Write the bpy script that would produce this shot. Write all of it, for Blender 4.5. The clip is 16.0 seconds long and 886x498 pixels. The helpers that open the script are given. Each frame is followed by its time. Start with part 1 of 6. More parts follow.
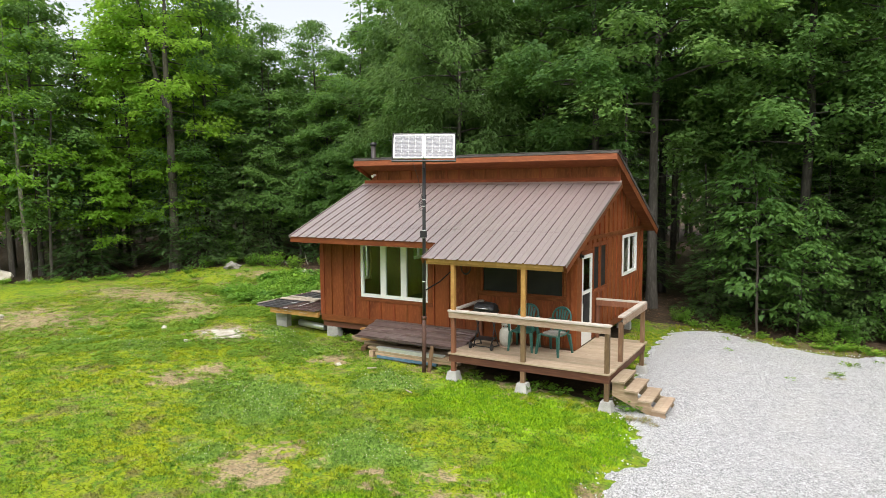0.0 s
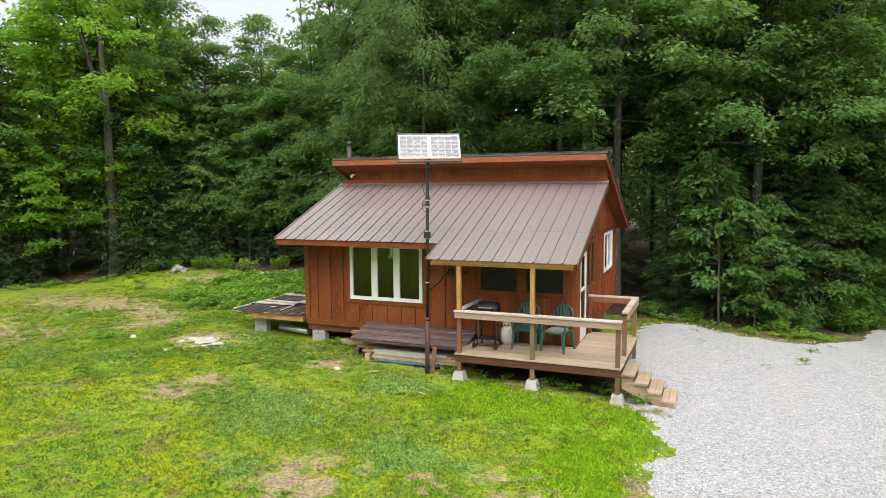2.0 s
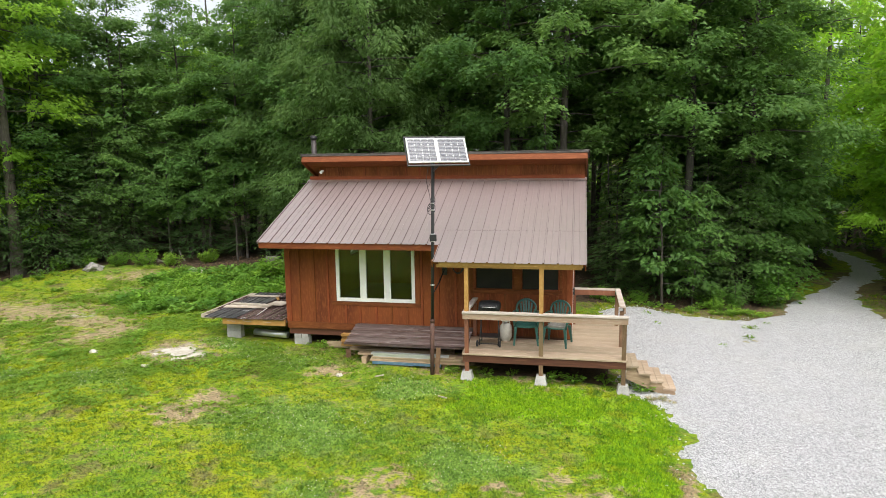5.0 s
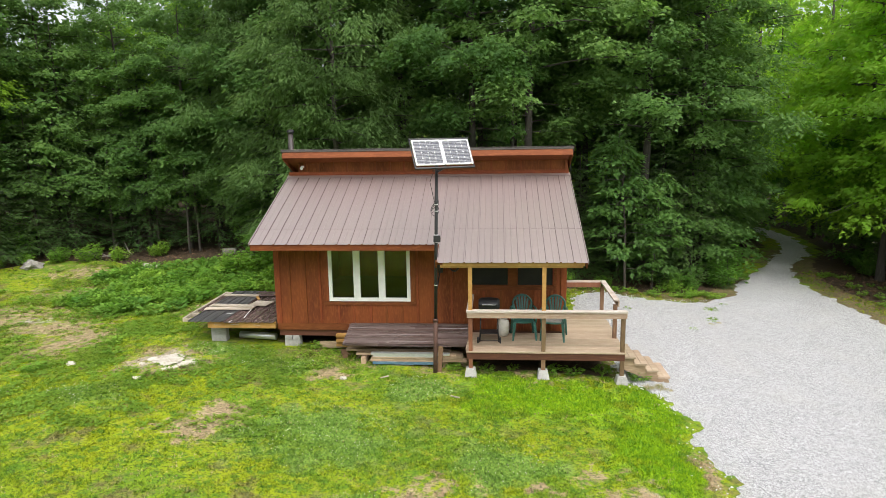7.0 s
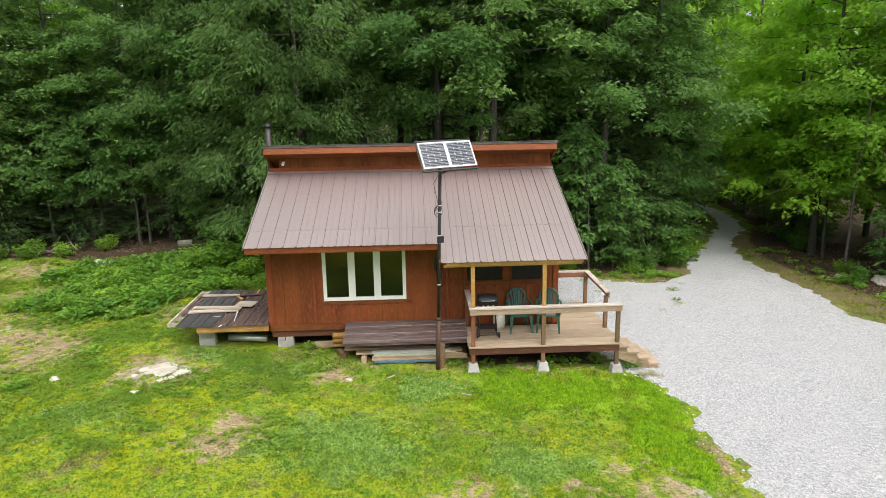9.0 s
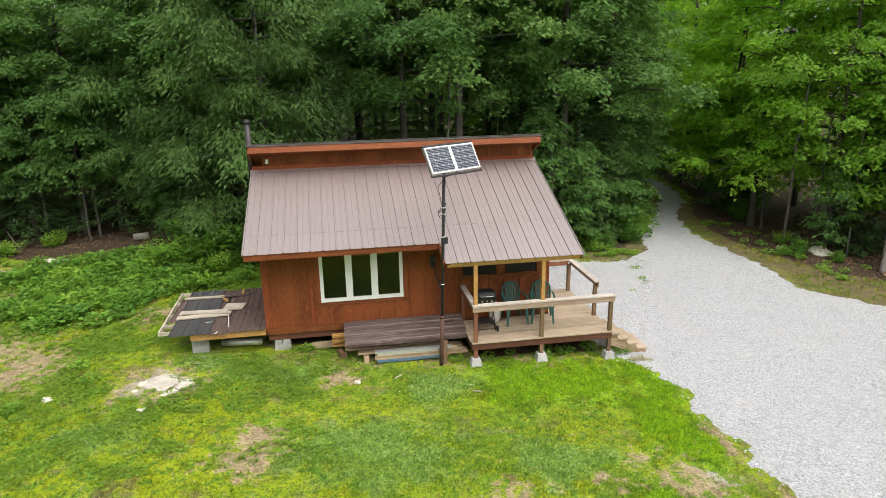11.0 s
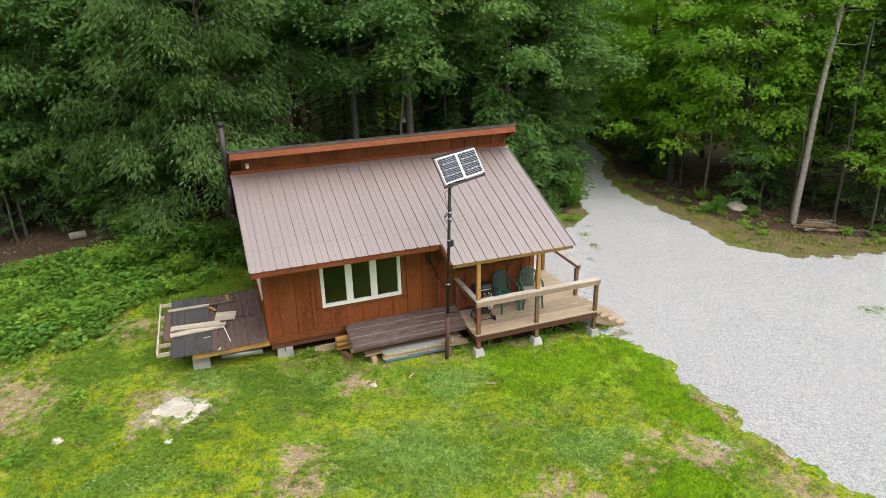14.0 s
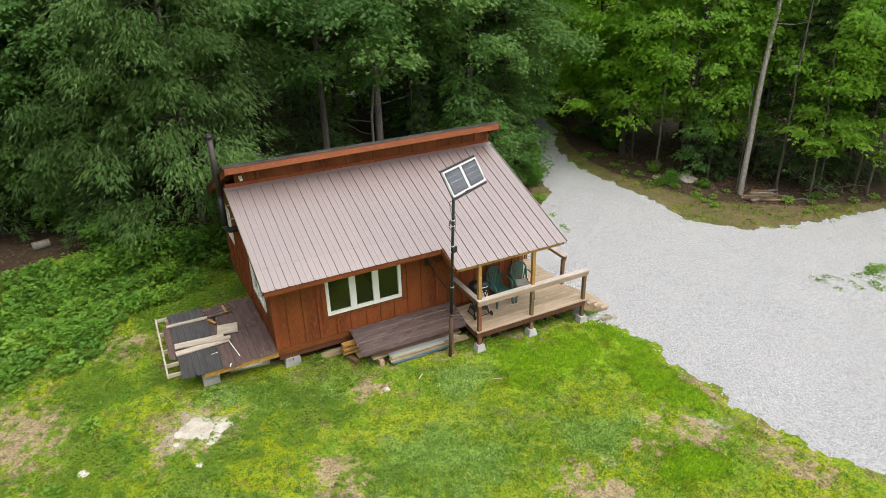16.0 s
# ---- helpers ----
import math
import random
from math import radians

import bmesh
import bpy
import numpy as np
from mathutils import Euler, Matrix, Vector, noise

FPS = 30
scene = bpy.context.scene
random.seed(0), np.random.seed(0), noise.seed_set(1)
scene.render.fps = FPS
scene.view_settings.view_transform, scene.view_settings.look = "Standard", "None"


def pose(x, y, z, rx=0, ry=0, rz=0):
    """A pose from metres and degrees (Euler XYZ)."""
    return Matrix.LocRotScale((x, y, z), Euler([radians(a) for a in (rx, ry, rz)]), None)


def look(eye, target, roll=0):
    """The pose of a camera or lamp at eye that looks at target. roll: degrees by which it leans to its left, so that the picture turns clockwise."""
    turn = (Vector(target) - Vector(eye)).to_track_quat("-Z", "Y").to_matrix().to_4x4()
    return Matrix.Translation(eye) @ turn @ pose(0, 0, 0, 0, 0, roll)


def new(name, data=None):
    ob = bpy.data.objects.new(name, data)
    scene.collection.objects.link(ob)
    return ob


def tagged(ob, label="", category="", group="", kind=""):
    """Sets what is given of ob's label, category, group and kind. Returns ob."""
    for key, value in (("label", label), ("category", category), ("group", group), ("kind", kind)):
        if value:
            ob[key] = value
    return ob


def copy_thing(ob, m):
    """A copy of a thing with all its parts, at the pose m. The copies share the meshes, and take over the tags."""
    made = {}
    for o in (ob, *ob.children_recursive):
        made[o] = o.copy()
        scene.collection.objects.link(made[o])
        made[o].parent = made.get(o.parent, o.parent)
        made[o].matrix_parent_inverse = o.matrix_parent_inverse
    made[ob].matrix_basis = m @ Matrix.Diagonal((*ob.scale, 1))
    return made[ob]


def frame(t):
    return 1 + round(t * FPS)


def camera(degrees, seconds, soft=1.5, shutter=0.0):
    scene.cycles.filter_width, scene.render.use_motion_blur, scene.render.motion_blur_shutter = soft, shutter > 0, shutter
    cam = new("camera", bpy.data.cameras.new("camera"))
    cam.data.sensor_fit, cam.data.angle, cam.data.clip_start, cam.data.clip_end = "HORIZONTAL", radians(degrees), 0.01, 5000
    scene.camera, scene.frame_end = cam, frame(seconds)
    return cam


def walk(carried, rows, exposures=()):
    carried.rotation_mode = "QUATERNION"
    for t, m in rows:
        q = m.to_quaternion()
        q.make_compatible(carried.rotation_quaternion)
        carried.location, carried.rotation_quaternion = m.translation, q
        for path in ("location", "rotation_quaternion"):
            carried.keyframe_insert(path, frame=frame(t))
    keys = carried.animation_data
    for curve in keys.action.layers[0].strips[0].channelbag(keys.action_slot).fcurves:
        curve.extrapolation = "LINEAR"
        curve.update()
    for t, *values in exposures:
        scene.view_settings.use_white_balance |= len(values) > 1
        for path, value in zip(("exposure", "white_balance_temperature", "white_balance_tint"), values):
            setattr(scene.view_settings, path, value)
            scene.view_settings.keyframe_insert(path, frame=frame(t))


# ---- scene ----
cam = camera(68.3, 16.0, soft=0.6)
PATH = [
    (0, (11.903, -13.946, 4.283), (10.912, -12.218, 4.100), -0.27),
    (0.5, (11.466, -14.169, 4.294), (10.532, -12.410, 4.114), -0.31),
    (1, (11.031, -14.384, 4.283), (10.154, -12.596, 4.103), -0.36),
    (1.5, (10.595, -14.587, 4.300), (9.775, -12.773, 4.116), -0.41),
    (2, (10.156, -14.777, 4.353), (9.393, -12.938, 4.162), -0.47),
    (2.5, (9.714, -14.953, 4.434), (9.009, -13.092, 4.234), -0.53),
    (3, (9.267, -15.114, 4.534), (8.621, -13.233, 4.322), -0.59),
    (3.5, (8.816, -15.261, 4.645), (8.230, -13.362, 4.420), -0.65),
    (4, (8.362, -15.392, 4.763), (7.836, -13.478, 4.523), -0.70),
    (6.5, (6.051, -15.836, 5.477), (5.831, -13.876, 5.144), -0.86),
    (7, (5.584, -15.882, 5.646), (5.425, -13.920, 5.291), -0.88),
    (7.5, (5.116, -15.914, 5.823), (5.019, -13.952, 5.445), -0.89),
    (8, (4.648, -15.931, 6.006), (4.612, -13.972, 5.605), -0.91),
    (8.5, (4.181, -15.933, 6.197), (4.205, -13.979, 5.771), -0.92),
    (9, (3.714, -15.920, 6.397), (3.799, -13.973, 5.945), -0.94),
    (11.5, (1.414, -15.620, 7.580), (1.787, -13.748, 6.984), -1.06),
    (12, (0.967, -15.515, 7.846), (1.394, -13.664, 7.219), -1.10),
    (12.5, (0.527, -15.396, 8.112), (1.007, -13.569, 7.455), -1.15),
    (13, (0.095, -15.265, 8.379), (0.626, -13.463, 7.691), -1.20),
    (13.5, (-0.329, -15.122, 8.649), (0.251, -13.347, 7.931), -1.25),
    (14, (-0.746, -14.968, 8.931), (-0.117, -13.223, 8.183), -1.31),
    (14.5, (-1.155, -14.805, 9.238), (-0.480, -13.090, 8.461), -1.37),
    (15, (-1.558, -14.633, 9.580), (-0.840, -12.951, 8.772), -1.43),
    (15.5, (-1.958, -14.453, 9.946), (-1.198, -12.805, 9.107), -1.49),
    (16, (-2.361, -14.265, 10.276), (-1.559, -12.654, 9.402), -1.54),
]
walk(cam, [(t, look(eye, target, roll)) for t, eye, target, roll in PATH], [(0, 0.85), (9, 0.82), (16, 0.67)])

# ---- world, sun, exposure ----
world = bpy.data.worlds.new("overcast_sky")
world.use_nodes = True
scene.world = world
wn, wl = world.node_tree.nodes, world.node_tree.links
sky = wn.new("ShaderNodeTexSky")
sky.sky_type, sky.sun_disc = "NISHITA", False
sky.sun_elevation, sky.sun_rotation = radians(58), radians(150)
sky.air_density, sky.dust_density, sky.ozone_density = 1.0, 4.0, 1.0
pale = wn.new("ShaderNodeHueSaturation")
pale.inputs["Saturation"].default_value = 0.25
wl.new(sky.outputs[0], pale.inputs["Color"])
wl.new(pale.outputs[0], wn["Background"].inputs["Color"])
wn["Background"].inputs["Strength"].default_value = 0.15
sun_data = bpy.data.lights.new("sun", "SUN")
sun_data.energy, sun_data.angle, sun_data.color = 1.4, radians(75), (1.0, 0.97, 0.92)
sun = new("sun", sun_data)
sun.matrix_world = look((6, -12, 30), (3, 2, 0))

# ---- materials ----
def nodes_of(name):
    m = bpy.data.materials.new(name)
    m.use_nodes = True
    t = m.node_tree
    return m, t, t.nodes["Principled BSDF"]


def mix_node(t, fac, a, b, mode="MIX"):
    n = t.nodes.new("ShaderNodeMix")
    n.data_type, n.blend_type = "RGBA", mode
    for i, v in ((0, fac), (6, a), (7, b)):
        if isinstance(v, (int, float)):
            n.inputs[i].default_value = v
        elif isinstance(v, tuple):
            n.inputs[i].default_value = (*v[:3], 1)
        else:
            t.links.new(v, n.inputs[i])
    return n.outputs[2]


def noise_node(t, scale, detail=4, stretch=(1, 1, 1), coord="Object", rough=0.55):
    tc, mp = t.nodes.new("ShaderNodeTexCoord"), t.nodes.new("ShaderNodeMapping")
    mp.inputs["Scale"].default_value = stretch
    t.links.new(tc.outputs[coord], mp.inputs["Vector"])
    n = t.nodes.new("ShaderNodeTexNoise")
    n.inputs["Scale"].default_value, n.inputs["Detail"].default_value, n.inputs["Roughness"].default_value = scale, detail, rough
    t.links.new(mp.outputs[0], n.inputs["Vector"])
    return n.outputs["Fac"]


def ramp_node(t, src, lo, hi, a=0.0, b=1.0):
    n = t.nodes.new("ShaderNodeMapRange")
    n.inputs[1].default_value, n.inputs[2].default_value, n.inputs[3].default_value, n.inputs[4].default_value = lo, hi, a, b
    t.links.new(src, n.inputs[0])
    return n.outputs[0]


def surface(name, base, dark, light=None, rough=0.7, metal=0.0, coarse=2.0, fine=30.0, stretch=(1, 1, 1), bump=0.2, piece=0.0, island=0.0, spec=0.5, coord="Object"):
    """Two scales of colour noise, a bump, and a random tone for each piece."""
    m, t, p = nodes_of(name)
    light = light or tuple(min(1, c * 1.35) for c in base)
    a, b = noise_node(t, coarse, 5, stretch, coord), noise_node(t, fine, 3, stretch, coord)
    c = mix_node(t, ramp_node(t, a, 0.35, 0.68), base, dark)
    c = mix_node(t, ramp_node(t, b, 0.48, 0.8, 0, 0.75), c, light)
    for amount, kind, out in ((piece, "ShaderNodeObjectInfo", "Random"), (island, "ShaderNodeNewGeometry", "Random Per Island")):
        if amount:
            r = t.nodes.new(kind).outputs[out]
            hs = t.nodes.new("ShaderNodeHueSaturation")
            t.links.new(ramp_node(t, r, 0, 1, 1 - amount, 1 + amount), hs.inputs["Value"])
            t.links.new(ramp_node(t, r, 0, 1, 0.5 + amount * 0.05, 0.5 - amount * 0.05), hs.inputs["Hue"])
            t.links.new(c, hs.inputs["Color"])
            c = hs.outputs[0]
    t.links.new(c, p.inputs["Base Color"])
    t.links.new(ramp_node(t, a, 0.3, 0.7, max(0.02, rough - 0.08), min(1, rough + 0.08)), p.inputs["Roughness"])
    p.inputs["Metallic"].default_value = metal
    p.inputs["Specular IOR Level"].default_value = spec
    if bump:
        bn = t.nodes.new("ShaderNodeBump")
        bn.inputs["Strength"].default_value, bn.inputs["Distance"].default_value = bump, 0.01
        t.links.new(b, bn.inputs["Height"])
        t.links.new(bn.outputs[0], p.inputs["Normal"])
    return m


def foliage(name, base, light, rough=0.55, trans=0.35, mottle=0.0, spec=0.28):
    """Leaves: a tone per leaf, a broad drift through the crown, light let through."""
    m, t, p = nodes_of(name)
    rnd = t.nodes.new("ShaderNodeNewGeometry").outputs["Random Per Island"]
    drift = noise_node(t, 0.45, 3)
    c = mix_node(t, ramp_node(t, rnd, 0, 1, 0, 0.8), base, light)
    c = mix_node(t, ramp_node(t, drift, 0.4, 0.65, 0, 0.55), c, tuple(x * 0.62 for x in base))
    if mottle:
        c = mix_node(t, ramp_node(t, noise_node(t, 2.2, 5, rough=0.65), 0.48, 0.66, 0, mottle), c, tuple(x * 0.5 for x in base))
        c = mix_node(t, ramp_node(t, noise_node(t, 0.9, 3), 0.5, 0.62, 0, mottle), c, (light[0] * 1.15, light[1] * 0.95, light[2]))
    who = t.nodes.new("ShaderNodeObjectInfo").outputs["Random"]
    hs = t.nodes.new("ShaderNodeHueSaturation")
    t.links.new(ramp_node(t, who, 0, 1, 0.8, 1.2), hs.inputs["Value"])
    t.links.new(ramp_node(t, who, 0, 1, 0.512, 0.488), hs.inputs["Hue"])
    t.links.new(c, hs.inputs["Color"])
    c = hs.outputs[0]
    t.links.new(c, p.inputs["Base Color"])
    p.inputs["Roughness"].default_value = rough
    p.inputs["Specular IOR Level"].default_value = spec
    tr = t.nodes.new("ShaderNodeBsdfTranslucent")
    t.links.new(mix_node(t, 0.7, c, (light[0] * 1.35, light[1] * 1.35, light[2])), tr.inputs["Color"])
    mx = t.nodes.new("ShaderNodeMixShader")
    mx.inputs[0].default_value = trans
    t.links.new(p.outputs[0], mx.inputs[1])
    t.links.new(tr.outputs[0], mx.inputs[2])
    t.links.new(mx.outputs[0], t.nodes["Material Output"].inputs["Surface"])
    return m


M = {}
M["stain"] = surface("red_brown_stained_wood", (0.24, 0.066, 0.018), (0.125, 0.032, 0.011), (0.34, 0.11, 0.034), 0.66, coarse=1.9, fine=26, stretch=(1, 1, 0.22), bump=0.3, piece=0.16, spec=0.25)
M["stain_h"] = surface("red_brown_trim_wood", (0.215, 0.06, 0.018), (0.12, 0.032, 0.012), (0.3, 0.095, 0.032), 0.66, coarse=1.6, fine=26, stretch=(0.2, 1, 1), bump=0.3, piece=0.14, spec=0.22)
M["rim"] = surface("dark_red_rim_board", (0.125, 0.042, 0.02), (0.075, 0.026, 0.014), (0.19, 0.075, 0.04), 0.65, coarse=1.2, fine=24, stretch=(0.1, 1, 1), bump=0.25)
M["roof"] = surface("brown_painted_metal", (0.27, 0.21, 0.2), (0.25, 0.19, 0.18), (0.31, 0.25, 0.24), 0.38, metal=0.15, coarse=0.5, fine=9, bump=0.02, piece=0.05, spec=1.0)
rp = M["roof"].node_tree.nodes["Principled BSDF"]
rp.inputs["Coat Weight"].default_value, rp.inputs["Coat Roughness"].default_value, rp.inputs["Coat IOR"].default_value = 1.0, 0.34, 2.0
# darker brown that puts the rib flanks' shading into the colour
M["rib_shade"] = surface("shaded_brown_rib", (0.15, 0.104, 0.096), (0.105, 0.07, 0.065), (0.19, 0.14, 0.13), 0.45, coarse=1.5, fine=12, bump=0.02)
M["roof_dark"] = surface("aged_brown_metal_sheet", (0.13, 0.088, 0.08), (0.085, 0.056, 0.051), (0.2, 0.15, 0.14), 0.28, spec=0.9, coarse=1.4, fine=14, stretch=(1, 0.2, 1), bump=0.08, piece=0.1)
M["roof_grey"] = surface("charcoal_metal_sheet", (0.07, 0.068, 0.07), (0.045, 0.044, 0.047), (0.13, 0.125, 0.125), 0.4, coarse=1.4, fine=14, stretch=(1, 0.2, 1), bump=0.08, piece=0.1)
M["shingle"] = surface("grey_brown_shingle", (0.075, 0.065, 0.058), (0.045, 0.04, 0.038), (0.13, 0.115, 0.1), 0.9, coarse=3, fine=90, bump=0.5, piece=0.2)
M["white"] = surface("white_vinyl", (0.8, 0.8, 0.78), (0.72, 0.72, 0.69), (0.84, 0.84, 0.83), 0.4, coarse=1.2, fine=14, bump=0.03)
M["deck"] = surface("weathered_deck_board", (0.42, 0.325, 0.225), (0.29, 0.21, 0.14), (0.55, 0.45, 0.34), 0.75, coarse=1.4, fine=30, stretch=(0.12, 1, 1), bump=0.3, piece=0.16)
M["rail"] = surface("weathered_grey_rail", (0.34, 0.24, 0.165), (0.21, 0.135, 0.085), (0.5, 0.41, 0.33), 0.8, coarse=2.2, fine=34, stretch=(0.15, 1, 1), bump=0.35, piece=0.1)
M["rail_cap"] = surface("bleached_rail_cap", (0.5, 0.44, 0.39), (0.33, 0.26, 0.2), (0.64, 0.6, 0.56), 0.8, coarse=2.2, fine=34, stretch=(0.15, 1, 1), bump=0.35, piece=0.1)
M["post_brown"] = surface("brown_treated_post", (0.19, 0.115, 0.058), (0.11, 0.06, 0.03), (0.29, 0.19, 0.1), 0.75, coarse=2, fine=30, stretch=(1, 1, 0.15), bump=0.3, piece=0.15)
M["post_red"] = surface("red_stained_post", (0.22, 0.085, 0.042), (0.13, 0.048, 0.025), (0.32, 0.14, 0.075), 0.7, coarse=2, fine=30, stretch=(1, 1, 0.15), bump=0.3)
M["yellow"] = surface("yellow_pine_timber", (0.42, 0.235, 0.06), (0.28, 0.14, 0.035), (0.55, 0.34, 0.11), 0.65, coarse=2, fine=28, stretch=(0.3, 1, 0.3), bump=0.25, piece=0.08)
M["lumber"] = surface("weathered_lumber", (0.4, 0.29, 0.18), (0.24, 0.165, 0.1), (0.56, 0.44, 0.3), 0.8, coarse=2, fine=30, stretch=(0.15, 1, 1), bump=0.35, piece=0.22)
M["pale_board"] = surface("pale_raw_board", (0.46, 0.4, 0.32), (0.3, 0.25, 0.19), (0.64, 0.58, 0.49), 0.8, coarse=2.2, fine=26, stretch=(0.15, 1, 1), bump=0.3, piece=0.12)
M["concrete"] = surface("grey_concrete", (0.42, 0.41, 0.39), (0.28, 0.27, 0.25), (0.56, 0.55, 0.53), 0.9, coarse=4, fine=60, bump=0.5, piece=0.1)
M["black"] = surface("black_painted_steel", (0.018, 0.018, 0.02), (0.012, 0.012, 0.013), (0.04, 0.04, 0.042), 0.45, coarse=4, fine=40, bump=0.05)
M["pipe"] = surface("dark_brown_stove_pipe", (0.035, 0.026, 0.024), (0.022, 0.02, 0.02), (0.07, 0.052, 0.046), 0.5, coarse=3, fine=30, bump=0.05, piece=0.12)
M["rusty"] = surface("rusty_steel_mast", (0.1, 0.048, 0.034), (0.055, 0.03, 0.024), (0.17, 0.075, 0.045), 0.75, metal=0.0, coarse=3, fine=40, bump=0.2)
M["alu"] = surface("brushed_aluminium", (0.72, 0.73, 0.74), (0.62, 0.63, 0.64), (0.8, 0.8, 0.8), 0.35, metal=0.7, coarse=3, fine=40, bump=0.03)
M["alu_white"] = surface("white_panel_backing", (0.62, 0.63, 0.64), (0.55, 0.56, 0.57), (0.68, 0.68, 0.69), 0.4, coarse=3, fine=40, bump=0)
M["green_plastic"] = surface("dark_green_plastic", (0.028, 0.11, 0.09), (0.018, 0.08, 0.066), (0.055, 0.15, 0.125), 0.4, coarse=3, fine=30, bump=0.05)
M["tank"] = surface("off_white_enamel", (0.62, 0.6, 0.54), (0.45, 0.42, 0.36), (0.7, 0.68, 0.63), 0.45, coarse=5, fine=30, bump=0.05)
M["blue"] = surface("blue_painted_board", (0.09, 0.19, 0.27), (0.05, 0.1, 0.15), (0.2, 0.3, 0.36), 0.7, coarse=5, fine=30, stretch=(0.2, 1, 1), bump=0.3)
M["pad"] = surface("grey_cushion_cloth", (0.3, 0.28, 0.25), (0.2, 0.185, 0.165), (0.38, 0.36, 0.33), 0.95, coarse=8, fine=80, bump=0.3, spec=0.15)
M["room"] = surface("dim_interior_board", (0.12, 0.085, 0.055), (0.08, 0.055, 0.035), None, 0.8, coarse=1, fine=12, bump=0.05)
M["rock"] = surface("pale_limestone", (0.56, 0.52, 0.45), (0.36, 0.31, 0.24), (0.72, 0.69, 0.62), 0.9, coarse=3, fine=30, bump=0.6, piece=0.1)
M["grey_rock"] = surface("grey_field_stone", (0.3, 0.28, 0.25), (0.18, 0.17, 0.15), (0.42, 0.4, 0.36), 0.9, coarse=3, fine=30, bump=0.6, piece=0.15)
M["bark"] = surface("grey_bark", (0.078, 0.067, 0.055), (0.04, 0.035, 0.029), (0.15, 0.137, 0.115), 0.9, coarse=2.5, fine=22, stretch=(1, 1, 0.2), bump=0.9, piece=0.25)
M["pale_bark"] = surface("pale_lichened_bark", (0.21, 0.19, 0.163), (0.13, 0.115, 0.095), (0.42, 0.4, 0.36), 0.9, coarse=3, fine=20, stretch=(1, 1, 0.3), bump=0.7, piece=0.15)
M["dead"] = surface("grey_dead_wood", (0.2, 0.18, 0.155), (0.11, 0.095, 0.08), (0.32, 0.3, 0.27), 0.9, coarse=3, fine=25, stretch=(1, 1, 0.3), bump=0.5, piece=0.2)
M["stones"] = surface("crushed_pale_stone", (0.6, 0.6, 0.61), (0.48, 0.48, 0.49), (0.72, 0.72, 0.73), 0.9, coarse=6, fine=60, bump=0.3, island=0.22)
# darker maple tone: the woods' shade is put into the leaf colour
M["maple"] = foliage("shaded_maple_leaves", (0.07, 0.15, 0.04), (0.185, 0.325, 0.075), trans=0.45)
# two lighter copies of that leaf, with sunlight put into the colour
M["maple_lit"] = foliage("lit_maple_leaves", (0.155, 0.3, 0.034), (0.285, 0.47, 0.056), trans=0.6)
M["maple_sun"] = foliage("sunlit_maple_leaves", (0.25, 0.45, 0.042), (0.4, 0.62, 0.07), trans=0.6)
M["ash"] = foliage("ash_leaves", (0.085, 0.16, 0.048), (0.19, 0.3, 0.095), trans=0.5, spec=0.15)
M["conifer"] = foliage("conifer_needles", (0.055, 0.11, 0.03), (0.11, 0.19, 0.05), trans=0.25)
M["bush"] = foliage("bush_leaves", (0.09, 0.2, 0.028), (0.18, 0.35, 0.05))
M["weed"] = foliage("weed_leaves", (0.125, 0.255, 0.03), (0.235, 0.41, 0.048))
M["cover"] = foliage("ground_cover_leaves", (0.12, 0.23, 0.022), (0.23, 0.37, 0.035), trans=0.3, mottle=0.45)
M["dry"] = foliage("dry_grass", (0.34, 0.29, 0.12), (0.45, 0.4, 0.2), trans=0.2)
M["leaf_litter"] = surface("fallen_brown_leaves", (0.16, 0.095, 0.05), (0.085, 0.05, 0.028), (0.3, 0.2, 0.11), 0.85, bump=0, island=0.35)
M["petal"] = surface("white_clover_flower", (0.75, 0.74, 0.68), (0.6, 0.58, 0.5), (0.85, 0.84, 0.8), 0.8, bump=0)

# panes: clear glass for the near windows, mesh screens for the porch
def glass(name, tint, rough=0.0):
    m, t, p = nodes_of(name)
    p.inputs["Base Color"].default_value = (*tint, 1)
    p.inputs["Transmission Weight"].default_value = 1
    p.inputs["Roughness"].default_value, p.inputs["IOR"].default_value = rough, 1.5
    return m


M["glass"] = glass("window_glass", (0.8, 0.86, 0.82))
M["screen"] = surface("dark_insect_screen", (0.02, 0.02, 0.02), (0.014, 0.014, 0.015), (0.035, 0.033, 0.03), 0.55, coarse=3, fine=60, bump=0.05, spec=0.25)
m, t, p = nodes_of("solar_cell")
wv = t.nodes.new("ShaderNodeTexWave")
wv.bands_direction, wv.inputs["Scale"].default_value = "Y", 9.0
t.links.new(t.nodes.new("ShaderNodeTexCoord").outputs["Object"], wv.inputs["Vector"])
c = mix_node(t, ramp_node(t, noise_node(t, 9, 3), 0.3, 0.7), (0.007, 0.01, 0.024), (0.013, 0.018, 0.038))
t.links.new(mix_node(t, ramp_node(t, wv.outputs["Fac"], 0.86, 0.97, 0, 0.85), c, (0.42, 0.43, 0.45)), p.inputs["Base Color"])
p.inputs["Roughness"].default_value, p.inputs["Specular IOR Level"].default_value = 0.2, 0.6
M["cells"] = m

# ---- building helpers ----
def part(name, bm, material, parent=None, label=""):
    """Links a bmesh as one mesh object under its thing."""
    me = bpy.data.meshes.new(name)
    bm.to_mesh(me)
    bm.free()
    return mesh_part(name, me, material, parent, label)


def mesh_part(name, me, material, parent=None, label=""):
    if material and not me.materials:
        me.materials.append(material)
    ob = new(name, me)
    ob.parent = parent
    return tagged(ob, label)


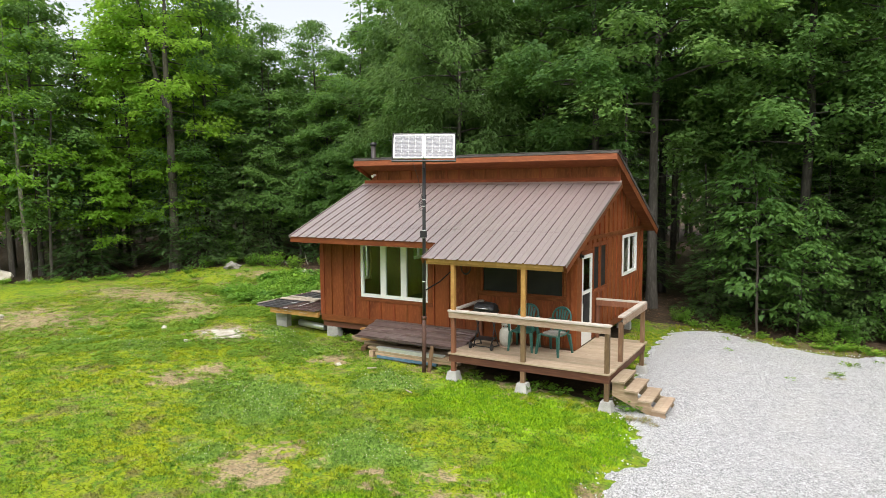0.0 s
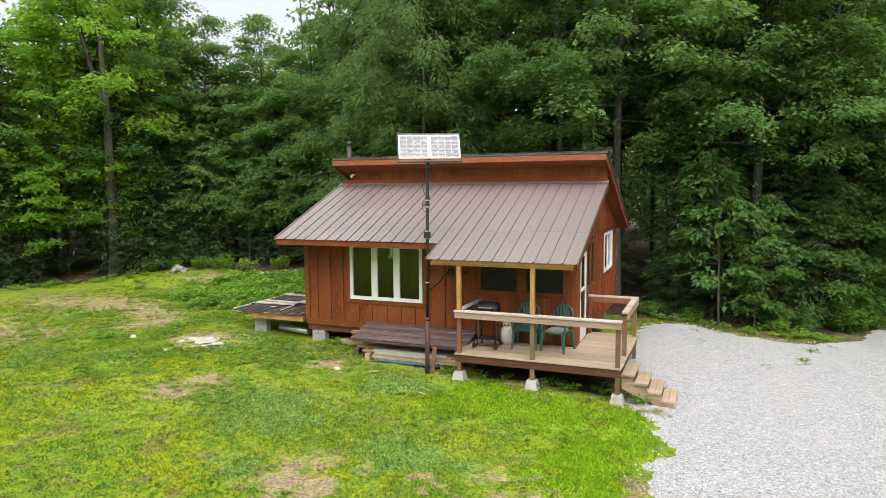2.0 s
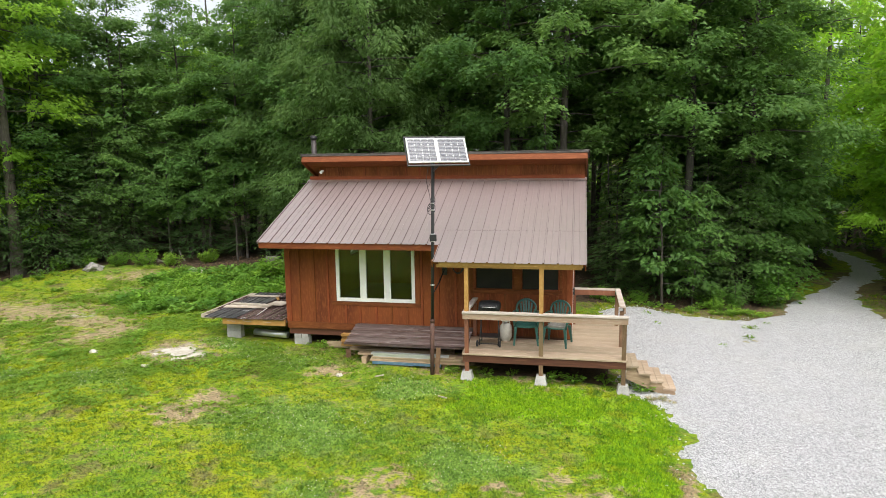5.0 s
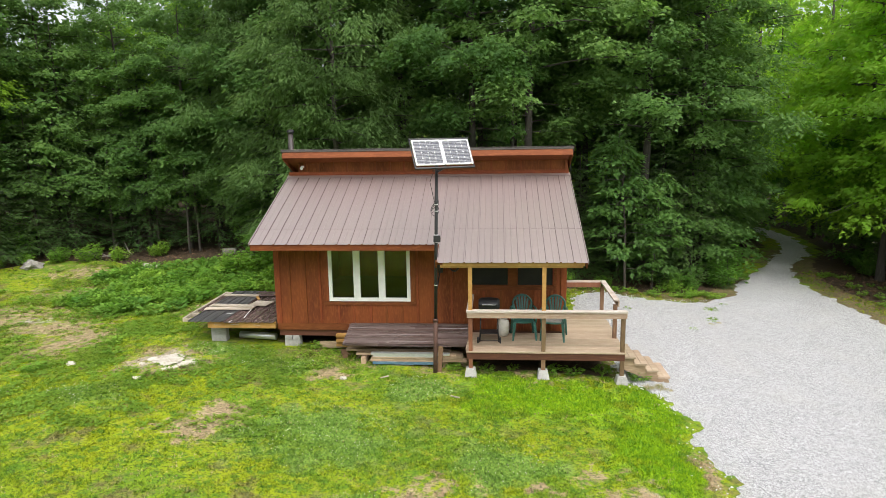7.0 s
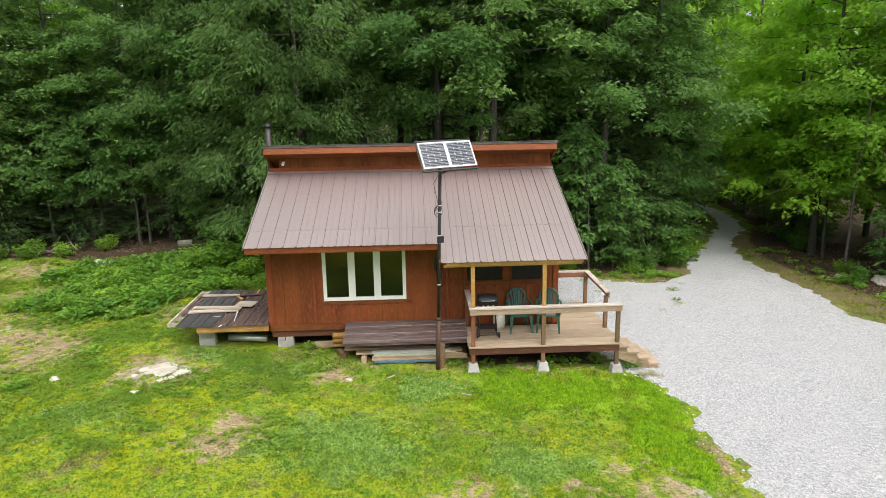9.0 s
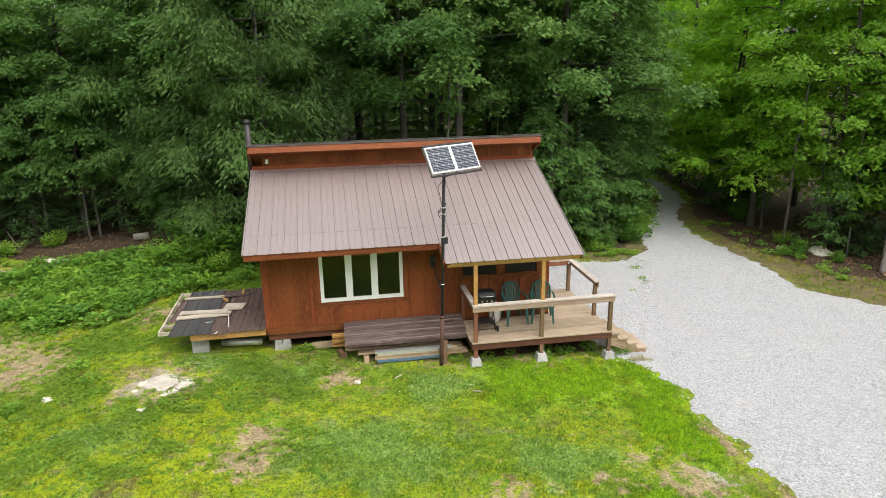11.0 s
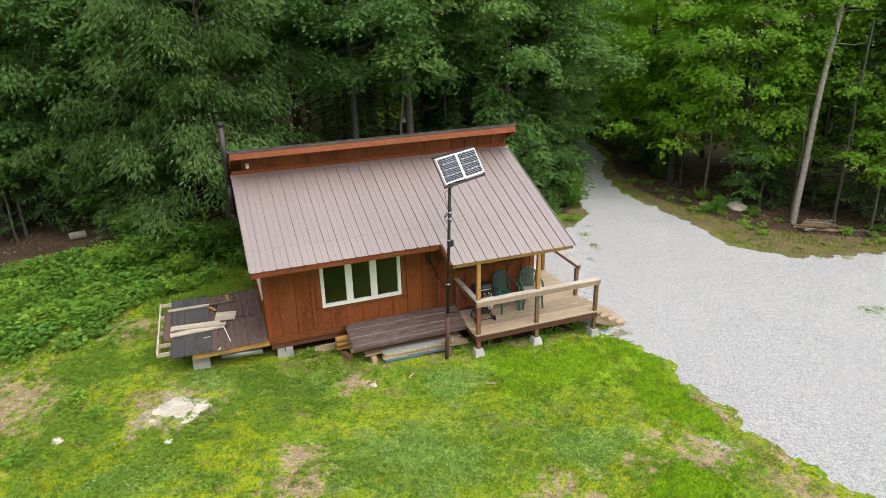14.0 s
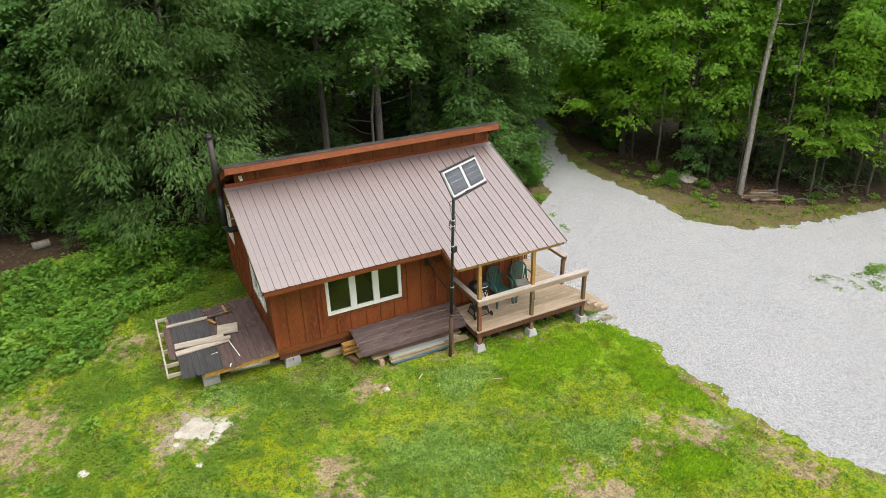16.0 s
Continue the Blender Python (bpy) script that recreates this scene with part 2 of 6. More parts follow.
def thing(name, label, category, group="", kind="", at=None):
    return_ob = new(name)
    return_ob.empty_display_size = 0.2
    if at is not None:
        return_ob.matrix_basis = at
    return tagged(return_ob, label, category, group, kind)


def hexa(bm, v):
    """A solid from eight corners: four below, four above, each ring anticlockwise from above."""
    vs = [bm.verts.new(c) for c in v]
    for f in ((3, 2, 1, 0), (4, 5, 6, 7), (0, 1, 5, 4), (1, 2, 6, 5), (2, 3, 7, 6), (3, 0, 4, 7)):
        bm.faces.new([vs[i] for i in f])
    return vs


def box(bm, x0, y0, z0, x1, y1, z1, m=None):
    v = [(x0, y0, z0), (x1, y0, z0), (x1, y1, z0), (x0, y1, z0), (x0, y0, z1), (x1, y0, z1), (x1, y1, z1), (x0, y1, z1)]
    return hexa(bm, [m @ Vector(c) for c in v] if m else v)


def soften(bm, width=0.006, segments=1):
    bmesh.ops.bevel(bm, geom=[e for e in bm.edges if e.is_manifold and e.calc_face_angle(0) > 0.5], offset=width, segments=segments, affect="EDGES", profile=0.6)


def beam(name, x0, y0, z0, x1, y1, z1, material, parent, label="", bevel=0.006, m=None):
    bm = bmesh.new()
    box(bm, x0, y0, z0, x1, y1, z1, m)
    if bevel:
        soften(bm, bevel)
    return part(name, bm, material, parent, label)


def tube(bm, pts, radii, n=8, caps=True, flat=1.0):
    """A tapered round bar along points."""
    pts = [Vector(q) for q in pts]
    if not hasattr(radii, "__len__"):
        radii = [radii] * len(pts)
    rings = []
    side = None
    for i, (q, r) in enumerate(zip(pts, radii)):
        d = (pts[min(i + 1, len(pts) - 1)] - pts[max(i - 1, 0)]).normalized()
        ref = side if side is not None else (Vector((1, 0, 0)) if abs(d.x) < 0.8 else Vector((0, 1, 0)))
        u = (ref - d * ref.dot(d)).normalized()
        side = u
        w = d.cross(u)
        rings.append([bm.verts.new(q + (u * math.cos(a) + w * math.sin(a) * flat) * r) for a in (2 * math.pi * k / n for k in range(n))])
    for a, b in zip(rings, rings[1:]):
        for k in range(n):
            bm.faces.new((a[k], a[(k + 1) % n], b[(k + 1) % n], b[k]))
    if caps:
        bm.faces.new(rings[0][::-1])
        bm.faces.new(rings[-1])
    for f in bm.faces:
        f.smooth = len(f.verts) == 4 and n > 6
    return rings


def bar(name, pts, radii, material, parent, n=10, label="", flat=1.0):
    bm = bmesh.new()
    tube(bm, pts, radii, n, True, flat)
    return part(name, bm, material, parent, label)


def mesh_of(name, verts, faces):
    me = bpy.data.meshes.new(name)
    me.from_pydata(verts, [], faces)
    me.update()
    return me


def fast_mesh(name, v, f):
    """A mesh from arrays: points, and faces with one number of corners."""
    me = bpy.data.meshes.new(name)
    v, f = np.asarray(v, np.float32), np.asarray(f, np.int32)
    k = f.shape[1]
    me.vertices.add(len(v))
    me.vertices.foreach_set("co", v.ravel())
    me.loops.add(f.size)
    me.loops.foreach_set("vertex_index", f.ravel())
    me.polygons.add(len(f))
    me.polygons.foreach_set("loop_start", np.arange(0, f.size, k, dtype=np.int32))
    me.update(calc_edges=True)
    return me


# ---- the lie of the land ----
GX = [-400, -40, -20, -13, -9, -5, -3, 2, 6.5, 8.6, 9.6, 12.3, 17, 22, 40, 400]
GZ = [0.4, 0.3, 0.2, 0.1, 0.08, 0.24, 0.34, 0.13, 0.04, -0.1, -0.16, -0.42, -0.55, -0.62, -0.4, -0.2]


def smooth01(a):
    a = np.clip(a, 0, 1)
    return a * a * (3 - 2 * a)


def ground_z(x, y):
    x, y = np.asarray(x, float), np.asarray(y, float)
    z = np.interp(x, GX, GZ)
    z = z + 0.4 * smooth01((y - 5) / 5) * smooth01((2 - x) / 5) + 0.5 * smooth01((y - 14) / 25) * smooth01((x - 8) / 10)
    near = np.exp(-((x - 4) ** 2 + (y + 2) ** 2) / 900)
    return z + near * (0.025 * np.sin(1.7 * x + 0.6 * y) * np.cos(1.3 * y - 0.4 * x) + 0.015 * np.sin(4.1 * x + 1) * np.sin(3.7 * y))


def gz(x, y):
    return float(ground_z(x, y))


DRIVE = [(8.6, -1.65), (9.0, -2.1), (9.08, -2.7), (9.38, -3.25), (9.32, -3.6), (9.08, -4.0), (9.15, -4.6), (9.35, -5.2), (9.4, -5.6), (9.2, -6.1), (9.3, -6.7), (9.56, -7.4), (9.58, -7.9), (9.85, -8.6), (10.2, -9.3), (10.7, -12), (11.0, -16), (13, -19.5), (18, -21), (26, -20.5), (32, -17), (34.5, -10), (34, -1.5), (25.6, 0), (21.4, 0.8), (18.9, 1.4), (17.7, 2.9), (18, 5.2), (17.9, 7.6), (18.0, 11.2), (19.4, 14.6), (21.3, 17.4), (22.2, 20.5), (22.2, 24), (19.8, 28.5), (14, 33),
         (12.5, 31), (18.4, 26.5), (20.7, 23.2), (20.7, 20.4), (19.8, 17.7), (18.0, 14.9), (16.5, 12.6), (15.2, 10.5), (14.1, 8.3), (12.6, 7.1), (11, 7.0), (9.7, 7.5), (8.7, 7.2), (8.0, 6.2), (7.9, 4), (8.2, 1.9), (8.35, 0), (8.35, -1.3)]


def inside(poly, x, y):
    hit = np.zeros(np.shape(x), bool)
    for (x0, y0), (x1, y1) in zip(poly, poly[1:] + poly[:1]):
        if y0 != y1:
            hit ^= ((y0 > y) != (y1 > y)) & (x < (x1 - x0) * (y - y0) / (y1 - y0) + x0)
    return hit


LATTICE = np.random.default_rng(5).uniform(0, 1, (128, 128))


def value_noise(x, y, size):
    """Smooth random field from 0 to 1 with features of the given size."""
    u, v = np.asarray(x) / size + 500, np.asarray(y) / size + 500
    i, j = np.floor(u).astype(int), np.floor(v).astype(int)
    a, b = smooth01(u - i), smooth01(v - j)
    g = lambda p, q: LATTICE[p % 128, q % 128]
    return (g(i, j) * (1 - a) + g(i + 1, j) * a) * (1 - b) + (g(i, j + 1) * (1 - a) + g(i + 1, j + 1) * a) * b


def blob(x, y, spots):
    """How deep a place lies in the given ellipses: over 0 inside."""
    best = np.full(np.shape(x), -9.0)
    for cx, cy, rx, ry in spots:
        best = np.maximum(best, 1 - np.sqrt(((x - cx) / rx) ** 2 + ((y - cy) / ry) ** 2))
    return best


DIRT = [(-10.6, 2.7, 4.0, 1.7), (-10.2, -2.4, 3.0, 2.2), (-7.4, 1.7, 2.0, 1.1), (-6.0, 0.2, 1.2, 1.7), (-9.4, 5.7, 1.6, 0.9), (4.65, -6.9, 0.55, 0.95), (0.0, -4.6, 0.85, 0.5), (0.3, -4.1, 0.7, 0.5), (7.8, -6.5, 0.7, 0.5), (6.45, -6.5, 0.3, 0.22), (-2.2, -1.5, 1.25, 0.95),
        (7.4, -7.0, 0.4, 0.3), (8.9, -8.0, 0.6, 0.9), (9.2, -7.2, 0.3, 0.6), (7.2, -5.6, 0.35, 0.25), (9.1, -5.4, 0.25, 0.7), (1.9, -1.5, 0.7, 0.3), (5.6, -0.3, 3.2, 1.2), (3.3, 3, 3.6, 3.3), (-3.5, 3.0, 0.6, 0.5), (-10.4, 8.2, 1.8, 1.0)]
CHIPS = [(-2.1, -1.5, 1.1, 0.8), (8.3, -6.2, 0.7, 0.6), (-8.3, 2.4, 1.1, 0.35)]
CLOVER = [(3.95, -2.55, 0.95, 0.75), (2.4, -4.8, 1.75, 1.15), (5.6, -5.55, 1.0, 0.8), (0.3, -1.2, 1.2, 0.5), (-1.2, -0.5, 1.0, 0.5), (3.6, -7.0, 0.7, 0.6), (-3.2, -3.4, 0.9, 0.7), (-5.4, -3.6, 1.0, 0.6)]
LUSH = [(6.6, -2.7, 1.9, 1.3), (8.9, -2.9, 0.4, 1.1), (6.8, -7.4, 1.0, 0.6), (8.2, -4.6, 0.8, 1.4)]
FOOT = [(-2.5, -0.1), (0, -0.1), (0, 0.05), (4.9, 0.05), (4.95, -1.2), (8.5, -1.2), (8.5, 1.4), (7.35, 1.6), (7.35, 6.2), (0, 6.2), (0, 2.8), (-2.5, 2.8)]
# ground under cabin and deck whose shade is put into the soil colour
CABIN_SHADE = [(0.2, 0.4), (4.9, 0.4), (5.15, -1.05), (8.2, -1.05), (8.2, 1.3), (7.2, 1.5), (7.2, 6.0), (0.2, 6.0)]
# the bulge near (-8, 9) also paints canopy shade over bare soil
WOODS = [(-400, -30), (-60, -6), (-21, -1), (-18.6, 3), (-16.4, 5.4), (-15, 7.6), (-13, 10), (-10.6, 9.8), (-8.6, 8.9), (-6.4, 9.2), (-4.6, 9.5), (-3, 8.2), (0, 7.2), (8, 7.6), (11, 8), (13.6, 8.6), (14.9, 11.2), (16.9, 14.8), (19.2, 18.0), (20.2, 20.6), (20.0, 23.0), (17.6, 26), (10, 32), (10, 400), (-400, 400)]
WOODS_RIGHT = [(400, -30), (60, -4), (26, 0.4), (22.6, 2.0), (20.0, 4.0), (18.9, 8), (18.8, 11), (20.0, 14.5), (21.9, 17.6), (22.7, 20.4), (22.7, 24.4), (20.4, 29), (12, 35.5), (10, 400), (400, 400)]


def axis_lines(lo, hi, step, far):
    a = list(np.arange(lo, hi + 1e-6, step))
    out, d = [], step
    while d < far:
        d *= 1.5
        out.append(d)
    down, up = [], []
    p0, p1 = lo, hi
    for d in out:
        p0, p1 = p0 - d, p1 + d
        down.append(p0), up.append(p1)
    return np.array(down[::-1] + a + up)


def turf_fields(x, y):
    """Where soil, stone chips, clover and thick grass lie, their outlines bent by noise."""
    wx = x + 0.7 * (value_noise(x + 3, y, 0.8) - 0.5) + 0.35 * (value_noise(x, y + 8, 0.27) - 0.5)
    wy = y + 0.7 * (value_noise(x, y + 31, 0.8) - 0.5) + 0.35 * (value_noise(x + 17, y, 0.27) - 0.5)
    return (("dirt", blob(wx, wy, DIRT)), ("clover", blob(wx, wy, CLOVER)), ("lush", blob(wx, wy, LUSH)), ("chips", blob(wx, wy, CHIPS)))


def carry_fields(me, pairs):
    for key, field in pairs:
        at = me.attributes.new(key, "FLOAT", "POINT")
        at.data.foreach_set("value", np.clip(field, -2, 1).astype(np.float32).ravel())


xs, ys = axis_lines(-16, 26, 0.18, 500), axis_lines(-10, 14, 0.18, 500)
X, Y = np.meshgrid(xs, ys)
Z = ground_z(X, Y)
nx, ny = len(xs), len(ys)
idx = np.arange(nx * ny).reshape(ny, nx)
faces = np.stack([idx[:-1, :-1], idx[:-1, 1:], idx[1:, 1:], idx[1:, :-1]], -1).reshape(-1, 4)
ground_me = fast_mesh("ground", np.stack([X, Y, Z], -1).reshape(-1, 3), faces)
carry_fields(ground_me, turf_fields(X, Y) + (
    # leaf litter in the woods, plus painted shade under cabin, deck and left trees
    ("litter_shade", np.where(inside(WOODS, X, Y) | inside(WOODS_RIGHT, X, Y) | inside(CABIN_SHADE, X, Y), 0.6, -0.6)),
    ("earth", blob(X, Y, [(11.5, 7.9, 3.5, 0.9), (19.2, 6.0, 2.2, 6.0), (19.6, 13.5, 1.8, 5.0), (14.4, 9.6, 1.3, 2.6), (21.5, 1.9, 5.0, 1.9), (27, 0.4, 4, 1.4), (9.0, 8.2, 3, 1)]))))
ground_me.polygons.foreach_set("use_smooth", np.ones(len(faces), bool))
m, t, p = nodes_of("lawn_and_earth")


def attr_mask(t, key, noise_out, amount, lo, hi):
    a = t.nodes.new("ShaderNodeAttribute")
    a.attribute_name = key
    add = t.nodes.new("ShaderNodeMath")
    add.operation = "MULTIPLY_ADD"
    t.links.new(noise_out, add.inputs[0])
    add.inputs[1].default_value = amount
    t.links.new(a.outputs["Fac"], add.inputs[2])
    return ramp_node(t, add.outputs[0], lo, hi)


def turf_colour(t, lift=1.0):
    """The lawn's colours: yellow-green mats, darker weeds, thin straw, clover, soil. Ground and blades share it."""
    up = lambda c: tuple(x * lift for x in c)
    big, mid, low = noise_node(t, 0.5, 5, rough=0.6), noise_node(t, 1.5, 7, rough=0.7), noise_node(t, 5.5, 6, rough=0.72)
    fine, warm = noise_node(t, 21, 4, rough=0.7), noise_node(t, 3.7, 7, (1, 1.1, 1), rough=0.74)
    c = mix_node(t, ramp_node(t, big, 0.42, 0.58), up((0.265, 0.325, 0.008)), up((0.16, 0.26, 0.012)))
    c = mix_node(t, ramp_node(t, low, 0.5, 0.56, 0, 0.85), c, up((0.095, 0.2, 0.016)))
    c = mix_node(t, ramp_node(t, warm, 0.54, 0.6, 0, 0.7), c, up((0.3, 0.335, 0.022)))
    c = mix_node(t, ramp_node(t, mid, 0.53, 0.61, 0, 0.7), c, up((0.2, 0.165, 0.065)))
    c = mix_node(t, attr_mask(t, "lush", mid, 3.0, 1.35, 1.9), c, mix_node(t, ramp_node(t, low, 0.44, 0.6), up((0.25, 0.42, 0.006)), up((0.16, 0.32, 0.008))))
    c = mix_node(t, attr_mask(t, "clover", mid, 3.4, 1.55, 2.15), c, mix_node(t, ramp_node(t, low, 0.42, 0.58), up((0.205, 0.325, 0.055)), up((0.135, 0.245, 0.034))))
    soil = mix_node(t, ramp_node(t, low, 0.38, 0.62), (0.42, 0.325, 0.195), (0.26, 0.185, 0.105))
    soil = mix_node(t, ramp_node(t, fine, 0.52, 0.66, 0, 0.7), soil, (0.5, 0.42, 0.3))
    soil = mix_node(t, attr_mask(t, "chips", fine, 3.5, 1.95, 2.5), soil, (0.47, 0.45, 0.4))
    c = mix_node(t, attr_mask(t, "dirt", warm, 6.5, 3.3, 3.9), c, soil)
    return c, mid, low, fine


c, n2, n4, n3 = turf_colour(t)
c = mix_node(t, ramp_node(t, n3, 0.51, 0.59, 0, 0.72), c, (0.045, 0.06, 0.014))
straw = mix_node(t, ramp_node(t, n2, 0.42, 0.58), (0.22, 0.155, 0.085), (0.15, 0.125, 0.055))
straw = mix_node(t, ramp_node(t, n4, 0.5, 0.6, 0, 0.85), straw, (0.13, 0.17, 0.035))
straw = mix_node(t, ramp_node(t, n3, 0.48, 0.6), straw, (0.085, 0.06, 0.035))
c = mix_node(t, attr_mask(t, "earth", n2, 3, 1.3, 1.7), c, straw)
# dark leaf litter; the same tone paints the shade under cabin and deck
litter_shade = mix_node(t, ramp_node(t, n4, 0.35, 0.65), (0.085, 0.055, 0.033), (0.035, 0.026, 0.017))
litter_shade = mix_node(t, ramp_node(t, n3, 0.55, 0.75, 0, 0.8), litter_shade, (0.16, 0.11, 0.07))
c = mix_node(t, attr_mask(t, "litter_shade", n2, 3, 1.2, 1.7), c, litter_shade)
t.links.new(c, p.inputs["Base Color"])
p.inputs["Roughness"].default_value, p.inputs["Specular IOR Level"].default_value = 0.95, 0.2
bn = t.nodes.new("ShaderNodeBump")
bn.inputs["Strength"].default_value, bn.inputs["Distance"].default_value = 0.9, 0.06
t.links.new(mix_node(t, 0.5, n3, n4), bn.inputs["Height"])
t.links.new(bn.outputs[0], p.inputs["Normal"])
ground = mesh_part("ground", ground_me, m)
tagged(ground, "patchy green lawn with bare soil, leaf litter under the trees", "ground", kind="structure")

m, t, p = nodes_of("turf_blades")
c = turf_colour(t, 0.99)[0]
hs = t.nodes.new("ShaderNodeHueSaturation")
rnd = t.nodes.new("ShaderNodeNewGeometry").outputs["Random Per Island"]
t.links.new(ramp_node(t, rnd, 0, 1, 0.65, 1.3), hs.inputs["Value"])
t.links.new(ramp_node(t, rnd, 0, 1, 0.515, 0.49), hs.inputs["Hue"])
t.links.new(c, hs.inputs["Color"])
t.links.new(hs.outputs[0], p.inputs["Base Color"])
p.inputs["Roughness"].default_value, p.inputs["Specular IOR Level"].default_value = 0.6, 0.2
thin = t.nodes.new("ShaderNodeBsdfTranslucent")
t.links.new(hs.outputs[0], thin.inputs["Color"])
both = t.nodes.new("ShaderNodeMixShader")
both.inputs[0].default_value = 0.3
t.links.new(p.outputs[0], both.inputs[1])
t.links.new(thin.outputs[0], both.inputs[2])
t.links.new(both.outputs[0], t.nodes["Material Output"].inputs["Surface"])
M["turf"] = m

# white crushed-stone drive, a thin spread sheet with a ragged edge
cell = 0.14
gx, gy = np.arange(7.4, 36, cell), np.arange(-22, 34, cell)
CX, CY = np.meshgrid(gx, gy)
wob = lambda a, b: 0.05 * np.sin(2.3 * a + 1.1 * b) + 0.06 * np.sin(5.9 * b - 2.7 * a) + 0.06 * np.sin(11.3 * a + 9.1 * b)
keep = inside(DRIVE, CX + cell / 2 + wob(CX, CY), CY + cell / 2 + wob(CY + 7, CX))
deep = keep & np.roll(keep, 1, 0) & np.roll(keep, -1, 0) & np.roll(keep, 1, 1) & np.roll(keep, -1, 1)
PX, PY = np.meshgrid(np.arange(len(gx) + 1) * cell + 7.4, np.arange(len(gy) + 1) * cell - 22)
jit = np.random.default_rng(3)
PX, PY = PX + jit.uniform(-0.045, 0.045, PX.shape), PY + jit.uniform(-0.045, 0.045, PX.shape)
full = np.zeros(PX.shape, bool)
full[1:-1, 1:-1] = deep[:-1, :-1] & deep[1:, :-1] & deep[:-1, 1:] & deep[1:, 1:]
PZ = ground_z(PX, PY) + np.where(full, 0.035 + jit.uniform(-0.008, 0.008, PX.shape), -0.004)
gi = np.arange(PX.size).reshape(PX.shape)
gf = np.stack([gi[:-1, :-1], gi[:-1, 1:], gi[1:, 1:], gi[1:, :-1]], -1)[keep]
used = np.unique(gf)
back = np.zeros(PX.size, int)
back[used] = np.arange(len(used))
drive_me = fast_mesh("gravel_drive", np.stack([PX, PY, PZ], -1).reshape(-1, 3)[used], back[gf])
m, t, p = nodes_of("white_crushed_stone")
tc = t.nodes.new("ShaderNodeTexCoord")
vo = t.nodes.new("ShaderNodeTexVoronoi")
vo.inputs["Scale"].default_value = 50
t.links.new(tc.outputs["Object"], vo.inputs["Vector"])
grey = t.nodes.new("ShaderNodeRGBToBW")
t.links.new(vo.outputs["Color"], grey.inputs[0])
c = mix_node(t, ramp_node(t, grey.outputs[0], 0.1, 0.8), (0.38, 0.38, 0.39), (0.76, 0.76, 0.775))
c = mix_node(t, ramp_node(t, vo.outputs["Distance"], 0.42, 0.75, 0, 0.85), c, (0.12, 0.12, 0.12))
c = mix_node(t, ramp_node(t, noise_node(t, 0.7, 5), 0.5, 0.75, 0, 0.4), c, (0.5, 0.49, 0.46))
c = mix_node(t, ramp_node(t, noise_node(t, 3.5, 6, rough=0.7), 0.56, 0.78, 0, 0.4), c, (0.4, 0.39, 0.36))
c = mix_node(t, ramp_node(t, noise_node(t, 11, 8, rough=0.8), 0.52, 0.64, 0, 0.75), c, (0.24, 0.24, 0.245))
c = mix_node(t, ramp_node(t, noise_node(t, 13, 6, rough=0.8), 0.52, 0.66, 0, 0.7), c, (0.8, 0.8, 0.81))
t.links.new(c, p.inputs["Base Color"])
p.inputs["Roughness"].default_value = 0.95
bn = t.nodes.new("ShaderNodeBump")
bn.inputs["Strength"].default_value, bn.inputs["Distance"].default_value, bn.invert = 0.9, 0.03, True
t.links.new(vo.outputs["Distance"], bn.inputs["Height"])
t.links.new(bn.outputs[0], p.inputs["Normal"])
tagged(mesh_part("gravel_drive", drive_me, m), "white crushed-stone drive with a ragged edge", "gravel drive", kind="structure")

# ---- the cabin ----
W, D, BASE, TH = 7.315, 6.25, 0.69, 0.12
EAVE_Y, PORCH_Y, TOP_Y = -0.93, -1.64, 2.44
ROOF_X0, ROOF_X1, STEP_X = -0.29, 7.63, 4.25
roof_z = lambda y: 2.755 + 0.41 * (y + 1.64)
rear_z = lambda y: 5.19 - 0.438 * (y - 2.0)
under = lambda y: (roof_z(y) if y <= TOP_Y else rear_z(y)) - 0.14

cabin = thing("cabin", "small red-brown board-and-batten cabin with a brown metal roof", "cabin")


def wall(name, span, top, openings, place, label=""):
    """A wall of solid pieces round its openings. place(u, depth, z) gives a point; top(u) the height."""
    us = sorted({*span, *(o[0] for o in openings), *(o[1] for o in openings)})
    bm = bmesh.new()
    for a, b in zip(us, us[1:]):
        zs = [BASE]
        for o in sorted((o for o in openings if o[0] <= a and o[1] >= b), key=lambda o: o[2]):
            zs += [o[2], o[3]]
        zs.append(None)
        for lo, hi in zip(zs[::2], zs[1::2]):
            ha, hb = (top(a), top(b)) if hi is None else (hi, hi)
            if max(ha, hb) - lo < 0.01:
                continue
            hexa(bm, [place(a, 0, lo), place(b, 0, lo), place(b, TH, lo), place(a, TH, lo), place(a, 0, ha), place(b, 0, hb), place(b, TH, hb), place(a, TH, ha)])
    bmesh.ops.remove_doubles(bm, verts=bm.verts, dist=0.0005)
    bmesh.ops.recalc_face_normals(bm, faces=bm.faces)
    return part(name, bm, M["stain"], cabin, label)


front_at = lambda u, d, z: (u, d, z)
right_at = lambda u, d, z: (W - d, u, z)
left_at = lambda u, d, z: (d, u, z)
rear_at = lambda u, d, z: (u, D - d, z)
BIG = (1.38, 3.46, 1.43, 2.86)
PORCH_WINS = [(4.99, 5.92, 1.84, 2.72), (6.12, 7.02, 1.84, 2.72)]
DOOR = (0.33, 1.08, 0.70, 2.86)
SCREENS = [(1.24, 1.74, 1.84, 2.9), (1.82, 2.34, 1.84, 2.9)]
SLIDER = (3.88, 5.44, 1.88, 3.0)
LEFT_WINS = [(0.75, 2.2, 1.56, 2.86), (4.6, 5.6, 1.9, 3.0)]
wall_front = wall("front_wall", (0, W), lambda u: under(0.03), [BIG] + PORCH_WINS, front_at)
gable_cut = (TH, TOP_Y, D)
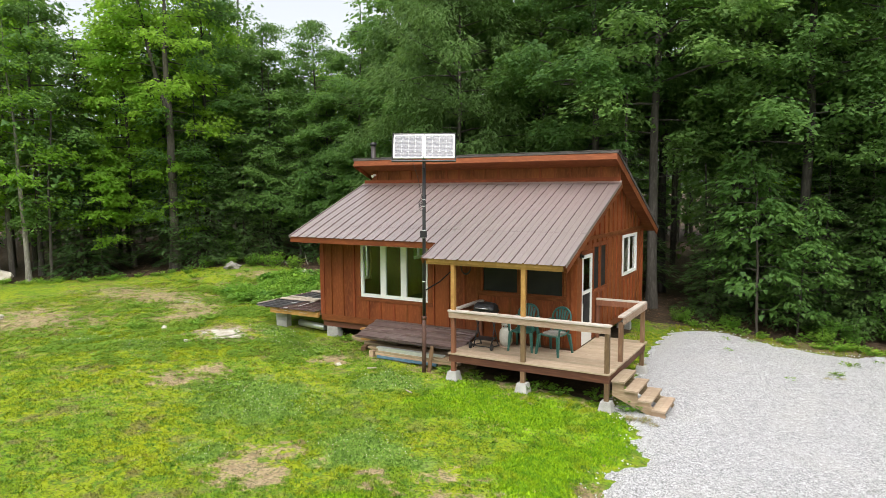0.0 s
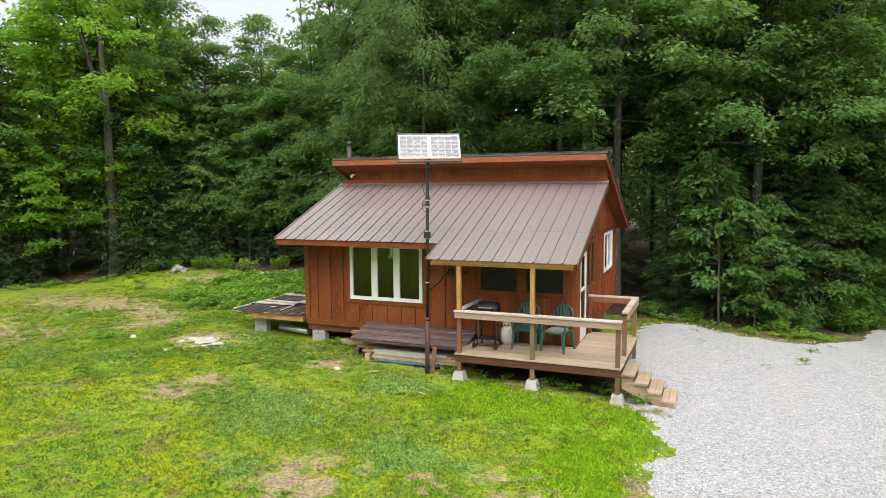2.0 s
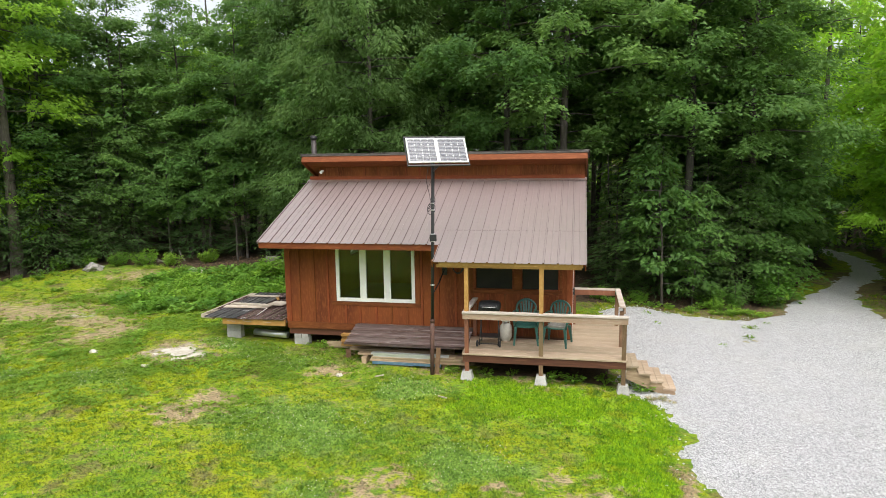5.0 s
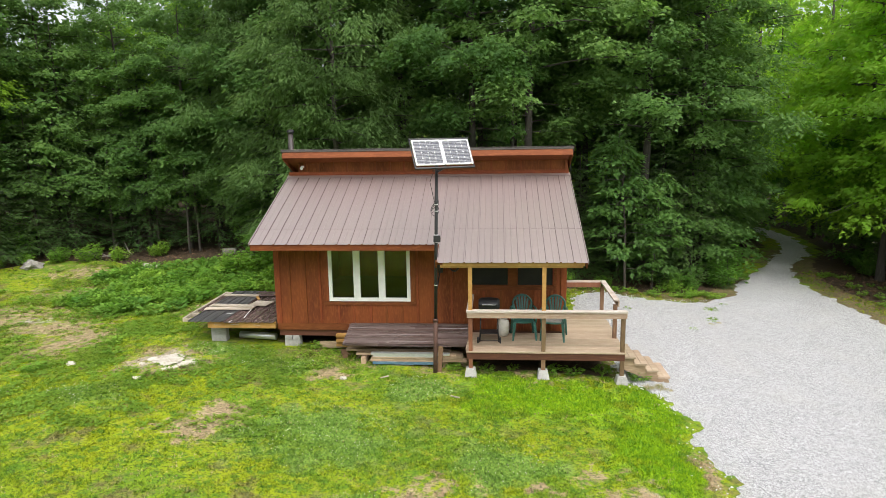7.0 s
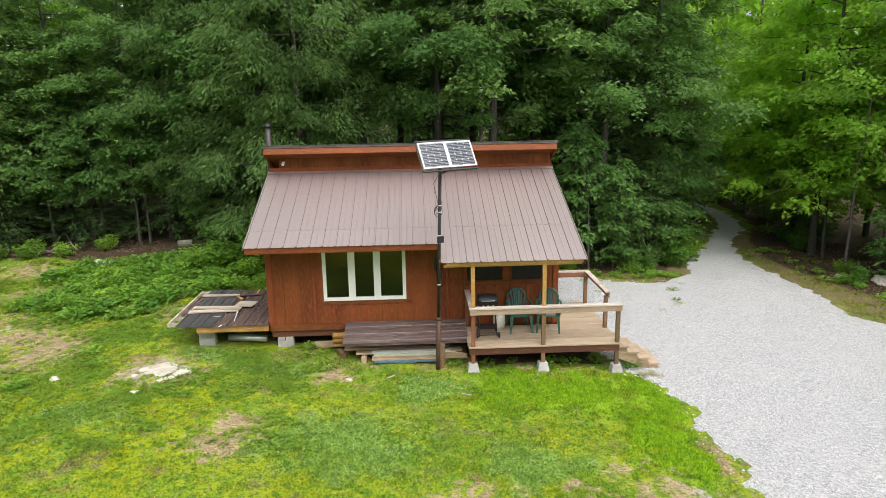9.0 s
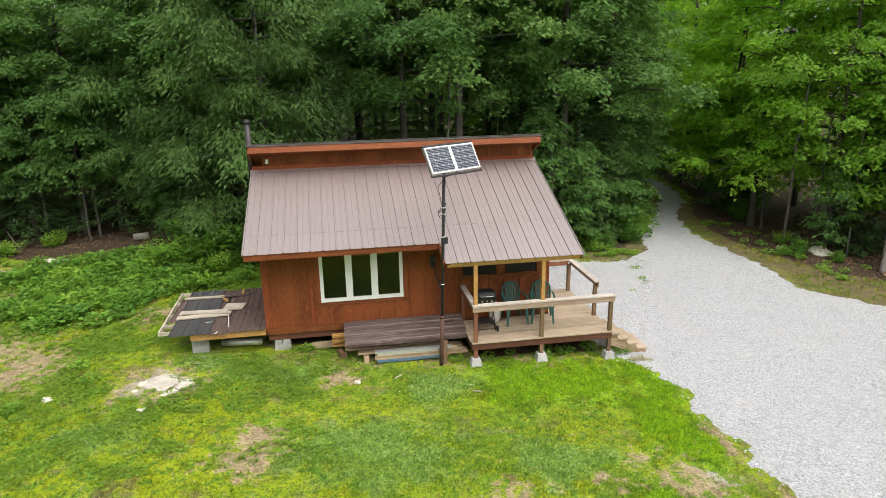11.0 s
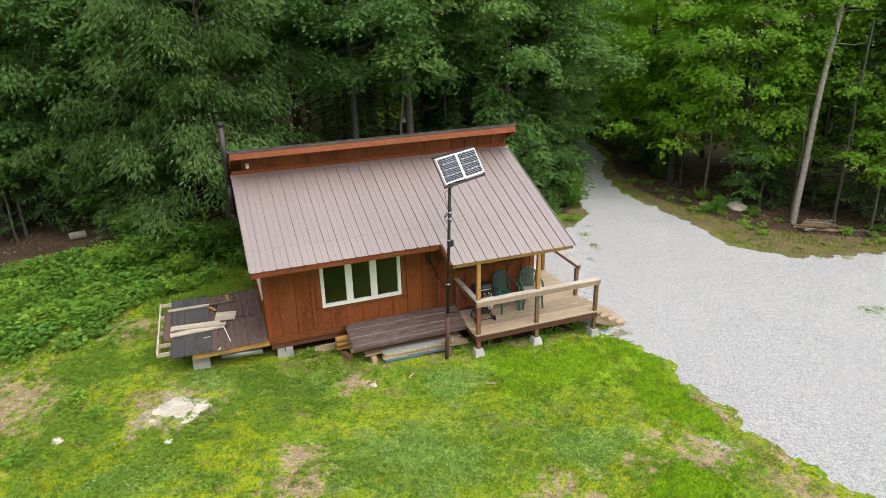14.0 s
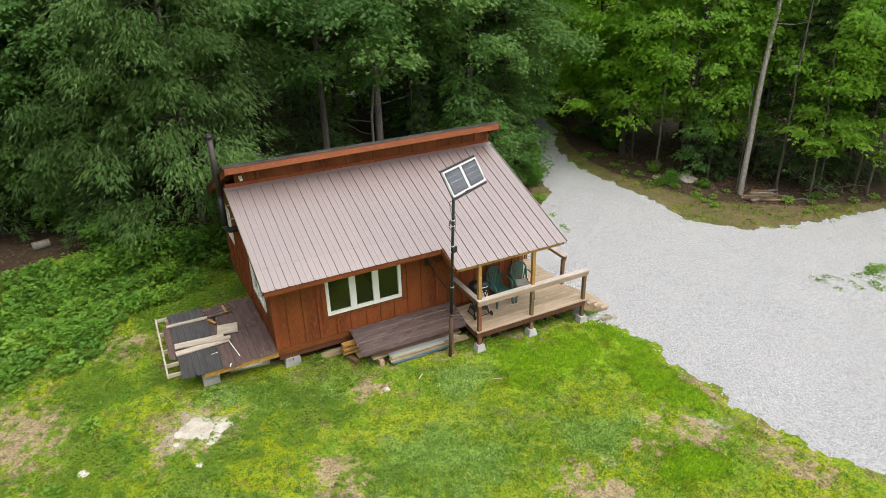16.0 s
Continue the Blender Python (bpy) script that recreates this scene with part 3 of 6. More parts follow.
wall_right = wall("side_wall", gable_cut, under, [DOOR, SLIDER] + SCREENS, right_at)
wall_left = wall("side_wall", gable_cut, under, LEFT_WINS, left_at)
wall_rear = wall("rear_wall", (TH, W - TH), lambda u: under(D), [], rear_at)
bm = bmesh.new()
box(bm, 0.0, TOP_Y + 0.03, roof_z(TOP_Y) - 0.25, ROOF_X1 - 0.04, TOP_Y + TH, 5.02)
clerestory = part("upper_wall", bm, M["stain"], cabin)
beam("floor", TH, TH, 0.55, W - TH, D - TH, 0.72, M["room"], cabin, "dim plank floor", 0)
beam("floor_frame", 0.02, 0.03, 0.5, W - 0.02, 0.1, 0.685, M["rim"], cabin, "dark floor beam", 0)
beam("floor_frame", 0.02, D - 0.1, 0.5, W - 0.02, D - 0.03, 0.685, M["rim"], cabin, "dark floor beam", 0)
beam("partition", 3.4, TH, 0.73, 3.48, D - TH, 2.9, M["room"], cabin, "plain inner wall", 0)

# roof sheets: ribs a foot apart with a low rib between, laid in two courses
def rib_profile(width):
    pts, x = [], 0.0
    while x < width - 1e-4:
        for dx, h in ((0.0, 0.024), (0.016, 0.024), (0.022, 0.0), (0.138, 0.0), (0.146, 0.008), (0.162, 0.008), (0.17, 0.0), (0.283, 0.0), (0.289, 0.024)):
            if x + dx < width:
                pts.append((x + dx, h))
        x += 0.305
    pts.append((width, pts[-1][1]))
    return pts


def sheet_mesh(name, width, length, lift=0.0, thick=0.004):
    pr = rib_profile(width)
    v, f = [], []
    for yy in (0.0, length):
        for dz in (0, -thick):
            v += [(x, yy, h + dz + lift) for x, h in pr]
    n = len(pr)
    for i in range(n - 1):
        f += [(i, i + 1, 2 * n + i + 1, 2 * n + i), (n + i + 1, n + i, 3 * n + i, 3 * n + i + 1), (n + i, n + i + 1, i + 1, i), (2 * n + i, 2 * n + i + 1, 3 * n + i + 1, 3 * n + i)]
    f += [(0, 2 * n, 3 * n, n), (2 * n - 1, 4 * n - 1, 3 * n - 1, n - 1)]
    me = mesh_of(name, v, f)
    # steep rib faces use the second slot, so they are painted as shaded
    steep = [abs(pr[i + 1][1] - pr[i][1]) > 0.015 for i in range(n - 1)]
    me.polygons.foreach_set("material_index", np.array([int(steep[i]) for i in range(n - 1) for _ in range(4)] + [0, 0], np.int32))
    return me


slope = math.degrees(math.atan(0.41))
stretch_len = math.hypot(1, 0.41)
LAP = -0.28
front_roof = tagged(beam("front_roof", ROOF_X0 + 0.03, 0, -0.09, STEP_X, (TOP_Y - EAVE_Y) * stretch_len - 0.03, -0.012, M["stain_h"], cabin, "sloping roof of ribbed brown metal", 0, pose(0, EAVE_Y + 0.03, roof_z(EAVE_Y + 0.03), slope)))
beam("porch_roof_deck", STEP_X + 0.004, 0, -0.085, ROOF_X1 - 0.03, (TOP_Y - PORCH_Y) * stretch_len - 0.05, -0.012, M["stain_h"], cabin, "", 0, pose(0, PORCH_Y + 0.05, roof_z(PORCH_Y + 0.05), slope))
sheet_cache = {}
x, k = ROOF_X0, 0
while x < ROOF_X1 - 0.05:
    wd = min(0.915, ROOF_X1 - x)
    y0 = EAVE_Y if x < STEP_X - 0.2 else PORCH_Y
    for a, b, lift in ((y0, LAP + 0.08, 0.0), (LAP, TOP_Y, 0.007)):
        key = (round(wd, 3), round(b - a, 3))
        if key not in sheet_cache:
            sheet_cache[key] = sheet_mesh("roof_sheet", wd, (b - a) * stretch_len, lift)
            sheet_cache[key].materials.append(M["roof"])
            sheet_cache[key].materials.append(M["rib_shade"])
        s = mesh_part("roof_sheet", sheet_cache[key], None, front_roof)
        s.matrix_basis = pose(x, a, roof_z(a), slope)
    x += 0.915
# flashing along the top, end trims and boards under the eaves
beam("flashing", ROOF_X0 - 0.02, -0.12, 0.024, ROOF_X1 + 0.02, 0.03, 0.034, M["roof"], cabin, "brown metal flashing", 0, pose(0, TOP_Y, roof_z(TOP_Y), slope))
for x0 in (ROOF_X0 - 0.012, ROOF_X1 + 0.002):
    y0 = EAVE_Y if x0 < 1 else PORCH_Y
    beam("rake_trim", x0, 0, -0.05, x0 + 0.01, (TOP_Y - y0) * stretch_len, 0.03, M["roof"], cabin, "brown metal edge trim", 0, pose(0, y0, roof_z(y0), slope))
    xb = x0 + 0.016 if x0 < 1 else x0 - 0.034
    yb = y0 + 0.06
    beam("rake_board", xb, 0, -0.19, xb + 0.03, (TOP_Y + 0.1 - yb) * stretch_len, -0.052, M["stain_h"], cabin, "", 0.004, pose(0, yb, roof_z(yb), slope))
beam("fascia", ROOF_X0 + 0.02, EAVE_Y + 0.03, roof_z(EAVE_Y) - 0.15, STEP_X - 0.01, EAVE_Y + 0.06, roof_z(EAVE_Y) - 0.006, M["stain_h"], cabin, "", 0.004)
beam("porch_fascia", STEP_X + 0.16, PORCH_Y + 0.06, roof_z(PORCH_Y) - 0.085, ROOF_X1 - 0.07, PORCH_Y + 0.1, roof_z(PORCH_Y) + 0.005, M["yellow"], cabin, "yellow pine board under the porch eave", 0.004)
beam("step_fascia", STEP_X - 0.006, 0, -0.16, STEP_X + 0.024, (EAVE_Y - PORCH_Y) * stretch_len, -0.02, M["stain_h"], cabin, "", 0.004, pose(0, PORCH_Y + 0.04, roof_z(PORCH_Y + 0.04), slope))
beam("soffit", ROOF_X0 + 0.06, EAVE_Y + 0.07, 2.9, STEP_X - 0.02, -0.004, 2.915, M["stain_h"], cabin, "", 0)
beam("porch_header", STEP_X + 0.1, -1.535, 2.62, ROOF_X1 - 0.1, -1.445, 2.72, M["yellow"], cabin, "yellow pine header beam", 0.005)
# rear roof slab with its fascia, rake boards and shingle rows on the edge
rs = math.degrees(math.atan(0.438))
rlen = (6.75 - 2.0) * math.hypot(1, 0.438)
rear_pose = pose(0, 2.0, rear_z(2.0), -rs)
rear_roof = beam("rear_roof", ROOF_X0 + 0.03, 0.02, -0.15, ROOF_X1 - 0.0, rlen, -0.075, M["stain_h"], cabin, "shingled rear roof", 0, rear_pose)
beam("roof_edge", ROOF_X0 - 0.03, -0.035, -0.072, ROOF_X1 + 0.05, rlen + 0.02, -0.012, M["shingle"], cabin, "thick grey shingle edge", 0.004, rear_pose)
beam("upper_fascia", ROOF_X0 + 0.01, -0.02, -0.235, ROOF_X1 + 0.02, 0.018, -0.074, M["stain_h"], cabin, "", 0.004, rear_pose)
for xb in (ROOF_X0, ROOF_X1 + 0.004):
    beam("upper_rake_board", xb, 0.022, -0.25, xb + 0.028, rlen + 0.02, -0.074, M["stain_h"], cabin, "", 0.004, rear_pose)
tab = bmesh.new()
box(tab, 0, 0, 0, 0.296, 0.22, 0.011)
tab_me = bpy.data.meshes.new("shingle")
tab.to_mesh(tab_me), tab.free()
rt = random.Random(5)
for row in range(4):
    for i in range(27):
        s = mesh_part("shingle", tab_me, M["shingle"], rear_roof)
        s.matrix_basis = rear_pose @ pose(ROOF_X0 - 0.045 + 0.2985 * i - (0.14 if row % 2 else 0) * (0 < i), -0.045 + 0.145 * row + rt.uniform(-0.004, 0.004), -0.008 + rt.uniform(0, 0.002), -2.4, 0, 0)
edge_bm = bmesh.new()
box(edge_bm, ROOF_X0 - 0.03, 0.6, -0.008, ROOF_X1 + 0.05, rlen + 0.03, 0.008, rear_pose)
part("shingle_field", edge_bm, M["shingle"], rear_roof)
# soffit block and battens of the upper wall
beam("upper_soffit", 0.0, 2.06, 4.985, ROOF_X1 - 0.05, TOP_Y + 0.028, 5.005, M["stain_h"], cabin, "", 0)
beam("upper_base_trim", ROOF_X0 + 0.02, TOP_Y - 0.004, roof_z(TOP_Y) + 0.03, ROOF_X1 - 0.02, TOP_Y + 0.028, roof_z(TOP_Y) + 0.13, M["stain_h"], cabin, "", 0.004)
beam("upper_frieze", 0.0, TOP_Y + 0.01, 4.87, ROOF_X1 - 0.04, TOP_Y + 0.028, 4.98, M["stain_h"], cabin, "", 0.004)


def batten_set(wall_ob, places):
    """Vertical battens on a wall: places are (point below, height, turn)."""
    cache = {}
    for (bx, by, bz), h, turn in places:
        key = round(h, 2)
        if key not in cache:
            b = bmesh.new()
            box(b, -0.026, -0.036, 0, 0.026, 0.0, key)
            soften(b, 0.004)
            me = bpy.data.meshes.new("batten")
            b.to_mesh(me), b.free()
            cache[key] = me
        o = mesh_part("batten", cache[key], M["stain"], wall_ob)
        o.matrix_basis = pose(bx, by, bz, 0, 0, turn)


batten_set(clerestory, [((0.18 + 0.408 * i, TOP_Y + 0.028, roof_z(TOP_Y) + 0.13), 0.33, 0) for i in range(19)])
TOPZ = 2.89
fb = [((u, 0, 0.845), TOPZ - 0.845, 0) for u in (0.36, 0.77, 1.15, 3.64, 4.06, 4.5, 4.86)]
fb += [((u, 0, 0.845), 0.47, 0) for u in (1.62, 2.0, 2.44, 2.84, 3.24)] + [((u, 0, 0.7), 1.02, 0) for u in (5.3, 5.72, 6.14, 6.56, 6.98)]
batten_set(wall_front, fb)
rb = [((W, u, 0.845), 2.19, 90) for u in (2.5, 2.88, 3.28, 3.68, 5.62, 5.96)] + [((W, u, 0.845), 0.93, 90) for u in (1.6, 2.05, 4.1, 4.5, 4.9, 5.25)]
rb += [((W, u, 3.17), max(0.05, under(u) - 3.2), 90) for u in np.arange(0.9, 6.1, 0.4) if under(u) - 3.2 > 0.08]
rb += [((W, u, 2.99), 0.1, 90) for u in (0.75, 1.15, 1.55, 1.95, 2.3)]
batten_set(wall_right, rb)
batten_set(wall_left, [((0, u, 0.845), 0.66, -90) for u in np.arange(0.42, 2.6, 0.41)] + [((0, u, 0.845), min(2.2, under(u) - 0.9), -90) for u in np.arange(2.5, 4.5, 0.41)] + [((0, u, 0.845), 1.0, -90) for u in np.arange(4.7, 6.1, 0.41)])


def trims(items, mat_key="stain_h"):
    for x0, y0, z0, x1, y1, z1 in items:
        beam("trim_board", x0, y0, z0, x1, y1, z1, M[mat_key], cabin, "", 0.004)


trims([(0.0, -0.024, BASE - 0.02, 4.9, -0.001, 0.84)])
trims([(1.24, -0.026, 1.325, 3.6, -0.001, 1.415), (4.94, -0.026, 1.74, 7.06, -0.001, 1.83), (4.94, -0.026, 2.73, 7.06, -0.001, 2.82), (4.885, -0.024, 1.74, 4.935, -0.001, 2.82), (7.035, -0.024, 1.74, 7.09, -0.001, 2.82), (5.93, -0.022, 1.835, 6.11, -0.001, 2.725)])
trims([(0.0, -0.027, 0.845, 0.12, -0.001, TOPZ), (7.2, -0.024, 0.67, W + 0.024, -0.001, 2.6), (1.25, -0.024, 1.42, 1.365, -0.001, TOPZ), (3.475, -0.024, 1.42, 3.59, -0.001, TOPZ)], "stain")
trims([(W + 0.001, 0.0, 0.67, W + 0.024, 0.31, 2.75), (W + 0.001, 6.12, 0.845, W + 0.024, D, 3.1)], "stain")
trims([(W + 0.001, 2.36, BASE - 0.02, W + 0.022, D, 0.84), (W + 0.001, 0.3, 3.07, W + 0.026, D, 3.16), (W + 0.001, 1.14, 1.75, W + 0.024, 2.43, 1.83), (W + 0.001, 1.14, 2.91, W + 0.024, 2.43, 2.985),
       (W + 0.001, 1.745, 1.835, W + 0.02, 1.815, 2.905), (W + 0.001, 2.35, 1.835, W + 0.02, 2.43, 2.905), (W + 0.001, 3.8, 1.76, W + 0.02, 5.52, 1.86), (W + 0.001, 1.1, 0.845, W + 0.02, 1.2, 2.9)])
trims([(-0.024, 0.0, BASE - 0.02, -0.001, D, 0.84), (-0.022, 0.68, 1.46, -0.001, 2.28, 1.55)])
trims([(-0.024, -0.02, 0.845, -0.001, 0.1, 2.75)], "stain")


def window(kind, w, h, panes, m, frame_w=0.055, depth=0.07, mat_key="white", pane_key="glass", label="", sliding=False, mull=0.05):
    """A framed window in its own plane: x across, y into the wall, z up."""
    top = tagged(beam("window", 0, -0.02, 0, w, depth - 0.02, frame_w, M[mat_key], cabin, label, 0.005))
    top.matrix_basis = m
    for x0, x1, z0, z1 in ((0, w, h - frame_w, h), (0, frame_w, frame_w + 0.001, h - frame_w - 0.001), (w - frame_w, w, frame_w + 0.001, h - frame_w - 0.001)):
        beam("window_frame", x0, -0.02, z0, x1, depth - 0.02, z1, M[mat_key], top, "", 0.005)
    inner = w - 2 * frame_w
    for i in range(panes):
        a, b = frame_w + inner * i / panes, frame_w + inner * (i + 1) / panes
        dy = 0.018 * (i % 2) if sliding else 0
        if i:
            beam("mullion", a - mull, -0.016 + dy, frame_w + 0.001, a + mull, depth - 0.024, h - frame_w - 0.001, M[mat_key], top, "", 0.005)
        g = beam("pane", a + (mull if i else 0.002), 0.018 + dy, frame_w + 0.002, b - (mull if i < panes - 1 else 0.002), 0.024 + dy, h - frame_w - 0.002, M[pane_key], top, "", 0)
        g.visible_shadow = pane_key != "glass"
    return top


window("front", BIG[1] - BIG[0], BIG[3] - BIG[2] + 0.02, 3, pose(BIG[0], 0, BIG[2]), 0.085, mull=0.085, label="white three-light vinyl window")
for a, b, c0, c1 in PORCH_WINS:
    window("porch", b - a, c1 - c0, 1, pose(a, 0, c0), 0.02, mat_key="stain_h", pane_key="screen", label="dark screened porch window")
for a, b, c0, c1 in SCREENS:
    window("screen", b - a, c1 - c0, 1, pose(W, a, c0, 0, 0, 90), 0.02, mat_key="stain_h", pane_key="screen", label="dark screened side window")
window("slider", SLIDER[1] - SLIDER[0], SLIDER[3] - SLIDER[2], 2, pose(W + 0.01, SLIDER[0], SLIDER[2], 0, 0, 90), 0.075, label="white sliding window with curtain", sliding=True)
beam("curtain", W - 0.2, 4.75, 1.92, W - 0.17, 5.3, 2.95, M["pale_board"], cabin, "pale curtain behind the slider", 0)
for a, b, c0, c1 in LEFT_WINS:
    window("left", b - a, c1 - c0, 2, pose(-0.01, b, c0, 0, 0, -90), 0.09, label="white vinyl side window")

# storm door with two lights
door = tagged(beam("door", 0, -0.03, 0, 0.75, 0.02, 0.43, M["white"], cabin, "white storm door with two lights", 0.006))
door.matrix_basis = pose(W, DOOR[0], DOOR[2], 0, 0, 90)
for x0, x1, z0, z1 in ((0, 0.09, 0.432, 2.06), (0.66, 0.75, 0.432, 2.06), (0.091, 0.659, 1.16, 1.23), (0.091, 0.659, 1.98, 2.06)):
    beam("door_stile", x0, -0.03, z0, x1, 0.02, z1, M["white"], door, "", 0.005)
beam("pane", 0.092, -0.008, 0.434, 0.658, -0.002, 1.158, M["screen"], door, "dark lower screen", 0)
beam("pane", 0.092, -0.008, 1.232, 0.658, -0.002, 1.978, M["glass"], door, "upper glass light", 0)
beam("door_handle", 0.035, -0.07, 0.98, 0.06, -0.032, 1.16, M["black"], door, "black door handle", 0.005)
beam("door_frame", -0.05, -0.025, 0.0, -0.002, 0.05, 2.12, M["stain_h"], door, "", 0.004)
beam("door_frame", 0.752, -0.025, 0.0, 0.8, 0.05, 2.12, M["stain_h"], door, "", 0.004)
beam("door_frame", -0.05, -0.024, 2.07, 0.8, 0.05, 2.15, M["stain_h"], door, "", 0.004)

# ---- deck, railing, steps ----
DECK_Z, DX0, DX1, DY0, DY1 = 0.67, 4.93, 8.5, -1.54, 1.55
deck = thing("deck", "raised wooden porch deck with weathered boards and railing", "deck")
db = random.Random(8)
y = DY0 - 0.03
while y < DY1 - 0.05:
    x1 = DX1 + 0.03 + db.uniform(-0.008, 0.008)
    x0 = DX0 - 0.02 + db.uniform(-0.01, 0.01) if y + 0.14 < 0.0 else W + 0.026
    beam("deck_board", x0, y, DECK_Z - 0.032, x1, y + 0.138, DECK_Z + db.uniform(-0.002, 0.002), M["deck"], deck, "", 0.005)
    y += 0.1455
beam("rim_joist", DX0, DY0, DECK_Z - 0.2, DX1, DY0 + 0.038, DECK_Z - 0.034, M["rim"], deck, "dark red rim board", 0.004)
beam("rim_joist", DX0, DY0 + 0.04, DECK_Z - 0.2, DX0 + 0.038, -0.03, DECK_Z - 0.034, M["rim"], deck, "dark red rim board", 0.004)
beam("rim_joist", DX1 - 0.038, DY0 + 0.04, DECK_Z - 0.2, DX1, DY1, DECK_Z - 0.034, M["rim"], deck, "dark red rim board", 0.004)
beam("rim_joist", W + 0.03, DY1 - 0.038, DECK_Z - 0.2, DX1 - 0.04, DY1, DECK_Z - 0.034, M["rim"], deck, "dark red rim board", 0.004)
for x in np.arange(DX0 + 0.4, DX1 - 0.2, 0.41):
    beam("joist", x, DY0 + 0.045, DECK_Z - 0.19, x + 0.038, -0.05 if x < W else DY1 - 0.045, DECK_Z - 0.034, M["post_brown"], deck, "", 0)
RAIL_TOP = 1.635
POSTS = [(5.02, -1.49), (6.68, -1.49), (8.45, -1.49), (8.45, 1.47)]
for i, (px, py) in enumerate(POSTS):
    g = gz(px, py)
    key = "post_red" if i == 0 else "post_brown"
    beam("post", px - 0.045, py - 0.045, g + 0.16, px + 0.045, py + 0.045, DECK_Z - 0.034, M[key], deck, "", 0.005)
    beam("post", px - 0.045, py - 0.045, DECK_Z - 0.034, px + 0.045, py + 0.045, RAIL_TOP - 0.16, M[key], deck, "", 0.005)
    bm = bmesh.new()
    hexa(bm, [(px + sx * 0.15, py + sy * 0.15, g - 0.06) for sx, sy in ((-1, -1), (1, -1), (1, 1), (-1, 1))] + [(px + sx * 0.1, py + sy * 0.1, g + 0.2) for sx, sy in ((-1, -1), (1, -1), (1, 1), (-1, 1))])
    soften(bm, 0.02, 2)
    part("pier_block", bm, M["concrete"], deck, "weathered concrete pier block")
for px in (5.02, 6.68):
    beam("roof_post", px - 0.045, -1.535, RAIL_TOP + 0.001, px + 0.045, -1.445, 2.62, M["yellow"], deck, "yellow pine roof post", 0.005)
beam("post", 8.405, -0.52, DECK_Z - 0.03, 8.495, -0.43, RAIL_TOP - 0.13, M["post_brown"], deck, "", 0.005)
beam("post", 4.95, -0.12, DECK_Z, 5.03, -0.03, RAIL_TOP - 0.14, M["post_red"], deck, "", 0.005)
beam("post", W + 0.026, 1.43, DECK_Z, W + 0.1, 1.51, RAIL_TOP - 0.12, M["post_red"], deck, "", 0.005)
beam("rail_cap", 4.93, -1.6, RAIL_TOP - 0.035, 8.53, -1.445, RAIL_TOP, M["rail_cap"], deck, "grey weathered rail cap", 0.006)
beam("rail_face", 4.94, -1.575, RAIL_TOP - 0.17, 8.52, -1.537, RAIL_TOP - 0.036, M["rail"], deck, "", 0.005)
beam("rail_cap", 4.93, -1.443, RAIL_TOP - 0.035, 5.06, -0.03, RAIL_TOP, M["rail_cap"], deck, "grey weathered rail cap", 0.006)
beam("rail_face", 4.935, -1.535, RAIL_TOP - 0.16, 4.973, -0.03, RAIL_TOP - 0.036, M["post_red"], deck, "", 0.005)
beam("rail_cap", 8.4, -0.56, RAIL_TOP - 0.03, 8.53, 1.53, RAIL_TOP + 0.005, M["rail_cap"], deck, "grey weathered rail cap", 0.006)
beam("rail_face", 8.497, -0.54, RAIL_TOP - 0.17, 8.535, 1.53, RAIL_TOP - 0.031, M["rail"], deck, "", 0.005)
beam("rail_cap", W + 0.03, 1.4, RAIL_TOP - 0.03, 8.398, 1.53, RAIL_TOP + 0.005, M["rail_cap"], deck, "grey weathered rail cap", 0.006)
beam("rail_face", W + 0.03, 1.395, RAIL_TOP - 0.16, 8.4, 1.43, RAIL_TOP - 0.031, M["post_red"], deck, "", 0.005)

steps = thing("deck_steps", "four open wooden steps from the deck to the gravel", "steps")
SY0, SY1 = -1.41, -0.44
for i in range(4):
    z = 0.515 - 0.155 * i
    xa = 8.5 + 0.262 * i
    for j in range(2):
        beam("tread", xa + 0.135 * j + 0.01, SY0, z - 0.036, xa + 0.135 * j + 0.138, SY1, z + (0.003 if j else 0), M["deck"], steps, "", 0.005)
for sy in (SY0 + 0.06, SY1 - 0.1):
    bm = bmesh.new()
    hexa(bm, [(8.52, sy, 0.2), (9.5, sy, -0.2), (9.5, sy + 0.038, -0.2), (8.52, sy + 0.038, 0.2), (8.52, sy, 0.47), (9.56, sy, -0.06), (9.56, sy + 0.038, -0.06), (8.52, sy + 0.038, 0.47)])
    part("stringer", bm, M["lumber"], steps)
    for i in range(4):
        z, xa = 0.515 - 0.155 * i, 8.5 + 0.262 * i
        beam("riser_block", xa + 0.02, sy - 0.001, z - 0.14, xa + 0.25, sy + 0.037, z - 0.038, M["lumber"], steps, "", 0)

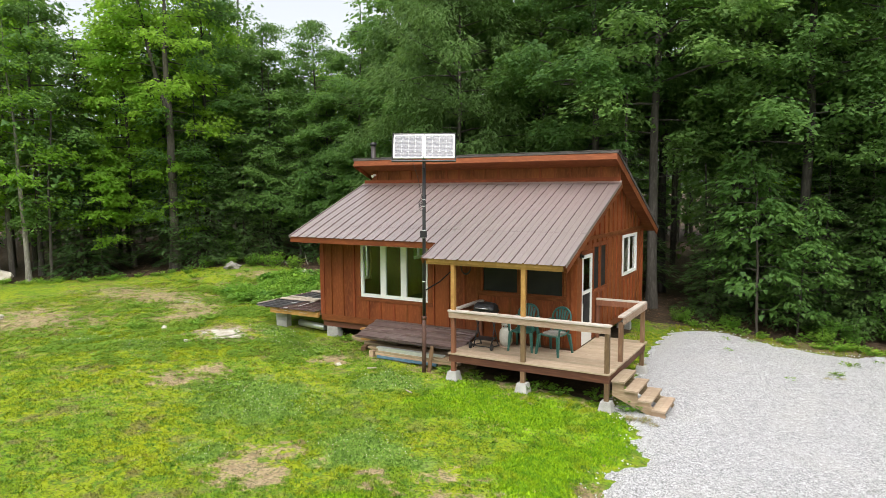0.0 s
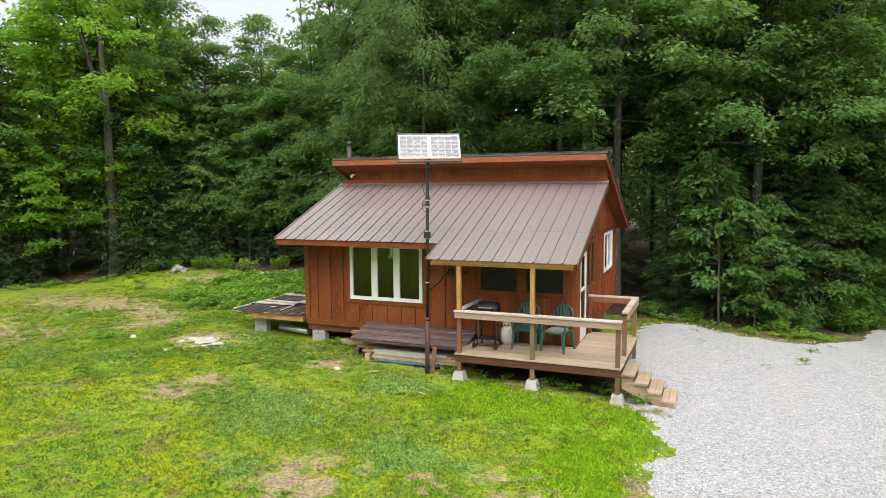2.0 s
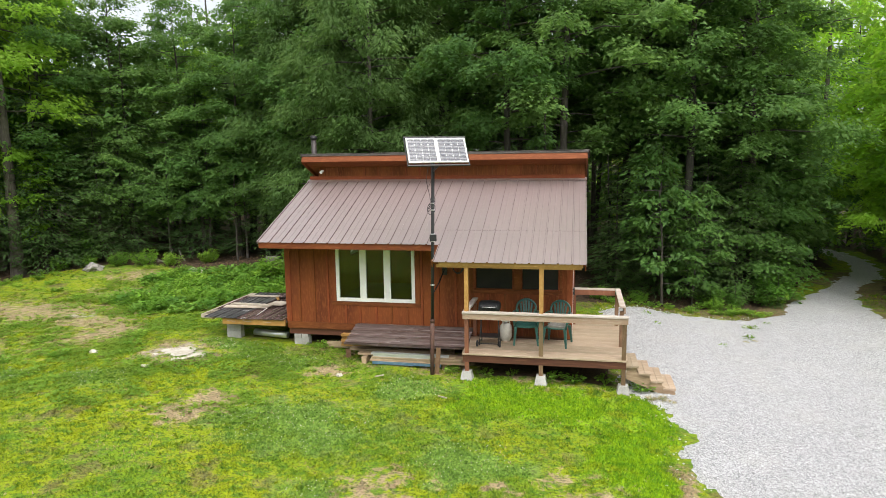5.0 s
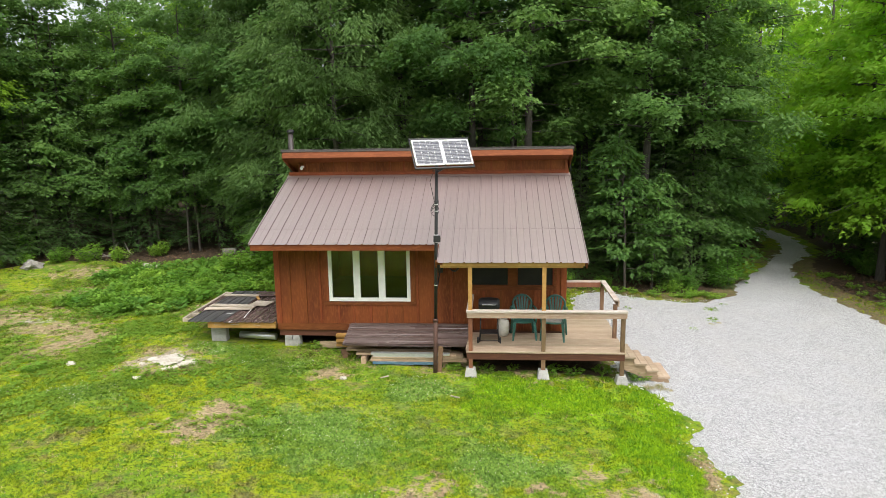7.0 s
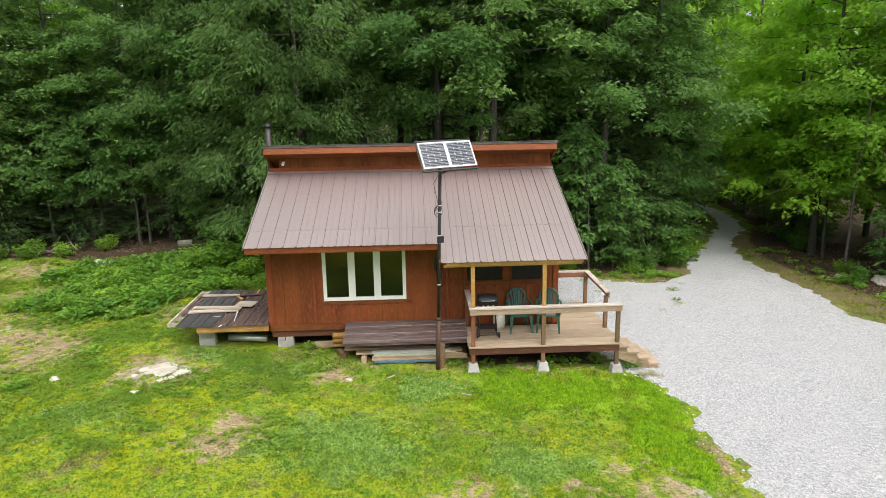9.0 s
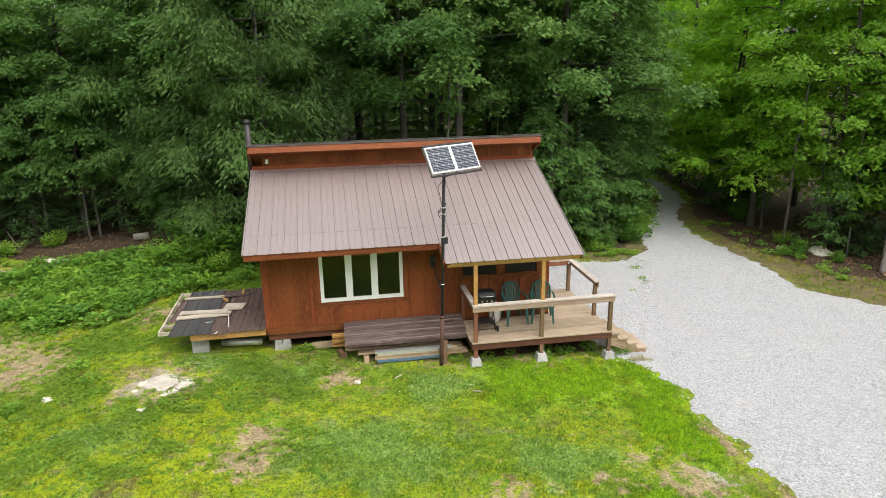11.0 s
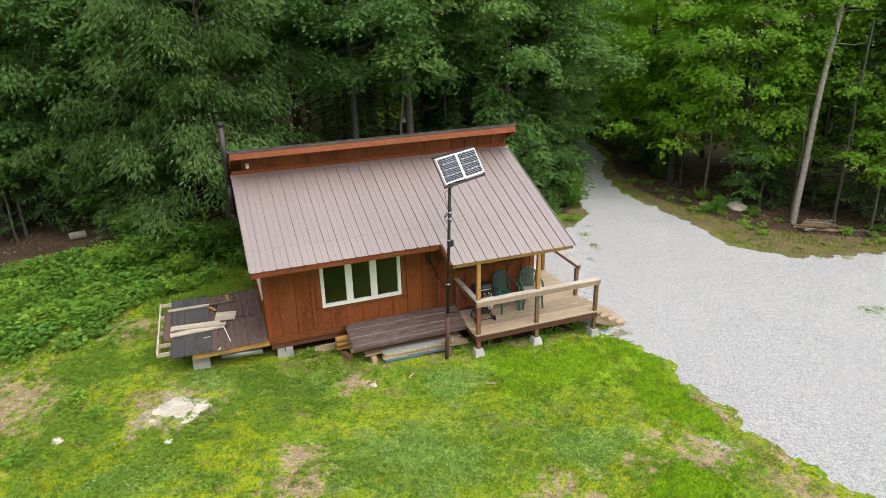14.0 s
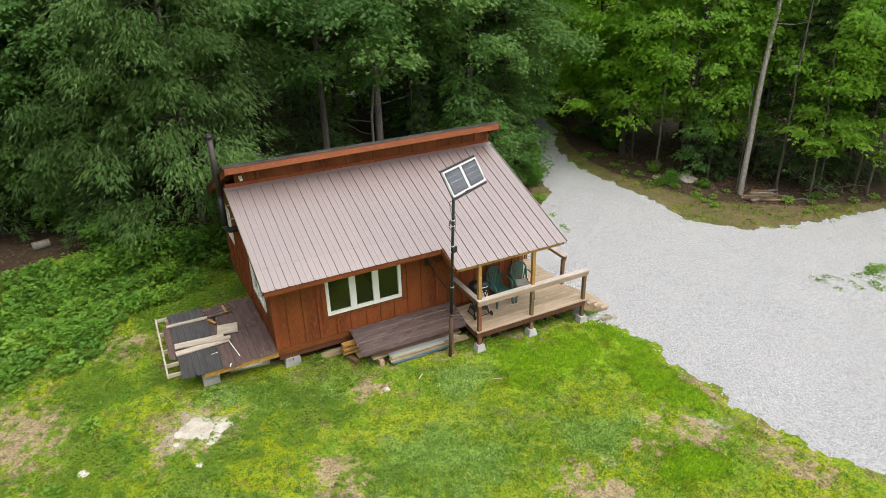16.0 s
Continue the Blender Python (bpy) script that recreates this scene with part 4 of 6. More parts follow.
# ---- trees and plants ----
def leaf_arrays(rng, pos, out_dir, size, droop, aspect=0.62, fold=0.12, tilt=0.35, plain=False):
    """Folded kite-shaped leaves, or plain three-cornered ones: points and faces. pos (n, 3), out_dir (n, 3) the way each tip points."""
    n = len(pos)
    d = out_dir + rng.normal(0, 0.35, (n, 3))
    d[:, 2] = d[:, 2] * 0.4 - droop + rng.normal(0, 0.12, n)
    d /= np.linalg.norm(d, axis=1, keepdims=True) + 1e-9
    up = np.tile((0.0, 0.0, 1.0), (n, 1)) + rng.normal(0, tilt, (n, 3))
    s = np.cross(d, up)
    s /= np.linalg.norm(s, axis=1, keepdims=True) + 1e-9
    nn = np.cross(s, d)
    L = (size * rng.uniform(0.65, 1.25, n))[:, None]
    wv = s * L * aspect * 0.5
    if plain:
        foot = pos + nn * L * fold
        v = np.stack([foot + wv, pos + d * L, foot - wv], 1).reshape(-1, 3)
        return v, np.arange(3 * n).reshape(n, 3)
    mid = pos + d * L * 0.45
    v = np.stack([pos, mid + wv + nn * L * fold, pos + d * L, mid - wv + nn * L * fold], 1).reshape(-1, 3)
    f = np.arange(4 * n).reshape(n, 4)
    return v, f


def stem_arrays(paths, sides=5):
    """Tapered bars as arrays; each path is (points, radii)."""
    vs, fs, base = [], [], 0
    ang = np.arange(sides) * 2 * np.pi / sides
    for pts, rad in paths:
        pts, rad = np.asarray(pts, float), np.asarray(rad, float)
        d = np.gradient(pts, axis=0)
        d /= np.linalg.norm(d, axis=1, keepdims=True) + 1e-9
        ref = np.where(np.abs(d[:, :1]) < 0.8, np.array([[1.0, 0, 0]]), np.array([[0, 1.0, 0]]))
        u = ref - d * (ref * d).sum(1, keepdims=True)
        u /= np.linalg.norm(u, axis=1, keepdims=True) + 1e-9
        w = np.cross(d, u)
        ring = pts[:, None] + rad[:, None, None] * (u[:, None] * np.cos(ang)[None, :, None] + w[:, None] * np.sin(ang)[None, :, None])
        k = len(pts)
        vs.append(ring.reshape(-1, 3))
        i = base + np.arange(k * sides).reshape(k, sides)
        r = np.roll(i, -1, 1)
        fs.append(np.stack([i[:-1], r[:-1], r[1:], i[1:]], -1).reshape(-1, 4))
        base += k * sides
    return np.concatenate(vs), np.concatenate(fs)


def smooth_mesh(name, v, f):
    me = fast_mesh(name, v, f)
    me.polygons.foreach_set("use_smooth", np.ones(len(f), bool))
    return me


def broadleaf(seed, height, crown_base, radius, limbs, leaf_key, leaf=0.165, leaves=46, spread=0.8, bark="bark", lean=(0, 0), fork=False, droop=0.25, aspect=0.95, girth=0.0095, name="tree", label="", category="tree", flat=0.16):
    rng = np.random.default_rng(seed)
    hs = np.linspace(-0.3, height * 0.97, 14)
    wig = np.cumsum(rng.normal(0, 0.06, (14, 2)), 0) * np.linspace(0, 1, 14)[:, None]
    axis = np.column_stack([wig[:, 0] + lean[0] * hs, wig[:, 1] + lean[1] * hs, hs])
    rr = height * girth * np.clip(1 - np.maximum(hs, 0) / height, 0.06, 1) ** 0.8
    rr[0] *= 1.35
    paths = [(axis, rr)]
    tops = [axis]
    if fork:
        k = 6
        off = np.linspace(0, 1, 14 - k)[:, None]
        ax2 = axis[k:] + off * np.array([[radius * 0.55, radius * 0.2, -0.4]])
        paths.append((ax2, rr[k:] * 0.9))
        tops.append(ax2)
    centres, outs, spr = [], [], []
    for i in range(limbs):
        q = (i + rng.uniform(0, 1)) / limbs
        h = crown_base + (height * 0.97 - crown_base) * q ** 0.95
        ax = tops[rng.integers(len(tops))]
        h = max(h, ax[0, 2])
        base = np.array([np.interp(h, ax[:, 2], ax[:, j]) for j in range(3)])
        prof = max(0.2, math.sin(math.pi * min(1, 0.28 + 0.72 * q)) ** 0.6)
        L = radius * prof * rng.uniform(0.6, 1.15)
        a = i * 2.399 + rng.normal(0, 0.4)
        rise = rng.uniform(-0.05, 0.4) * (0.4 + q)
        d = np.array([math.cos(a), math.sin(a), rise])
        tt = np.linspace(0, 1, 5)[:, None]
        sag = np.array([[0, 0, -1.0]]) * 0.12 * L * tt ** 2
        pts = base + d * L * tt + sag + rng.normal(0, 0.05, (5, 3)) * tt
        r0 = max(0.01, 0.012 * L + 0.005)
        paths.append((pts, r0 * np.linspace(1, 0.25, 5)))
        for k in range(int(1.5 + 1.25 * L)):
            s = 1.05 - 0.6 * rng.uniform(0, 1) ** 1.4
            side = np.array([-d[1], d[0], 0]) * rng.uniform(-0.55, 0.55) * L * s
            c = base + d * L * s + np.array([0, 0, -0.12 * L * s * s + rng.normal(0, 0.2)]) + side
            centres.append(c), outs.append(np.array([d[0], d[1], 0]) + side * 0.4)
            spr.append(spread * rng.uniform(0.55, 1.3))
    P, O = [], []
    for c, o, s in zip(centres, outs, spr):
        n = max(8, int(leaves * (s / spread) ** 1.7 * rng.uniform(0.75, 1.15)))
        rad = s * rng.uniform(0, 1, n) ** 0.6
        an = rng.uniform(0, 2 * np.pi, n)
        lump = 1 + 0.28 * np.sin(3 * an + c[0] * 5) + 0.18 * np.sin(5 * an + c[1] * 7)
        rad = rad * lump
        dome = s * 0.55 * (1 - (rad / (1.3 * s)) ** 2) - 0.2 * s
        off = np.column_stack([np.cos(an) * rad, np.sin(an) * rad, dome + rng.normal(0, flat * s, n)])
        P.append(c + off)
        O.append(off * np.array([1, 1, 0]) / (rad[:, None] + 0.05) + o / (np.linalg.norm(o) + 1e-6) * 0.6)
    lv, lf = leaf_arrays(rng, np.concatenate(P), np.concatenate(O), leaf, droop, aspect, plain=True)
    tv, tf = stem_arrays(paths[:1], 8)
    ob = thing(name, label, category)
    mesh_part("trunk", smooth_mesh("trunk", tv, tf), M[bark], ob)
    tv, tf = stem_arrays(paths[1:], 5)
    tagged(mesh_part("branching", smooth_mesh("branching", tv, tf), M[bark], ob), kind="stuff")
    mesh_part("crown", fast_mesh("crown", lv, lf), M[leaf_key], ob)
    return ob


def conifer(seed, height, radius, crown_base=0.6, leaf_key="conifer", label="", whorls=26, sparse=1.0):
    """A spruce or hemlock: drooping flat boughs of narrow needle sprays."""
    rng = np.random.default_rng(seed)
    paths = [(np.array([[0, 0, -0.3], [0.03, 0, height * 0.5], [0, 0.03, height]]), np.array([height * 0.014, height * 0.009, 0.015]))]
    P, O = [], []
    for i in range(whorls):
        q = (i + rng.uniform(-0.2, 0.2)) / whorls
        h = crown_base + (height - crown_base) * max(0, q)
        L0 = radius * (1 - max(0, q)) ** 0.75 + 0.15
        nb = int(rng.integers(5, 8))
        a0 = rng.uniform(0, 6.28)
        for b in range(nb):
            L = L0 * rng.uniform(0.7, 1.12)
            a = a0 + b * 6.283 / nb + rng.normal(0, 0.15)
            d = np.array([math.cos(a), math.sin(a), 0])
            sd = np.array([-d[1], d[0], 0])
            tt = np.linspace(0, 1, 5)
            line = d * L * tt[:, None] + np.array([0, 0, 1.0]) * (0.12 * L * tt - 0.34 * L * tt ** 2)[:, None] + np.array([0, 0, h])
            paths.append((line, np.linspace(0.022, 0.006, 5)))
            m_ = int(48 * L * sparse) + 8
            s = rng.uniform(0.18, 1.0, m_)
            wdt = 0.34 * L * np.sin(np.pi * np.clip(s, 0, 0.97)) ** 0.8 + 0.05
            off = rng.uniform(-1, 1, m_)
            p = d * (L * s)[:, None] + sd * (off * wdt)[:, None]
            p[:, 2] = h + 0.12 * L * s - 0.34 * L * s * s - 0.12 * np.abs(off) * wdt + rng.normal(0, 0.03, m_)
            P.append(p)
            O.append(d * 1.0 + sd * (off * 0.9)[:, None])
    lv, lf = leaf_arrays(rng, np.concatenate(P), np.concatenate(O), 0.26, 0.22, 0.3, 0.05, 0.25, plain=True)
    tv, tf = stem_arrays(paths[:1], 7)
    ob = thing("conifer", label, "tree")
    mesh_part("trunk", smooth_mesh("trunk", tv, tf), M["bark"], ob)
    tv, tf = stem_arrays(paths[1:], 4)
    tagged(mesh_part("branching", smooth_mesh("branching", tv, tf), M["bark"], ob), kind="stuff")
    mesh_part("crown", fast_mesh("crown", lv, lf), M[leaf_key], ob)
    return ob


def bush(seed, height, radius, leaf_key, leaf=0.16, count=900, name="bush", label="", category="bush", aspect=0.6, droop=0.2):
    rng = np.random.default_rng(seed)
    paths, P, O = [], [], []
    stems = max(4, int(9 * radius))
    for i in range(stems):
        a, r = rng.uniform(0, 6.28), radius * math.sqrt(rng.uniform(0, 1))
        foot = np.array([0.35 * r * math.cos(a), 0.35 * r * math.sin(a), -0.05])
        hh = height * (1 - 0.45 * (r / radius) ** 2) * rng.uniform(0.75, 1.1)
        tip = np.array([r * math.cos(a), r * math.sin(a), hh])
        tt = np.linspace(0, 1, 4)[:, None]
        paths.append((foot + (tip - foot) * tt, np.array([0.016, 0.012, 0.008, 0.004])))
        n = int(count / stems)
        s = rng.uniform(0.2, 1.02, n)
        sp = (0.1 + 0.26 * radius) * rng.uniform(0.3, 1, n)
        an = rng.uniform(0, 6.28, n)
        p = foot + (tip - foot) * s[:, None] + np.column_stack([np.cos(an) * sp, np.sin(an) * sp, rng.normal(0, 0.06, n)])
        P.append(p)
        O.append(np.column_stack([np.cos(an), np.sin(an), rng.uniform(0, 0.6, n)]))
    lv, lf = leaf_arrays(rng, np.concatenate(P), np.concatenate(O), leaf, droop, aspect)
    lv[:, 2] = np.maximum(lv[:, 2], 0.01)
    tv, tf = stem_arrays(paths, 4)
    ob = thing(name, label, category)
    mesh_part("branching", smooth_mesh("branching", tv, tf), M["bark"], ob)
    tagged(mesh_part("leafage", fast_mesh("leafage", lv, lf), M[leaf_key], ob), kind="stuff")
    return ob


def stand(ob, spots, rnd, first=True):
    """Sets the first one and copies the rest: spots are (x, y, size)."""
    for i, (x, y, s) in enumerate(spots):
        at = Matrix.Translation((x, y, gz(x, y))) @ Matrix.Rotation(rnd.uniform(0, 6.28), 4, "Z") @ Matrix.Diagonal((s, s, s * rnd.uniform(0.93, 1.07), 1))
        if i == 0:
            ob.matrix_basis = at
        else:
            o = copy_thing(ob, Matrix.Identity(4))
            o.matrix_basis = at


tr = random.Random(21)
LBL = "tall leafy maple at the edge of the woods"
TIERS = dict(leaf=0.135, leaves=190, flat=0.17, droop=0.55, spread=0.7)
COARSE = dict(leaf=0.155, leaves=145, flat=0.16, droop=0.55, spread=0.72)
maples = [
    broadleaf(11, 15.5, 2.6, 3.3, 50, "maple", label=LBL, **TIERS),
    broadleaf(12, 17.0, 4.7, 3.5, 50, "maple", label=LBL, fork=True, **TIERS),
    broadleaf(13, 14.0, 2.2, 3.0, 50, "maple_lit", **COARSE, label="maple with sunlit leaf colour at the edge of the woods"),
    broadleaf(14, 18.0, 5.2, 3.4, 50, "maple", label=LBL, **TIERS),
    broadleaf(17, 14.0, 2.0, 2.9, 48, "maple_sun", **COARSE, label="young tree with sunlit yellow-green leaf colour beside the drive"),
]
# trees by the drive and far left get the leaf tones painted sunlit
EDGE = [
    # around the left clearing
    (-20.5, 3.6, 0), (-18.6, 7.2, 2), (-21.8, 8.6, 2), (-17.0, 10.6, 0), (-14.4, 12.6, 0), (-19.0, 13.2, 2), (-11.4, 13.4, 0), (-8.4, 12.8, 0), (-13.4, 16.4, 2), (-9.8, 16.6, 2), (-5.9, 14.0, 0), (-22.5, 0.2, 2), (-25.0, 4.6, 2),
    # behind the cabin
    (-3.0, 13.0, 3), (1.6, 12.4, 3), (4.7, 9.9, 1), (6.9, 9.7, 3), (9.4, 12.6, 1), (3.2, 15.0, 1), (6.4, 13.6, 3), (9.6, 16.0, 3), (-2.8, 17.0, 0), (0.8, 19.0, 3),
    # right of the cabin, along the drive
    (11.5, 10.7, 3), (13.9, 11.4, 3), (14.2, 15.4, 0), (12.4, 15.0, 1), (15.6, 19.2, 4), (13.4, 21.0, 4), (16.6, 23.6, 4), (13.0, 26.5, 2),
    # beyond the drive
    (21.2, 11.4, 4), (22.4, 15.0, 4), (22.6, 8.2, 2), (24.6, 18.6, 4), (25.6, 6.6, 2), (26.0, 12.0, 4), (28.6, 9.4, 2), (27.2, 3.0, 2), (30.0, 5.0, 2), (31.0, -0.6, 2), (24.9, 23.0, 4), (23.4, 27.4, 4), (20.6, 31.5, 4), (18.0, 35.0, 2), (26.6, 34.0, 2),
]
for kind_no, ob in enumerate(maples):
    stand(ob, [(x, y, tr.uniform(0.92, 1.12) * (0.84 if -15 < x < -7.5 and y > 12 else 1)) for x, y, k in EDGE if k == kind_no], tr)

LBC = "dark drooping conifer at the edge of the woods"
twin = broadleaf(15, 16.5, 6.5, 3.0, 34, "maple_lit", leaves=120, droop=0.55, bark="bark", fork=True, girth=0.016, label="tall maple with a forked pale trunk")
twin.matrix_basis = pose(-15.9, 7.6, gz(-15.9, 7.6), 0, 0, 200)
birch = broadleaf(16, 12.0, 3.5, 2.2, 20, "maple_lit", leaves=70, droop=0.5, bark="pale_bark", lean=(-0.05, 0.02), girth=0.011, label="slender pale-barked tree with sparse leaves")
birch.matrix_basis = pose(-19.0, 2.2, gz(-19, 2.2), 0, 0, 40)
firs = [conifer(31, 12.5, 2.6, 0.8, label=LBC), conifer(32, 8.0, 2.2, 0.5, label=LBC, whorls=20)]
stand(firs[0], [(-17.2, 8.2, 1.0), (-20.2, 5.6, 0.9), (-3.4, 10.4, 0.7), (-10.2, 12.6, 0.75), (-13.4, 11.8, 0.8), (-7.0, 12.9, 0.8), (10.2, 12.4, 1.0), (13.8, 13.2, 1.0), (5.0, 12.6, 1.0), (25.6, 4.4, 1.0)], tr)
stand(firs[1], [(8.9, 10.0, 0.6), (10.5, 10.2, 0.75), (12.2, 10.7, 0.7), (-15.6, 8.8, 1.0), (-18.8, 4.6, 0.9), (13.4, 10.8, 0.8), (13.6, 17.4, 0.8), (-14.2, 10.6, 0.8), (23.0, 7.0, 0.7), (28.4, 3.6, 0.9)], tr)

ash = broadleaf(41, 14.0, 1.6, 3.3, 74, "ash", leaf=0.17, leaves=230, spread=0.62, droop=0.75, aspect=0.42, label="grey-green ash with hanging leaflets behind the cabin", name="ash_tree", flat=0.34)
stand(ash, [(-0.4, 8.9, 1.0), (-4.4, 12.2, 0.92)], tr)
sap = broadleaf(43, 5.6, 0.7, 1.25, 32, "maple", leaf=0.18, leaves=54, spread=0.45, droop=0.5, aspect=0.7, label="slender sapling with large pale leaves", name="sapling", girth=0.008)
stand(sap, [(10.4, 8.3, 1.12), (11.5, 8.8, 0.8), (-4.8, 11.0, 0.8), (15.2, 14.0, 0.8), (21.2, 6.6, 0.7)], tr)
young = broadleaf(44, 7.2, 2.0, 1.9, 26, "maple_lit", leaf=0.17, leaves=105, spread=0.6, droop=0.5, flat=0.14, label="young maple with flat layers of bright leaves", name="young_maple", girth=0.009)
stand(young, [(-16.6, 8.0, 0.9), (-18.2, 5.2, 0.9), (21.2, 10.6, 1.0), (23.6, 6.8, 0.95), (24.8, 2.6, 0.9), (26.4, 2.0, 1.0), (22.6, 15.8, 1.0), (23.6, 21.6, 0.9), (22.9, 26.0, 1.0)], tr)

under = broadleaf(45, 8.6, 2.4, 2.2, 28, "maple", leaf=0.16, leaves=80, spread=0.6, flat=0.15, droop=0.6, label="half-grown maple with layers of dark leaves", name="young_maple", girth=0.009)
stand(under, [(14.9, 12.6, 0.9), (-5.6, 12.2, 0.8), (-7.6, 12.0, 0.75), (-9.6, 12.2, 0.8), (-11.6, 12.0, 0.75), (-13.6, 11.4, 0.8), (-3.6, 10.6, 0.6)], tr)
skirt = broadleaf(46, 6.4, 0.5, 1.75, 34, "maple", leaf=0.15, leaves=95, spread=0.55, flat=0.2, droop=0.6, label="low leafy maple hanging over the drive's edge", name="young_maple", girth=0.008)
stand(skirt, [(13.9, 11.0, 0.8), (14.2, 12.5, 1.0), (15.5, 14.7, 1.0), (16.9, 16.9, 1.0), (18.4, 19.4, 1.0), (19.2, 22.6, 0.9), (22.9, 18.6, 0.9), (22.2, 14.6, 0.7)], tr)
BL = "leafy green bush under the trees"
shrubs = [bush(51, 1.7, 1.0, "bush", 0.17, 1300, label=BL), bush(52, 1.1, 0.8, "weed", 0.15, 900, label=BL), bush(53, 2.3, 1.1, "bush", 0.2, 1400, label=BL)]
stand(shrubs[0], [(-1.2, 7.4, 1.0), (-2.4, 7.6, 1.0), (-0.1, 7.0, 0.9), (13.0, 8.9, 0.4), (-3.3, 8.9, 0.9), (14.8, 10.2, 0.9), (15.2, 13.2, 0.7), (19.9, 6.6, 0.45), (16.4, 16.8, 0.8), (18.2, 21.4, 0.7), (21.8, 14.2, 0.6), (23.8, 19.4, 0.7), (23.9, 22.4, 0.9), (12.2, 9.0, 0.45), (23.6, 24.6, 1.0), (22.2, 27.6, 1.1)], tr)
stand(shrubs[1], [(-3.6, 7.3, 1.0), (-4.4, 8.0, 0.7), (-13.8, 9.2, 0.5), (9.6, 8.3, 0.4), (12.2, 8.4, 0.4), (-2.0, 6.6, 0.8), (20.6, 8.4, 0.5), (21.0, 5.6, 0.4), (-9.0, 11.0, 0.6), (-10.2, 10.0, 0.6), (-11.4, 9.8, 0.7), (-12.6, 9.6, 0.6), (-14.6, 8.4, 0.5), (14.5, 9.9, 0.6), (8.2, 8.2, 0.45)], tr)
stand(shrubs[2], [(-2.9, 9.6, 0.8), (14.0, 9.6, 0.55), (14.8, 15.0, 0.9), (21.2, 12.2, 0.5), (23.0, 14.2, 0.9), (-5.0, 12.0, 0.9), (-14.8, 10.0, 0.8)], tr)

# bare stems inside the woods
def bare_trunk(seed, height, r0, bark, lean, label):
    rng = np.random.default_rng(seed)
    hs = np.linspace(-0.3, height, 12)
    ax = np.column_stack([lean[0] * hs + np.cumsum(rng.normal(0, 0.04, 12)), lean[1] * hs + np.cumsum(rng.normal(0, 0.04, 12)), hs])
    paths = [(ax, np.linspace(r0, r0 * 0.45, 12))]
    for k in range(9):
        h = rng.uniform(height * 0.2, height * 0.95)
        b = np.array([np.interp(h, hs, ax[:, j]) for j in range(3)])
        a = rng.uniform(0, 6.28)
        L = rng.uniform(0.4, 1.5)
        e = b + np.array([math.cos(a) * L, math.sin(a) * L, rng.uniform(-0.1, 0.5) * L])
        paths.append((np.array([b, (b + e) / 2 + rng.normal(0, 0.06, 3), e]), np.array([r0 * 0.16, r0 * 0.1, 0.006])))
    v, f = stem_arrays(paths, 7)
    ob = thing("bare_tree", label, "tree")
    mesh_part("trunk", smooth_mesh("trunk", v, f), M[bark], ob)
    return ob


lean_tree = bare_trunk(61, 15, 0.138, "pale_bark", (0.185, 0.1), "leaning pale-barked trunk beside the drive")
lean_tree.matrix_basis = pose(21.75, 4.1, gz(21.75, 4.1))
stem = bare_trunk(62, 6.5, 0.06, "bark", (0.02, 0.01), "thin bare grey trunk in the woods")
wood_rnd = random.Random(77)
stem_spots = [(-18.6, 2.9), (-7.8, 11.4), (8.6, 10.4), (23.2, 3.4), (22.2, 4.8), (24.0, 2.4), (26.0, 1.2), (20.6, 8.2), (22.0, 6.2), (25.0, 3.6), (12.6, 11.6), (6.0, 8.6), (23.4, 5.4), (24.4, 5.6), (21.6, 7.6)]
stand(stem, [(x, y, wood_rnd.uniform(0.7, 1.35)) for x, y in stem_spots], wood_rnd)

# the deeper woods all round, past telling trees apart
rng = np.random.default_rng(90)
P, O, S, side, trunks = [], [], [], [], []
for i in range(430):
    ahead = i < 330
    a = rng.uniform(-0.12, 3.4) if ahead else rng.uniform(3.4, 6.16)
    r = rng.uniform(22, 50) if ahead else rng.uniform(36, 60)
    x, y = 3 + r * math.cos(a), r * math.sin(a)
    if ahead and not (inside(WOODS, np.array([x]), np.array([y]))[0] or inside(WOODS_RIGHT, np.array([x]), np.array([y]))[0]):
        continue
    if ahead and ((a > 2.75 and rng.uniform(0, 1) < 0.45) or (a < 0.95 and rng.uniform(0, 1) < 0.72)):
        continue
    g = gz(x, y)
    H = rng.uniform(13, 18)
    if ahead and abs(math.degrees(math.atan2(y + 14, x - 12)) - 131.5) < 4.5:
        H = 10.5
    trunks.append((np.array([[x, y, g - 0.3], [x + rng.normal(0, 0.3), y, g + H * 0.6], [x, y, g + H]]), np.array([0.16, 0.1, 0.03])))
    n = 1000 if ahead else 450
    lumps = 60
    la, lh, lr = rng.uniform(0, 6.28, lumps), rng.uniform(0.06, 1, lumps), np.sqrt(rng.uniform(0.1, 1, lumps))
    lay = rng.integers(0, lumps, n)
    R = 3.3 * np.sin(np.pi * np.clip(0.2 + 0.8 * lh[lay], 0, 1)) ** 0.6 * lr[lay]
    rad, an = 1.0 * np.sqrt(rng.uniform(0, 1, n)), rng.uniform(0, 6.28, n)
    p = np.column_stack([x + R * np.cos(la[lay]) + rad * np.cos(an), y + R * np.sin(la[lay]) + rad * np.sin(an), g + H * lh[lay] + 0.45 * (1 - rad ** 2) + rng.normal(0, 0.12, n)])
    P.append(p)
    O.append(np.column_stack([np.cos(an), np.sin(an), np.zeros(n)]))
    S.append(np.full(n, 0.3 if ahead else 0.45))
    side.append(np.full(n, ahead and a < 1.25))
lv, lf = leaf_arrays(rng, np.concatenate(P), np.concatenate(O), np.concatenate(S), 0.6, 0.95, plain=True)
